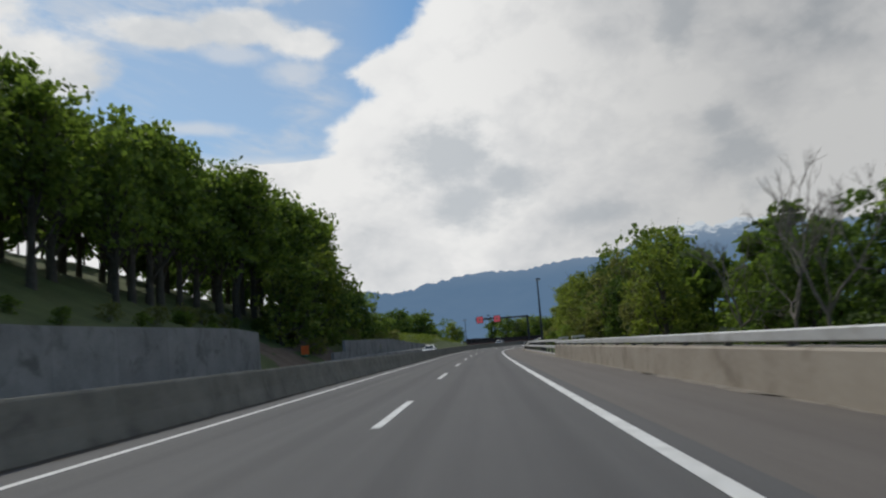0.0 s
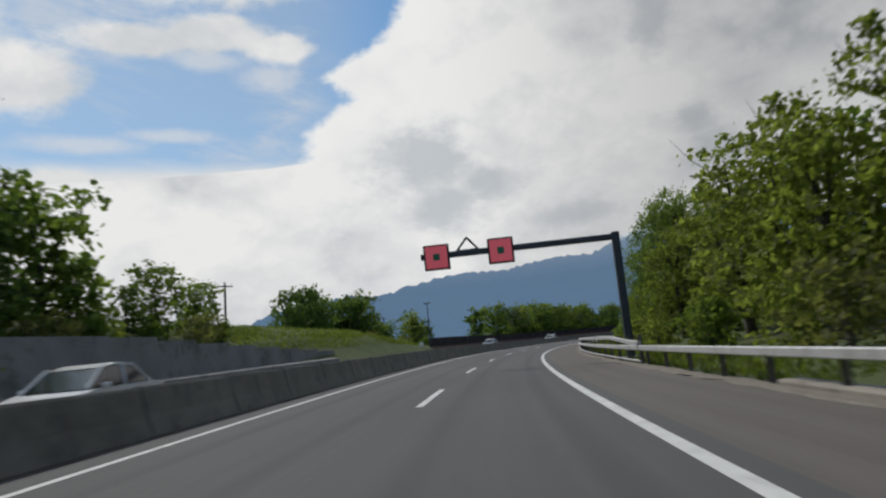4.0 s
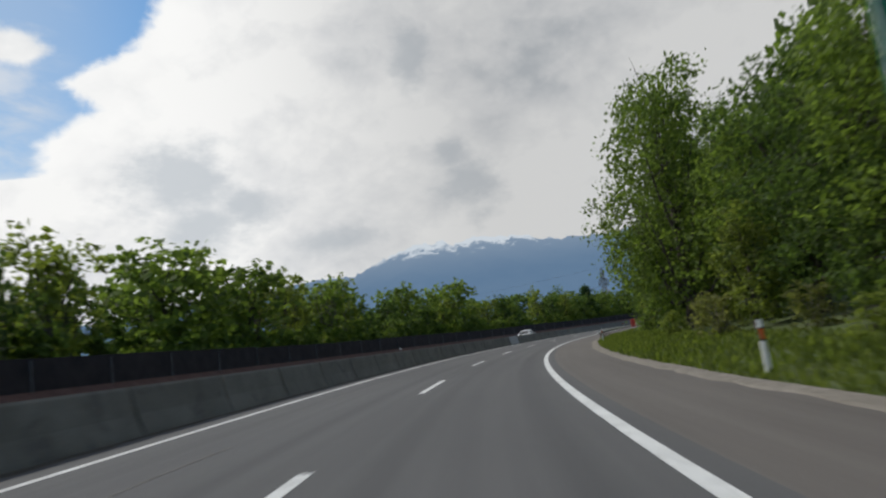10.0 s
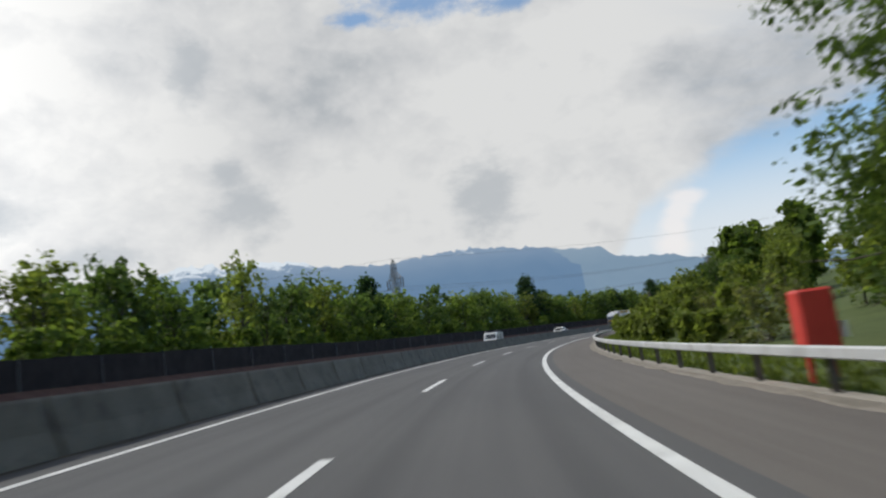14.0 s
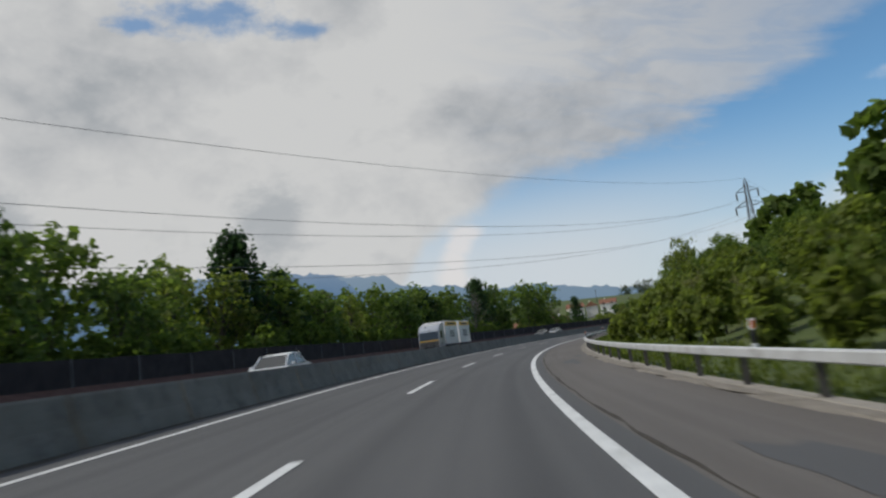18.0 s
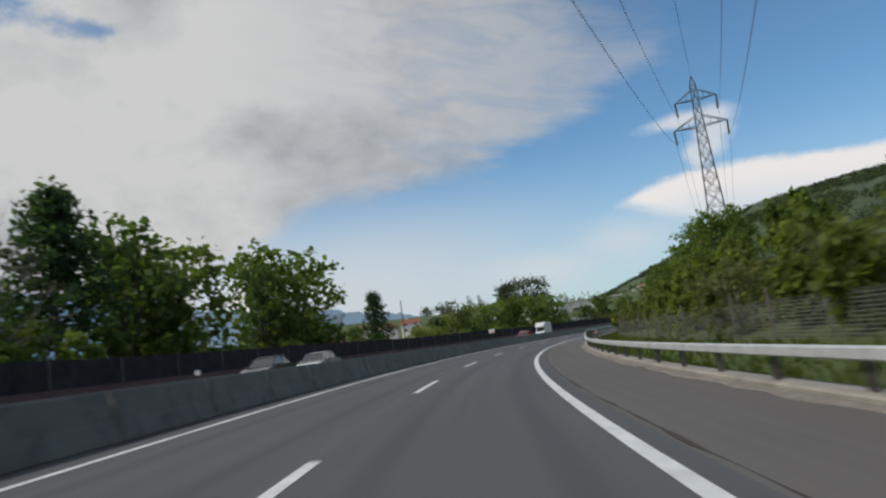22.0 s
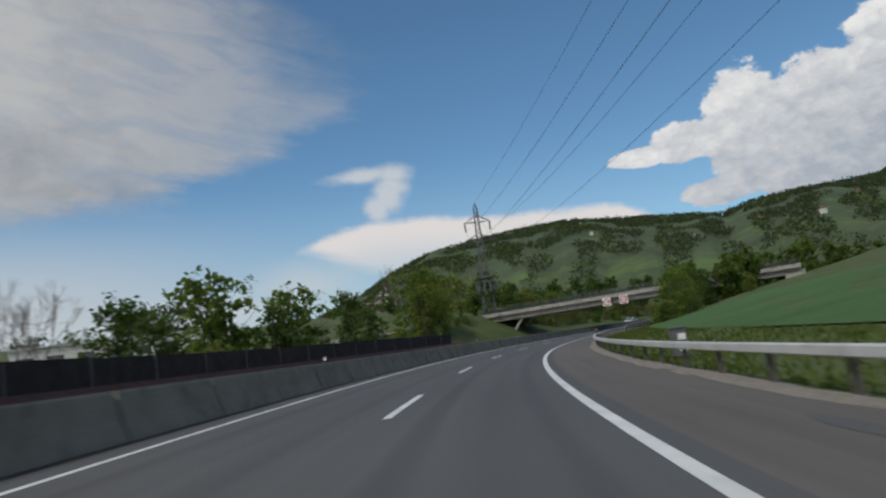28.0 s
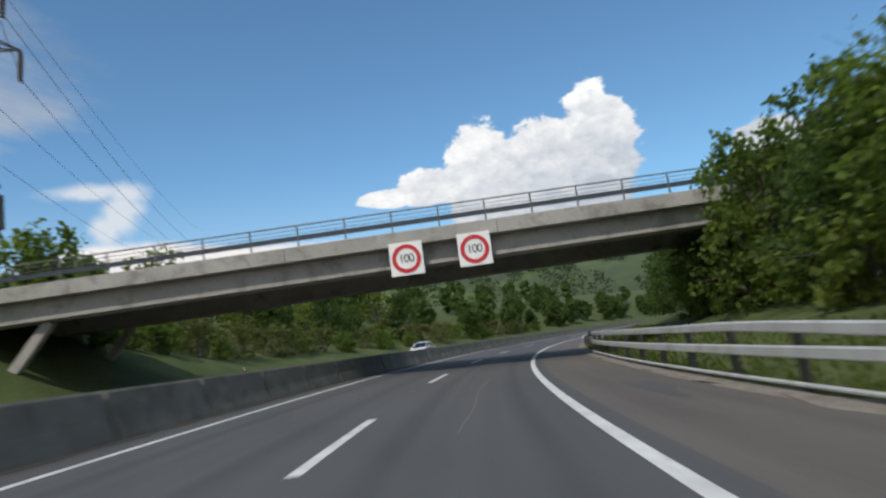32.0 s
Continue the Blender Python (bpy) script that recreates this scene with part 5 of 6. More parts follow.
P1 = pylon(128, 408.2, -9, 18.1, 10.5, 14.3, 88)
P2 = pylon(301, 401.9, 4, 30.8, 24.1, 27.6, 88)
P3 = pylon(484, 397, -2, 28.4, 20.6, 24.4, 88, True)
P0 = [Vector((-60, 418, z)) for z in (2, 2, 6, 6, 10)]
P4 = [p + Vector((190, -40, 20)) for p in P3]
for name_i, (A, B) in enumerate(((P0, P1), (P1, P2), (P2, P3), (P3, P4))):
    line_thing = thing("power_cables", "thin dark overhead power cables", "cables", "spans of the power line")
    for k in range(5):
        a, b = A[k], B[k]
        sag = 4.5 if k < 4 else 3.0
        verts, faces = [], []
        tube_rows([a.lerp(b, f) - Vector((0, 0, 4 * sag * f * (1 - f))) for f in np.linspace(0, 1, 25)], [0.02] * 25, 5, verts, faces)
        part("cable", mesh_of("cable", verts, faces, cable, True), line_thing)


# ---- buildings ----
def house(x, y, z, w, l, h, rz, far=False):
    hs = thing("house", "rendered house with a tiled pitched roof", "house", "houses on the slopes")
    part("wall", one_box(0, 0, -3, w, l, h + 3), hs, "", render_wall)
    part("roof", extrude([(-w * 0.58, h - 0.15), (w * 0.58, h - 0.15), (0, h + w * 0.36)], -l * 0.56, l * 0.56), hs, "red brown tiled roof", roof_tile, pose(0, 0, 0, 0, 0, 90))
    part("chimney", one_box(w * 0.15, l * 0.2, h + w * 0.1, 0.6, 0.6, w * 0.35), hs, "", render_wall)
    for k in (-1, 1):
        for q in ((0,) if far else (0, 1)):
            part("window", one_box(k * w * 0.26, -l / 2 - 0.02, 0.9 + q * 2.6, w * 0.2, 0.08, 1.3), hs, "dark window", glass)
            part("window", one_box(-w / 2 - 0.02, k * l * 0.26, 0.9 + q * 2.6, 0.08, l * 0.16, 1.3), hs, "dark window", glass)
    hs.matrix_basis = pose(x, y, z, 0, 0, rz)


rng_h = random.Random(4)
for k in range(84):
    a = rng_h.uniform(-83.0, -91.5) if k < 72 else rng_h.uniform(-96, -137)
    f = rng_h.uniform(0.22, 0.6) if k < 72 else rng_h.uniform(0.35, 0.9)
    rad = 2300 - 1750 * (1 - f)
    z = math.tan(radians(float(np.interp(-a, [-p[0] for p in HILL], [p[1] for p in HILL])))) * 2300 * f ** 0.8 - 40 * (1 - f)
    house(330 - math.sin(radians(a)) * rad, 420 + math.cos(radians(a)) * rad, z + 1, rng_h.uniform(5, 8), rng_h.uniform(6, 10), rng_h.uniform(4, 6.5), rng_h.uniform(0, 180), True)
for x, y, z in ((262, 432, 1.5), (276, 440, 2.0), (292, 436, 2.5), (255, 447, 0.5)):
    house(x + 70, y + 55, z - 3.0, 8, 11, 4.6, x * 7)
for x, y, rz in ((511, 556, 40), (523, 551, 115), (516, 537, 20)):
    house(x, y, 9.7, 7, 9, 4.2, rz)


def shed(x, y, z, w, l, h, rz, label):
    b = thing("warehouse", label, "warehouse", "warehouses")
    part("wall", one_box(0, 0, -4, w, l, h + 4, 0.05), b, "", render_wall)
    part("roof", one_box(0, 0, h, w + 0.6, l + 0.6, 0.5, 0.05), b, "pale flat roof edge", new_concrete)
    for k in range(int(w // 5)):
        part("window", one_box(-w / 2 + 2.5 + 5 * k, -l / 2 - 0.02, h * 0.45, 2.8, 0.08, h * 0.3), b, "dark window band", glass)
    b.matrix_basis = pose(x, y, z, 0, 0, rz)


shed(748, 494, 13.5, 64, 18, 8.0, -80, "long beige flat-roofed warehouse behind the trees")
shed(500, 470, 5.4, 40, 20, 5.6, -70, "long beige flat-roofed hall beyond the screen fence")
shed(470, 452, 0.0, 16, 12, 4.4, -70, "small beige flat-roofed store")
shed(462, 436, -0.3, 50, 14, 4.2, -84, "low pale industrial hall with a flat roof")


# ---- vehicles standing on the other carriageway ----
def wheel_set(root, xs, ys, r, w=0.22):
    for x in xs:
        for y in ys:
            bm = bmesh.new()
            rod(bm, (x - w / 2, y, r), (x + w / 2, y, r), r, None, 20)
            wh = part("wheel", bm, root, "", rubber)
            side = 1 if x > 0 else -1
            part("rim", one_rod((x + side * w * 0.35, y, r), (x + side * (w / 2 + 0.012), y, r), r * 0.62, r * 0.5, 14), wh, "grey rim", lattice_steel)


def car(s, d, paint_m, label, estate=False, scale=1.0):
    """Nose towards the driver of this carriageway."""
    c = thing("car", label, "car", "cars on the other carriageway")
    side = [(-2.05, 0.32), (-2.1, 0.55), (-1.95, 0.78), (-1.1, 0.93), (1.95 if estate else 1.5, 0.98), (2.05, 0.9), (2.1, 0.45), (2.0, 0.3)]
    part("body", extrude(side, -0.87, 0.87, 0.07), c, "", paint_m)
    cabin = [(-1.15, 0.92), (-0.35, 1.38), (0.25, 1.46), (1.35, 1.42) if estate else (0.85, 1.42), (2.0, 0.97) if estate else (1.6, 0.97)]
    bm = extrude(cabin, -0.74, 0.74, 0.05)
    for v in bm.verts:
        v.co.x *= 1.0 - max(0, v.co.z - 0.95) * 0.34
    cab = part("cabin", bm, c, "dark window glass", glass)
    roof = [(-0.4, 1.37), (0.25, 1.475), (1.3, 1.435) if estate else (0.8, 1.435), (1.25, 1.39) if estate else (0.75, 1.39), (0.25, 1.42)]
    part("roof", extrude(roof, -0.62, 0.62, 0.01), c, "", paint_m)
    for x in (-0.7, 0.7):
        for y0, z0, y1, z1 in ((-1.1, 0.95, -0.38, 1.4), (0.35, 0.97, 0.4, 1.45), (1.9 if estate else 1.5, 0.98, 1.3 if estate else 0.82, 1.42)):
            part("pillar", one_rod((x * 1.03, y0, z0), (x * 0.9, y1, z1), 0.035, None, 6), cab, "", paint_m)
    for x in (-0.6, 0.6):
        part("headlight", one_box(x, -2.02, 0.6, 0.42, 0.16, 0.15, 0.03), c, "clear headlight", lamp_glass)
        part("tail_light", one_box(x * 1.2, 2.05, 0.68, 0.2, 0.1, 0.2, 0.02), c, "red tail light", sign_red)
        part("mirror", one_box(x * 1.55, -0.75, 0.92, 0.16, 0.1, 0.12, 0.02), c, "", paint_m)
    part("grille", one_box(0, -2.09, 0.42, 0.9, 0.06, 0.14, 0.01), c, "black grille", plastic)
    part("bumper", one_box(0, -2.06, 0.26, 1.6, 0.1, 0.12, 0.02), c, "dark bumper", plastic)
    part("plate_bar", one_box(0, -2.12, 0.4, 0.45, 0.02, 0.1), c, "blank pale bar", sign_white)
    wheel_set(c, (-0.76, 0.76), (-1.28, 1.3), 0.31)
    c.matrix_basis = spot(s, d) @ Matrix.Scale(scale, 4)
    return c


def van(s, d, camper=False):
    v = thing("camper_van" if camper else "delivery_van", "white camper van with a tall body" if camper else "white panel van with a roof rack", "van", "vans on the other carriageway")
    h = 2.75 if camper else 1.95
    l = 2.9 if camper else 2.3
    part("body", extrude([(-0.9, 0.35), (-0.9, h - 0.1), (-0.7, h), (l, h - 0.03), (l + 0.05, 0.35)], -0.95, 0.95, 0.06), v, "", white_body)
    part("nose", extrude([(-2.1, 0.3), (-2.15, 0.7), (-1.9, 0.98), (-1.35, 1.12), (-0.8, 1.85), (-0.8, 0.3)], -0.88, 0.88, 0.05), v, "", white_body)
    if camper:
        part("overcab", extrude([(-1.6, 1.95), (-1.45, 2.45), (-0.85, 2.72), (-0.85, 1.9)], -0.93, 0.93, 0.05), v, "rounded white overcab", white_body)
    part("windscreen", extrude([(-1.42, 1.12), (-0.84, 1.82), (-0.78, 1.82), (-1.34, 1.1)], -0.74, 0.74), v, "dark windscreen", glass)
    for x in (-0.9, 0.9):
        part("side_window", extrude([(-1.15, 1.1), (-0.75, 1.68), (-0.2, 1.68), (-0.2, 1.1)], x - 0.01, x + 0.01), v, "dark side window", glass)
        part("mirror", one_box(x * 1.13, -1.2, 1.05, 0.18, 0.12, 0.3, 0.03), v, "black mirror", plastic)
        part("headlight", one_box(x * 0.76, -2.08, 0.66, 0.34, 0.12, 0.2, 0.03), v, "clear headlight", lamp_glass)
    if not camper:
        part("side_stripe", one_box(0.965, 0.7, 0.6, 0.01, 0.4, 1.1), v, "dark blue band", dark_body)
        for y in (-0.5, 0.4, 1.4):
            part("roof_bar", one_box(0, y, 2.0, 1.6, 0.06, 0.05), v, "grey roof bar", lattice_steel)
        for x in (-0.7, 0.7):
            part("roof_rail", one_rod((x, -0.7, 2.06), (x, 1.7, 2.06), 0.025), v, "grey roof rail", lattice_steel)
    part("grille", one_box(0, -2.13, 0.55, 1.0, 0.06, 0.12, 0.01), v, "black grille", plastic)
    part("bumper", one_box(0, -2.12, 0.28, 1.7, 0.12, 0.2, 0.03), v, "grey bumper", plastic)
    wheel_set(v, (-0.8, 0.8), (-1.35, l - 0.95), 0.34)
    v.matrix_basis = spot(s, d) @ Matrix.Scale(0.95 if camper else 0.88, 4)


def lorry(s, d):
    t = thing("lorry", "white box lorry and trailer with yellow bands and grey cab", "lorry")
    part("cab", extrude([(-2.2, 0.5), (-2.25, 1.5), (-2.1, 2.6), (-1.6, 3.15), (-0.3, 3.45), (-0.1, 3.45), (-0.1, 0.5)], -1.2, 1.2, 0.08), t, "", silver_body)
    part("windscreen", extrude([(-2.27, 1.6), (-2.13, 2.45), (-2.08, 2.45), (-2.2, 1.58)], -1.08, 1.08), t, "dark windscreen", glass)
    for x in (-1.21, 1.21):
        part("side_window", one_box(x, -1.5, 1.7, 0.02, 0.8, 0.75), t, "dark side window", glass)
    for k in range(5):
        part("grille_bar", one_box(0, -2.27, 0.62 + 0.17 * k, 2.0, 0.05, 0.09), t, "black grille bar", plastic)
    part("band", one_box(0, -2.27, 1.46, 2.1, 0.05, 0.1), t, "yellow band", yellow_paint)
    part("bumper", one_box(0, -2.2, 0.3, 2.4, 0.3, 0.3, 0.05), t, "", silver_body)
    part("chassis", one_box(0, 4.5, 0.6, 1.0, 14, 0.25), t, "black chassis", plastic)
    for y0, y1 in ((0.3, 5.6), (6.6, 11.6)):
        b = part("box", one_box(0, (y0 + y1) / 2, 0.95, 2.5, y1 - y0, 2.6, 0.04), t, "white box body", white_body)
        for x in (-1.265, 1.265):
            part("yellow_band", one_box(x, (y0 + y1) / 2, 3.0, 0.02, y1 - y0 - 0.1, 0.46), b, "yellow band", yellow_paint)
            part("text_bar", one_box(x * 1.008, (y0 + y1) / 2, 3.12, 0.02, 3.2, 0.2), b, "dark lettering bar", plastic)
            for k in range(3):
                part("emblem_bar", one_box(x * 1.008, (y0 + y1) / 2, 1.75 + 0.28 * k, 0.02, 1.9, 0.16), b, "grey emblem bar", dark_body)
            part("emblem", one_rod((x, (y0 + y1) / 2, 2.05), (x * 1.02, (y0 + y1) / 2, 2.05), 0.45, None, 24), b, "round grey emblem", silver_body)
    wheel_set(t, (-1.05, 1.05), (-1.3, 1.6, 3.9, 7.6, 10.2), 0.48, 0.3)
    t.matrix_basis = spot(s, d)


car(103.1, -9.6, white_body, "white hatchback car behind the median barrier")
car(202, -13.2, silver_body, "silver estate car with dark windows", True)
car(231.6, -9.6, white_body, "small white car in the far lane")
car(321.2, -9.6, white_body, "white saloon car on the other carriageway")
van(396.4, -9.6)
car(433.5, -9.6, white_body, "white hatchback car on the far carriageway")
lorry(480, -13.2)
car(540, -13.2, silver_body, "silver car beside the dark screen fence")
car(532.2, -13.2, dark_body, "dark grey car behind the median barrier")
van(623.7, -13.2, True)
car(600.6, -9.6, red_body, "red hatchback car behind the barrier")
car(806, -13.2, white_body, "white hatchback car beyond the overpass")


# ---- trees ----
def leaf_cloud(rng, centres, spread, per, size, droop=0.2):
    """Small pointed leaves, as bent diamonds, scattered round each centre."""
    n = len(centres) * per
    c = np.repeat(centres, per, 0) + rng.normal(0, 1, (n, 3)) * np.repeat(spread, per)[:, None] * np.array([1, 1, 0.75])
    nrm = rng.normal(0, 1, (n, 3)) + np.array([0, 0, 0.7])
    nrm /= np.linalg.norm(nrm, axis=1)[:, None]
    ax = np.cross(nrm, rng.normal(0, 1, (n, 3)))
    ax /= np.linalg.norm(ax, axis=1)[:, None] + 1e-6
    ay = np.cross(nrm, ax)
    sz = size * (0.6 + 0.8 * rng.rand(n))[:, None]
    tip = c + ax * sz - np.array([0, 0, 1]) * sz * droop
    tail = c - ax * sz * 0.8
    left, right = c + ay * sz * 0.62, c - ay * sz * 0.62
    verts = np.stack([tail, right, tip, left], 1).reshape(-1, 3)
    return verts


def quads(name, verts, mat):
    n = len(verts) // 4
    me = bpy.data.meshes.new(name)
    me.vertices.add(len(verts))
    me.vertices.foreach_set("co", np.asarray(verts, dtype=np.float32).ravel())
    me.loops.add(n * 4)
    me.loops.foreach_set("vertex_index", np.arange(n * 4, dtype=np.int32))
    me.polygons.add(n)
    me.polygons.foreach_set("loop_start", np.arange(0, n * 4, 4, dtype=np.int32))
    me.polygons.foreach_set("loop_total", np.full(n, 4, dtype=np.int32))
    me.materials.append(mat)
    me.update()
    me.validate()
    return me


def tree(kind, seed, h, r, base, clumps, per, size, leaf_m, bark_m, label, lobes=7, fill=0.55):
    """A tree of height h at the origin: trunk with limbs, and a crown of leaves in uneven lobes."""
    rng = np.random.RandomState(seed)
    root = thing(kind, label, "shrub" if kind == "shrub" else "tree", "shrubs on the bank" if kind == "shrub" else "roadside trees")
    verts, faces = [], []
    bend = [Vector((rng.normal(0, 0.03 * h * f), rng.normal(0, 0.03 * h * f), h * f * 0.86)) for f in (0, 0.2, 0.45, 0.7, 1.0)]
    bend[0] = Vector((0, 0, -0.6))
    r0 = 0.018 * h + 0.05
    tube_rows(bend, [r0 * 1.3, r0, r0 * 0.75, r0 * 0.45, r0 * 0.12], 8, verts, faces)
    lobe_c, lobe_r = [], []
    for i in range(lobes):
        f = base + (1 - base) * (i + 0.5) / lobes
        a = i * 2.4 + rng.rand() * 1.2
        reach = r * (0.35 + 0.4 * rng.rand()) * math.sin(min(1.0, 0.25 + 0.85 * (1 - (f - base) / (1 - base))) * math.pi * 0.5 + 0.2)
        c = Vector((math.cos(a) * reach, math.sin(a) * reach, h * f * (0.9 + 0.1 * rng.rand())))
        lobe_c.append(c)
        lobe_r.append(r * (0.48 + 0.25 * rng.rand()) * (1.0 - 0.35 * max(0, f - 0.7) / 0.3))
        z0 = max(0.12 * h, c.z - r * 0.8 - 0.1 * h)
        f0 = min(1.0, z0 / (h * 0.86))
        start = Vector((0, 0, z0))
        mid = start.lerp(c, 0.55) + Vector((0, 0, -0.05 * h))
        tube_rows([start, mid, c], [r0 * (0.55 - 0.3 * f0), r0 * 0.3, r0 * 0.08], 5, verts, faces)
        for _ in range(3):
            e = c + Vector(rng.normal(0, 1, 3)) * lobe_r[-1] * 0.6
            tube_rows([mid.lerp(c, 0.4), e.lerp(mid, 0.35), e], [r0 * 0.16, r0 * 0.1, r0 * 0.03], 4, verts, faces)
    part("trunk", mesh_of("trunk", verts, faces, bark_m, True), root)
    if clumps:
        cs, sp = [], []
        for _ in range(clumps):
            i = rng.randint(lobes)
            v = rng.normal(0, 1, 3)
            v /= np.linalg.norm(v)
            rad = lobe_r[i] * (fill + (1.08 - fill) * rng.rand() ** 0.6)
            cs.append(np.array(lobe_c[i]) + v * rad * np.array([1, 1, 0.85]))
            sp.append(r * (0.07 + 0.06 * rng.rand()))
        cs = np.array(cs)
        cs[:, 2] = np.maximum(cs[:, 2], 0.25)
        part("crown", quads("crown", leaf_cloud(rng, cs, np.array(sp), per, size), leaf_m), root)
    return root


def pine(seed, h, r, label):
    rng = np.random.RandomState(seed)
    root = thing("conifer", label, "tree", "roadside trees")
    verts, faces = [], []
    tube_rows([Vector((0, 0, -0.6)), Vector((0.1, 0, h * 0.5)), Vector((0, 0.1, h))], [0.22, 0.15, 0.03], 8, verts, faces)
    cs = []
    for i in range(46):
        f = 0.28 + 0.72 * (i / 46) ** 0.9
        a = i * 2.4
        reach = r * (1.12 - f) * (0.75 + 0.5 * rng.rand()) + 0.25
        e = Vector((math.cos(a) * reach, math.sin(a) * reach, h * f - 0.1 * reach))
        tube_rows([Vector((0, 0, h * f)), e], [0.045, 0.015], 4, verts, faces)
        for g in (0.35, 0.6, 0.8, 1.0):
            cs.append(np.array(Vector((0, 0, h * f)).lerp(e, g)) + rng.normal(0, 0.12, 3))
    part("trunk", mesh_of("trunk", verts, faces, bark, True), root)
    cs = np.array(cs)
    part("crown", quads("crown", leaf_cloud(rng, cs, np.full(len(cs), 0.28), 18, 0.2, 0.05), needles), root)
    return root


def bare_tree(seed, h, label):
    """A tree still without leaves: fine twigs on forked limbs."""
    rng = np.random.RandomState(seed)
    root = thing("bare_tree", label, "tree", "roadside trees")
    verts, faces = [], []

    def grow(p, d, length, rad, depth):
        q = p + d * length
        tube_rows([p, p.lerp(q, 0.5) + Vector(rng.normal(0, 0.05 * length, 3)), q], [rad, rad * 0.8, rad * 0.6], 6 if depth > 2 else 4, verts, faces)
        if depth:
            for _ in range(3):
                nd = (d + Vector(rng.normal(0, 0.42, 3)) + Vector((0, 0, 0.12))).normalized()
                grow(q, nd, length * (0.62 + 0.2 * rng.rand()), rad * 0.58, depth - 1)

    grow(Vector((0, 0, -0.4)), Vector((0, 0, 1)), h * 0.3, 0.016 * h, 5)
    part("trunk", mesh_of("trunk", verts, faces, grey_bark, True), root)
    return root


tall_label = "tall broadleaf tree in fresh green leaf"
KINDS = {
    "tall": [tree("broadleaf_tree", 11, 16, 4.6, 0.16, 400, 34, 0.15, leaf_mid, bark, tall_label, 13), tree("broadleaf_tree", 12, 15, 4.2, 0.14, 400, 34, 0.15, leaf_deep, bark, "tall dark green broadleaf tree with dense crown", 13),
             tree("broadleaf_tree", 13, 17, 4.8, 0.2, 400, 34, 0.15, leaf_mid, bark, "tall broadleaf tree with layered crown", 14)],
    "forest": [tree("broadleaf_tree", 71, 18, 4.4, 0.40, 330, 9, 0.36, leaf_mid, bark, "tall dark forest tree on the bank", 14), tree("broadleaf_tree", 72, 19, 4.0, 0.44, 330, 9, 0.35, leaf_mid, bark, "tall narrow dark green forest tree", 15),
               tree("broadleaf_tree", 73, 17, 4.7, 0.40, 330, 9, 0.36, leaf_mid, bark, "tall green forest tree with a broad crown", 13)],
    "mid": [tree("broadleaf_tree", 21, 9, 3.1, 0.1, 200, 20, 0.18, leaf_mid, bark, "rounded green broadleaf tree in leaf", 10), tree("broadleaf_tree", 22, 8.5, 2.9, 0.1, 200, 20, 0.18, leaf_deep, bark, "dark green bushy broadleaf tree", 10),
            tree("broadleaf_tree", 23, 9.5, 2.7, 0.12, 190, 20, 0.175, leaf_fresh, bark, "yellow green young broadleaf tree", 10), tree("broadleaf_tree", 24, 10, 2.6, 0.2, 150, 13, 0.19, leaf_olive, grey_bark, "thin olive tree just coming into leaf", 9, 0.4)],
    "belt": [tree("broadleaf_tree", 81, 9, 3.2, 0.06, 190, 10, 0.28, leaf_mid, bark, "dense green tree of the roadside belt", 11), tree("broadleaf_tree", 82, 8.5, 3.1, 0.06, 190, 10, 0.28, leaf_deep, bark, "dense dark green tree of the belt", 11),
             tree("broadleaf_tree", 83, 9.5, 3.0, 0.08, 160, 10, 0.27, leaf_fresh, bark, "yellow green tree in young leaf", 11), tree("broadleaf_tree", 84, 10, 2.8, 0.14, 130, 9, 0.25, leaf_olive, grey_bark, "olive tree with thin spring leaves", 10, 0.4)],
    "shrub": [tree("shrub", 31, 3.2, 2.0, 0.04, 95, 10, 0.19, leaf_fresh, bark, "yellow green shrub on the roadside bank", 7), tree("shrub", 32, 3.0, 1.9, 0.04, 95, 10, 0.19, leaf_mid, bark, "leafy green shrub beside the road", 7),
              tree("shrub", 33, 3.6, 2.1, 0.05, 90, 10, 0.18, leaf_olive, grey_bark, "brownish olive shrub with thin leaves", 7)],
    "pine": [pine(41, 9.5, 3.4, "dark green pine tree with tiered branches")],
    "bare": [bare_tree(51, 9, "leafless grey tree with fine twigs"), bare_tree(52, 8, "bare grey brown tree with forked limbs")],
    "cypress": [tree("cypress", 61, 8, 1.15, 0.06, 170, 16, 0.17, needles, bark, "slim dark green cypress tree", 9)],
}
taken = set()
rng_t = random.Random(9)


def plant(kind, s, d, size=1.0, which=None, sink=0.0, z=None):
    """One more tree of a kind, turned and scaled; the first of each variant moves to its place, the others are copies."""
    options = KINDS[kind]
    i = rng_t.randrange(len(options)) if which is None else which % len(options)
    p = at(s, d, (land(s, d) if z is None else z) - sink - 0.1)
    sx = size * rng_t.uniform(0.92, 1.1)
    m = pose(float(p[0]), float(p[1]), float(p[2]), 0, 0, rng_t.uniform(0, 360)) @ Matrix.Diagonal((sx, sx * rng_t.uniform(0.9, 1.1), size * rng_t.uniform(0.93, 1.08), 1))
    if (kind, i) in taken:
        return copy_thing(options[i], m)
    taken.add((kind, i))
    options[i].matrix_basis = m
    return options[i]


def row(kind, s0, s1, step, d0, d1, size0, size1, which=None, skip=0.0):
    s = s0
    while s < s1:
        if rng_t.random() >= skip:
            plant(kind, s + rng_t.uniform(-0.3, 0.3) * step, rng_t.uniform(d0, d1), rng_t.uniform(size0, size1), None if which is None else rng_t.choice(which))
        s += step


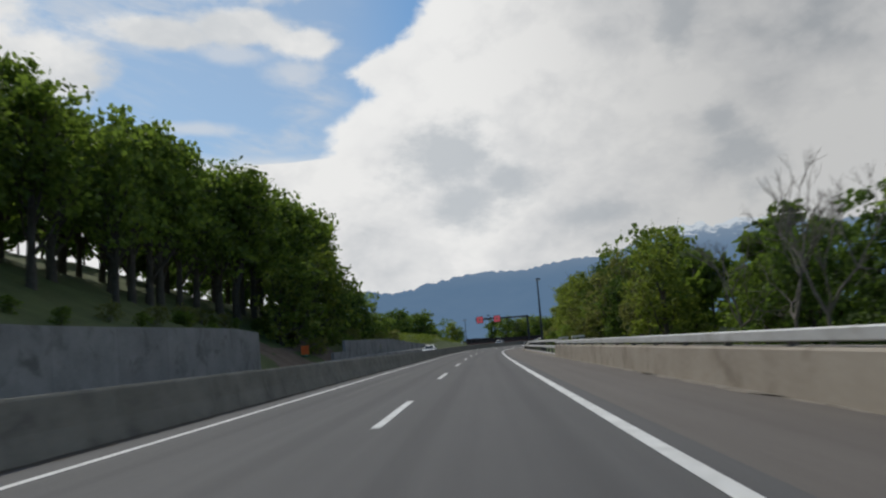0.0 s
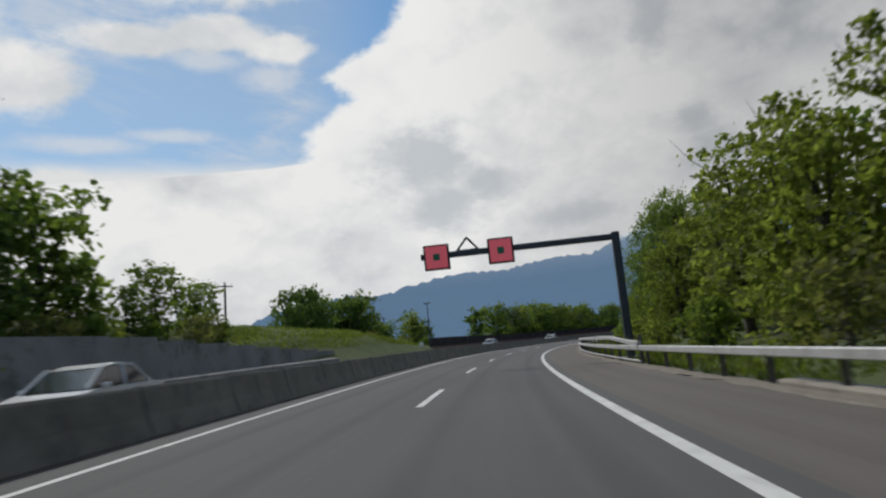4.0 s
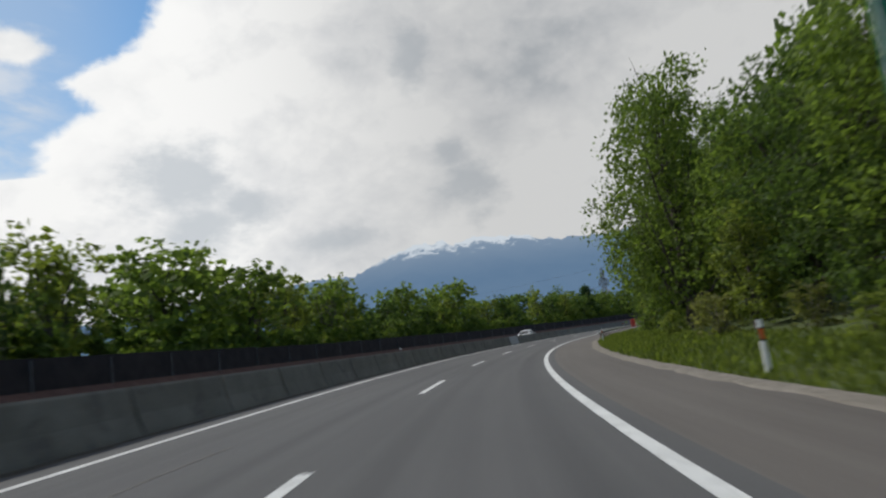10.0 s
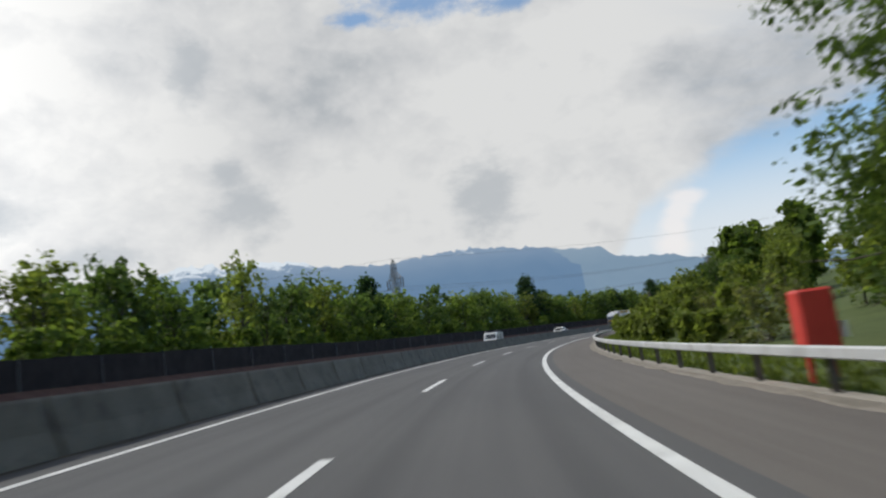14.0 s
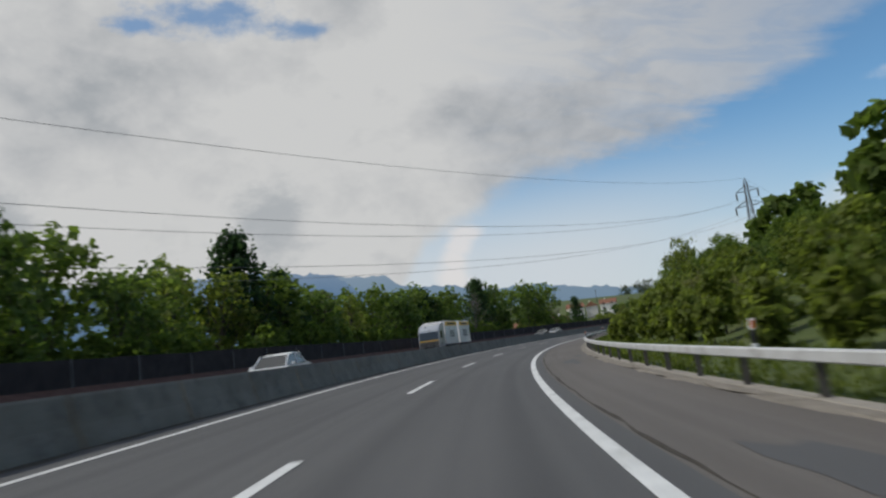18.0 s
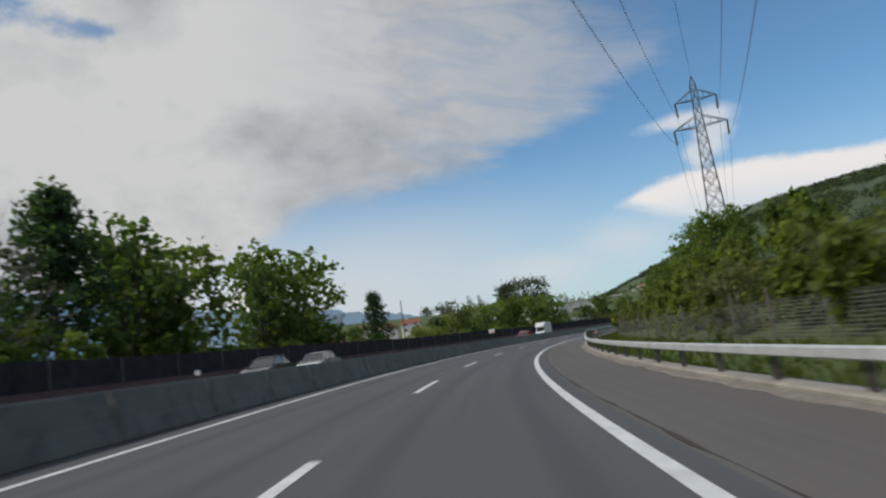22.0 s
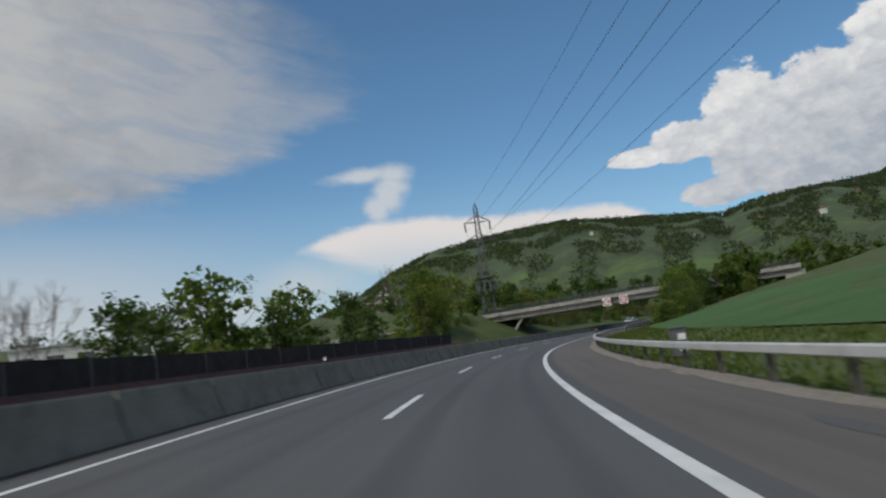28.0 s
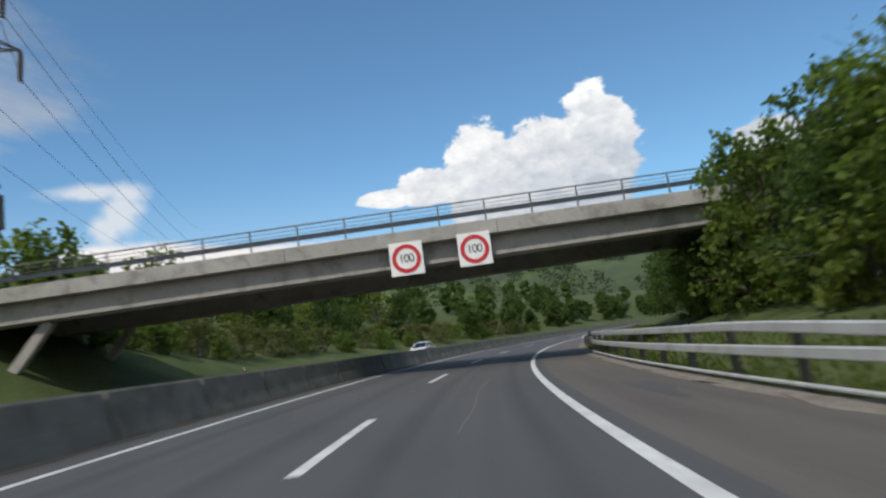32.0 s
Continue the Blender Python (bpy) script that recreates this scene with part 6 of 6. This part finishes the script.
def wood(name, label, rows_w, mat, seed, per=18, size=0.4):
    """Trees further back that stand too close to tell apart: trunks and leaves in one mesh."""
    rng = np.random.RandomState(seed)
    leaves, stems, stem_faces = [], [], []
    for s0, s1, step, d0, d1, h0, h1 in rows_w:
        for s in np.arange(s0, s1, step):
            s, d, h = s + rng.uniform(-0.4, 0.4) * step, rng.uniform(d0, d1), rng.uniform(h0, h1)
            foot = at(s, d, land(s, d))
            r = h * rng.uniform(0.25, 0.33)
            tube_rows([Vector(foot) - Vector((0, 0, 0.5)), Vector(foot) + Vector((0, 0, h * 0.75))], [0.02 * h, 0.006 * h], 5, stems, stem_faces)
            n = 42
            v = rng.normal(0, 1, (n, 3))
            v /= np.linalg.norm(v, axis=1)[:, None]
            lob = np.sin(v[:, 0] * 3.1 + s) * np.cos(v[:, 1] * 2.7 + d) * 0.28
            c = foot + np.array([0, 0, h * 0.56]) + v * (r * (0.72 + lob + 0.2 * rng.rand(n)))[:, None] * np.array([1, 1, h * 0.46 / r])
            leaves.append(leaf_cloud(rng, c, np.full(n, r * 0.17), per, size))
    lv = np.concatenate(leaves)
    ob = tagged(new(name), label, "woods", kind="stuff")
    part("leaves", quads("leaves", lv, mat), ob)
    part("trunks", mesh_of("trunks", stems, stem_faces, bark), ob)


# right of the road: trees below the parapet, then the wood, the shrubby bank and the trees by the overpass
row("mid", 16, 64, 3.6, 11.5, 17, 0.72, 0.88)
for s, d, k in ((26, 12, 0.95), (31, 13, 1.0), (36, 12.5, 0.9)):
    plant("bare", s, d, k)
row("mid", 63, 82, 3.8, 11.5, 14.0, 0.68, 0.8, [0, 2, 3, 2])
row("mid", 83, 150, 4.6, 11.0, 14.0, 0.9, 1.12, [0, 2, 3, 2])
plant("mid", 66, 11.0, 1.02, 3)
plant("mid", 71, 13.6, 1.15, 3)
plant("mid", 76, 12.6, 1.1, 1)
row("shrub", 66, 160, 5.0, 7.8, 9.2, 0.6, 0.95)
row("tall", 150, 176, 5.4, 13.0, 14.2, 0.64, 0.74)
row("tall", 178, 192, 6.6, 12.2, 13.6, 0.66, 0.76)
row("tall", 193, 238, 6.0, 12.8, 14.2, 0.66, 0.78)
row("tall", 240, 260, 6.0, 11.4, 12.6, 0.78, 0.88)
plant("tall", 263, 9.3, 1.27, 0)
plant("tall", 269, 9.9, 1.17, 2)
plant("tall", 283, 12.4, 0.95, 1)
row("tall", 274, 300, 6.0, 11.0, 12.2, 0.88, 1.0)
row("tall", 302, 329, 6.0, 10.0, 11.2, 0.92, 1.04)
row("mid", 152, 330, 7.0, 9.4, 11.2, 0.5, 0.66, [0, 1, 2])
row("shrub", 160, 332, 5.6, 7.8, 9.4, 0.34, 0.6)
for s, d, k in ((222, 17, 1.05), (228, 18, 1.1)):
    plant("bare", s, d, k)
row("shrub", 334, 560, 3.9, 7.2, 8.8, 0.5, 0.75)
row("mid", 338, 526, 7.4, 12, 15, 0.36, 0.5, [0, 1, 2])
for s, d in ((378, 15), (386, 16), (420, 15), (466, 14), (474, 17), (510, 14), (518, 16)):
    plant("bare", s, d, 0.62)
for s, d, k in ((430, 13.0, 0.36), (437, 13.5, 0.42), (447, 13, 0.44), (530, 10.8, 0.6), (536, 11, 0.66), (542, 11.5, 0.62), (549, 11, 0.6), (556, 11, 0.56), (561, 10.4, 0.58), (566, 10.8, 0.55)):
    plant("mid", s, d, k, 0)
row("shrub", 564, 622, 3.2, 8.5, 13, 0.5, 0.85, [0, 1, 0])
row("mid", 566, 618, 7.0, 15, 24, 0.35, 0.5, [0, 2])
row("shrub", 714, 770, 2.8, 9.6, 11.0, 0.75, 1.0, [1, 0, 1])
row("mid", 719, 730, 3.0, 11.0, 13.0, 0.38, 0.46, [0, 1])
row("mid", 730, 741, 2.8, 11.0, 12.6, 0.54, 0.64, [0, 1])
row("mid", 739, 772, 2.8, 10.6, 12.4, 0.8, 0.95, [0, 1])
row("mid", 774, 800, 4.4, 10.4, 13, 0.58, 0.7, [0, 1])
row("shrub", 690, 714, 6.0, 26, 40, 0.8, 1.2)
plant("mid", 737, 20, 0.32, 2)
wood("wood_right", "dense green wood behind the roadside trees", [(38, 82, 3.6, 16, 22, 6.8, 8.4), (80, 150, 6.0, 17, 26, 11, 14), (154, 190, 6.5, 17, 22, 10, 13), (190, 238, 6.0, 17, 22, 9, 11.5), (236, 330, 5.5, 15.5, 21, 13, 16), (340, 540, 7.5, 16, 21, 4.5, 6.2), (752, 800, 5, 15, 20, 5.5, 7),
                                                                   (800, 960, 5, 11, 18, 5, 7), (800, 960, 8, 18, 30, 6, 9)], leaf_mid, 91)

# left: the wood on the bank, the hedge above the wall, the far clumps and the long belt behind the screen
row("forest", 2, 40, 4.6, -32.5, -28.5, 0.68, 0.8)
row("forest", 40, 60, 4.6, -32.5, -28.5, 0.82, 0.96)
row("forest", 60, 92, 4.2, -34, -30, 1.12, 1.26)
row("forest", 44, 96, 5.2, -42, -36, 0.95, 1.1)
row("forest", 92, 124, 4.0, -33, -29.5, 1.16, 1.32)
row("belt", 84, 112, 4.0, -26.5, -23, 1.0, 1.3, [0, 1, 2])
row("belt", 110, 124, 4.0, -25.5, -22.5, 0.72, 0.95, [0, 1])
row("belt", 124, 138, 4.0, -25, -22.5, 0.34, 0.5, [0, 1])
row("shrub", 30, 62, 4.0, -24.5, -22.5, 0.4, 0.6, [2, 1])
row("shrub", 56, 66, 3.4, -26.5, -24, 0.5, 0.8, [2, 1])
row("shrub", 66, 88, 3.4, -29.5, -28, 0.4, 0.6, [2, 1])
row("shrub", 86, 140, 3.2, -22.2, -20.4, 0.55, 0.95, [1, 0, 2])
for s, d, k in ((180, -37, 0.85), (184, -36, 0.92), (188, -38, 1.05), (193, -39, 1.1), (198, -40, 1.02), (203, -42, 0.85), (209, -43, 0.7), (216, -44, 0.45)):
    plant("belt", s, d, k, 1)
row("shrub", 186, 214, 5.0, -33, -28, 0.7, 1.0, [1, 2])
row("belt", 246, 528, 4.8, -26.5, -22.8, 0.74, 0.98, [0, 1, 0, 2, 3, 1])
for s, d, k in ((248, -24, 1.05), (252, -25, 0.95), (292, -24, 1.0), (300, -27, 0.9), (474, -24, 0.95), (524, -22.5, 1.05), (527, -25, 1.1), (573, -27, 0.95), (577, -28, 0.9)):
    plant("bare", s, d, k)
for s, d, k in ((396, -25, 1.05), (462, -26, 1.2), (468, -25, 1.0), (508, -25, 1.0), (531, -24.5, 1.15), (582, -24.5, 0.78)):
    plant("pine", s, d, k)
for s, d, k, w in ((537, -24.5, 1.2, 1), (540, -26, 1.1, 1), (543, -25, 1.0, 0), (548, -27, 0.7, 3), (554, -24, 1.0, 1), (558, -25, 1.12, 0), (562, -24, 1.0, 0), (567, -26, 0.6, 3), (577, -25, 0.45, 1), (585, -26, 0.4, 1)):
    plant("belt", s, d, k, w)
row("shrub", 538, 572, 3.6, -23, -20.6, 0.7, 1.0)
row("shrub", 572, 590, 5.0, -23.5, -20.6, 0.4, 0.6)
row("shrub", 590, 614, 3.4, -24.5, -21.5, 0.85, 1.3, [0, 0, 2])
row("belt", 610, 638, 3.6, -27, -23.5, 0.52, 0.72, [0, 1, 2])
row("belt", 638, 660, 3.6, -28, -24, 0.72, 0.88, [0, 1])
row("shrub", 606, 664, 3.6, -23, -20.8, 0.7, 1.0, [1, 0])
row("shrub", 664, 716, 6.5, -22.8, -20.8, 0.4, 0.7)
for s, d, k in ((668, -25, 0.8), (673, -27, 0.9), (676, -28, 0.85), (713, -28, 0.65), (715, -29, 0.6)):
    plant("bare", s, d, k)
for s, d, k, w in ((680, -26, 0.62, 1), (683, -25, 0.55, 1), (691, -26, 0.78, 0), (694, -27, 0.6, 1), (695.5, -23, 0.62, 1), (699, -22.8, 0.7, 0), (720, -24.5, 0.66, 1),
                   (731.5, -33.7, 0.9, 1), (732.5, -22.6, 0.78, 2), (736, -25, 0.86, 0), (741, -24.5, 0.7, 2), (747, -27, 0.8, 2), (752, -28.5, 0.82, 3), (758.5, -28.8, 0.86, 2)):
    plant("belt", s, d, k, w)
row("shrub", 728, 752, 3.0, -26, -22.5, 0.6, 0.9, [0, 1])
for s, d, k in ((622, -33, 0.85), (626, -34, 0.95)):
    plant("cypress", s, d, k)
row("belt", 776, 832, 4.2, -30, -24.5, 0.5, 0.75, [0, 1, 2])
row("shrub", 770, 880, 3.6, -23.5, -21.5, 0.7, 1.1, [1, 2])
for s, d, k, w in ((199, -36, 1.0, 1), (202, -37, 1.05, 0), (205, -36, 0.8, 1), (208, -37, 0.62, 0), (211, -36, 0.62, 1), (214, -38, 0.6, 0), (223.5, -36, 0.85, 2), (226, -37, 0.7, 0), (228.5, -36, 0.68, 1)):
    plant("belt", s, d, k, w)
plant("bare", 710.7, -26, 0.62)
plant("bare", 713.7, -28, 0.55)
for s, d, k, w in ((450, 12.0, 0.5, 0), (455, 11.6, 0.56, 2), (461, 12.0, 0.6, 0), (467, 12.4, 0.56, 1), (487, 11.6, 0.58, 0), (492, 12.2, 0.62, 2), (498, 12.0, 0.62, 0), (504, 12.4, 0.55, 1)):
    plant("mid", s, d, k, w)
plant("bare", 496, 14.5, 0.8)
plant("bare", 748, -34, 1.1)
plant("bare", 752, -38, 1.2)
wood("wood_left", "dark green wood and thickets beyond the other carriageway", [(4, 44, 4.6, -40, -34, 11, 14), (72, 124, 3.0, -52, -41, 6, 9), (40, 70, 4, -54, -46, 9, 13), (96, 126, 4.6, -40, -34, 18, 21), (196, 262, 5, -95, -55, 11, 15), (250, 540, 5.5, -36, -28, 8, 10.5), (590, 700, 9, -60, -40, 5, 8),
                                                                                 (772, 960, 5, -40, -28, 4, 6), (840, 960, 4, -30, -22, 4, 6), (776, 960, 8, -70, -42, 5, 8)], leaf_deep, 92)
wood("thicket_right", "low yellow green thicket covering the bank down to the rail", [(336, 456, 2.6, 5.9, 7.0, 1.0, 1.7), (336, 560, 4.0, 9.5, 12.5, 2.3, 3.3), (340, 456, 3.4, 7.4, 9.0, 1.6, 2.4), (456, 560, 2.8, 6.9, 9.2, 1.4, 2.3), (452, 510, 2.4, 8.5, 12.5, 1.8, 2.8)], leaf_fresh, 93, 16, 0.14)
wood("thicket_left", "dense green undergrowth behind the screen fence", [(240, 540, 3.4, -22.8, -20.7, 2.6, 4.0)], leaf_mid, 94, 12, 0.22)


# ---- far woods on the hill: clumps of leaves too small to count ----
def far_wood(name, label, count, seed, a0, a1, lo, hi, eye, mat, cut=0.02):
    rng = np.random.RandomState(seed)
    az_k = rng.uniform(a0, a1, count)
    top = np.interp(-az_k, [-p[0] for p in HILL], [p[1] for p in HILL])
    f = rng.uniform(lo, hi, count) ** 0.8
    field_v = np.array([noise.noise((a * 0.45, b * 7.0, seed * 0.1)) for a, b in zip(az_k, f)])
    keep = (field_v > cut) | (f > 0.86)
    az_k, top, f = az_k[keep], top[keep], f[keep]
    rad = 2300 - 1750 * (1 - f) - 14
    h = np.tan(np.radians(top)) * 2300 * f ** 0.8 - 40 * (1 - f)
    c = np.stack([eye[0] - np.sin(np.radians(az_k)) * rad, eye[1] + np.cos(np.radians(az_k)) * rad, h + 3], 1)
    size = 6.5 * (rad / 2300)
    pts = []
    for q, sz in zip(c, size):
        k = leaf_cloud(rng, q[None], np.array([sz * 0.75]), 9, sz * 0.55)
        pts.append(k)
    tagged(new(name, quads(name, np.concatenate(pts), mat)), label, "woods", kind="stuff")


far_wood("hill_woods", "dark green woods covering the far hillside", 26000, 71, -78, -165, 0.02, 1.0, (330, 420), leaf_far, -0.04)
far_wood("hill_hedges", "lighter trees and hedges between the hill's meadows", 3600, 72, -80, -160, 0.0, 0.8, (330, 420), leaf_mid, 0.1)


def low_wood():
    """Trees along the low rise: loose clumps, one broad crown, two slim dark ones."""
    rng = np.random.RandomState(83)
    order = sorted(LOW_HILL)
    spots = []
    for k in range(420):
        a = rng.uniform(order[0][0], order[-1][0])
        f = rng.uniform(0.35, 1.0)
        e = float(np.interp(a, [q[0] for q in order], [q[1] for q in order]))
        spots.append((a, 600 - 320 * (1 - f), math.tan(radians(e)) * 600 * f ** 0.8 - 40 * (1 - f) + rng.uniform(-1, 3.5), rng.uniform(3, 5.5)))
    for k in range(60):
        v = rng.normal(0, 1, 3)
        v /= np.linalg.norm(v)
        spots.append((-76.0 + v[0] * 1.9, 590 + v[1] * 12, 1.1 + 590 * math.tan(radians(3.3)) + v[2] * 9, 4.5))
    for a, e in ((-71.7, 3.1), (-72.5, 3.1)):
        for k in range(12):
            spots.append((a + rng.uniform(-0.12, 0.12), 590, 1.1 + 590 * math.tan(radians(e)) + 1.1 * k - 7, 2.6 * (1.15 - k / 14)))
    for a, e in ((-69.4, 2.8), (-70.1, 2.9), (-68.2, 2.7)):
        for k in range(10):
            spots.append((a + rng.uniform(-0.4, 0.4), 590, 1.1 + 590 * math.tan(radians(e)) + rng.uniform(-5, 4), 3.0))
    pts = [leaf_cloud(rng, np.array([[186 - math.sin(radians(a)) * r, 397 + math.cos(radians(a)) * r, z]]), np.array([w * 0.6]), 60, w * 0.22) for a, r, z, w in spots]
    tagged(new("low_hill_woods", quads("low_hill_woods", np.concatenate(pts), leaf_far)), "dark trees along the low rise", "woods", kind="stuff")


low_wood()


# ---- grass along the verges ----
def grass_strip(name, label, s0, s1, d0, d1, density, height, seed):
    rng = np.random.RandomState(seed)
    n = int((s1 - s0) * (abs(d1 - d0)) * density)
    s, d = rng.uniform(s0, s1, n), rng.uniform(min(d0, d1), max(d0, d1), n)
    grid_s, grid_d = np.linspace(s0, s1, 60), np.linspace(min(d0, d1), max(d0, d1), 12)
    heights = np.array([[land(a, b) for b in grid_d] for a in grid_s])
    si, di = np.clip(((s - s0) / (s1 - s0) * 59), 0, 58.99), np.clip((d - grid_d[0]) / (grid_d[-1] - grid_d[0]) * 11, 0, 10.99)
    i, j = si.astype(int), di.astype(int)
    fs, fd = si - i, di - j
    z = (heights[i, j] * (1 - fs) + heights[i + 1, j] * fs) * (1 - fd) + (heights[i, j + 1] * (1 - fs) + heights[i + 1, j + 1] * fs) * fd
    foot = at(s, d, z - 0.03)
    a = rng.uniform(0, 2 * np.pi, n)
    hh = height * (0.45 + 0.9 * rng.rand(n))
    w = 0.03 + 0.03 * rng.rand(n)
    sx, sy = np.cos(a), np.sin(a)
    side = np.stack([sx * w, sy * w, 0 * w], 1)
    lean_v = np.stack([-sy, sx, 0 * a], 1) * (hh * rng.uniform(0.1, 0.6, n))[:, None]
    up_v = np.stack([0 * a, 0 * a, hh], 1)
    v = np.stack([foot - side, foot + side, foot + side * 0.35 + lean_v * 0.6 + up_v * 0.8, foot + lean_v + up_v], 1).reshape(-1, 3)
    tagged(new(name, quads(name, v, blades)), label, "grass", kind="stuff")


grass_strip("verge_grass", "uneven green grass along the verge", 150, 292, 4.25, 8.6, 60, 0.19, 81)
grass_strip("verge_grass", "tufts of green grass behind the guardrail", 292, 460, 4.3, 6.6, 40, 0.17, 82)
grass_strip("verge_grass", "tufts of green grass behind the guardrail", 610, 800, 4.3, 8.5, 36, 0.15, 83)
grass_strip("verge_grass", "rough grass between rail and wire fence", 100, 150, 4.4, 7.5, 36, 0.18, 84)
grass_strip("verge_grass", "rough grass between rail and wire fence", 460, 610, 4.45, 6.6, 34, 0.18, 85)
grass_strip("verge_grass", "long green grass on the rounded bank", 138, 188, -20, -27, 30, 0.3, 86)
tagged(new("field", mesh_of("field", np.stack([at(np.linspace(606, 722, 40), d, np.array([land(a, d) + 0.05 for a in np.linspace(606, 722, 40)])) for d in (8.6, 12, 20, 32, 40, 65, 90)], 1).reshape(-1, 3),
                            [(i * 7 + j, i * 7 + j + 1, i * 7 + j + 8, i * 7 + j + 7) for i in range(39) for j in range(6)], meadow, True)), "smooth deep green meadow rising behind the rail", "field", kind="structure")
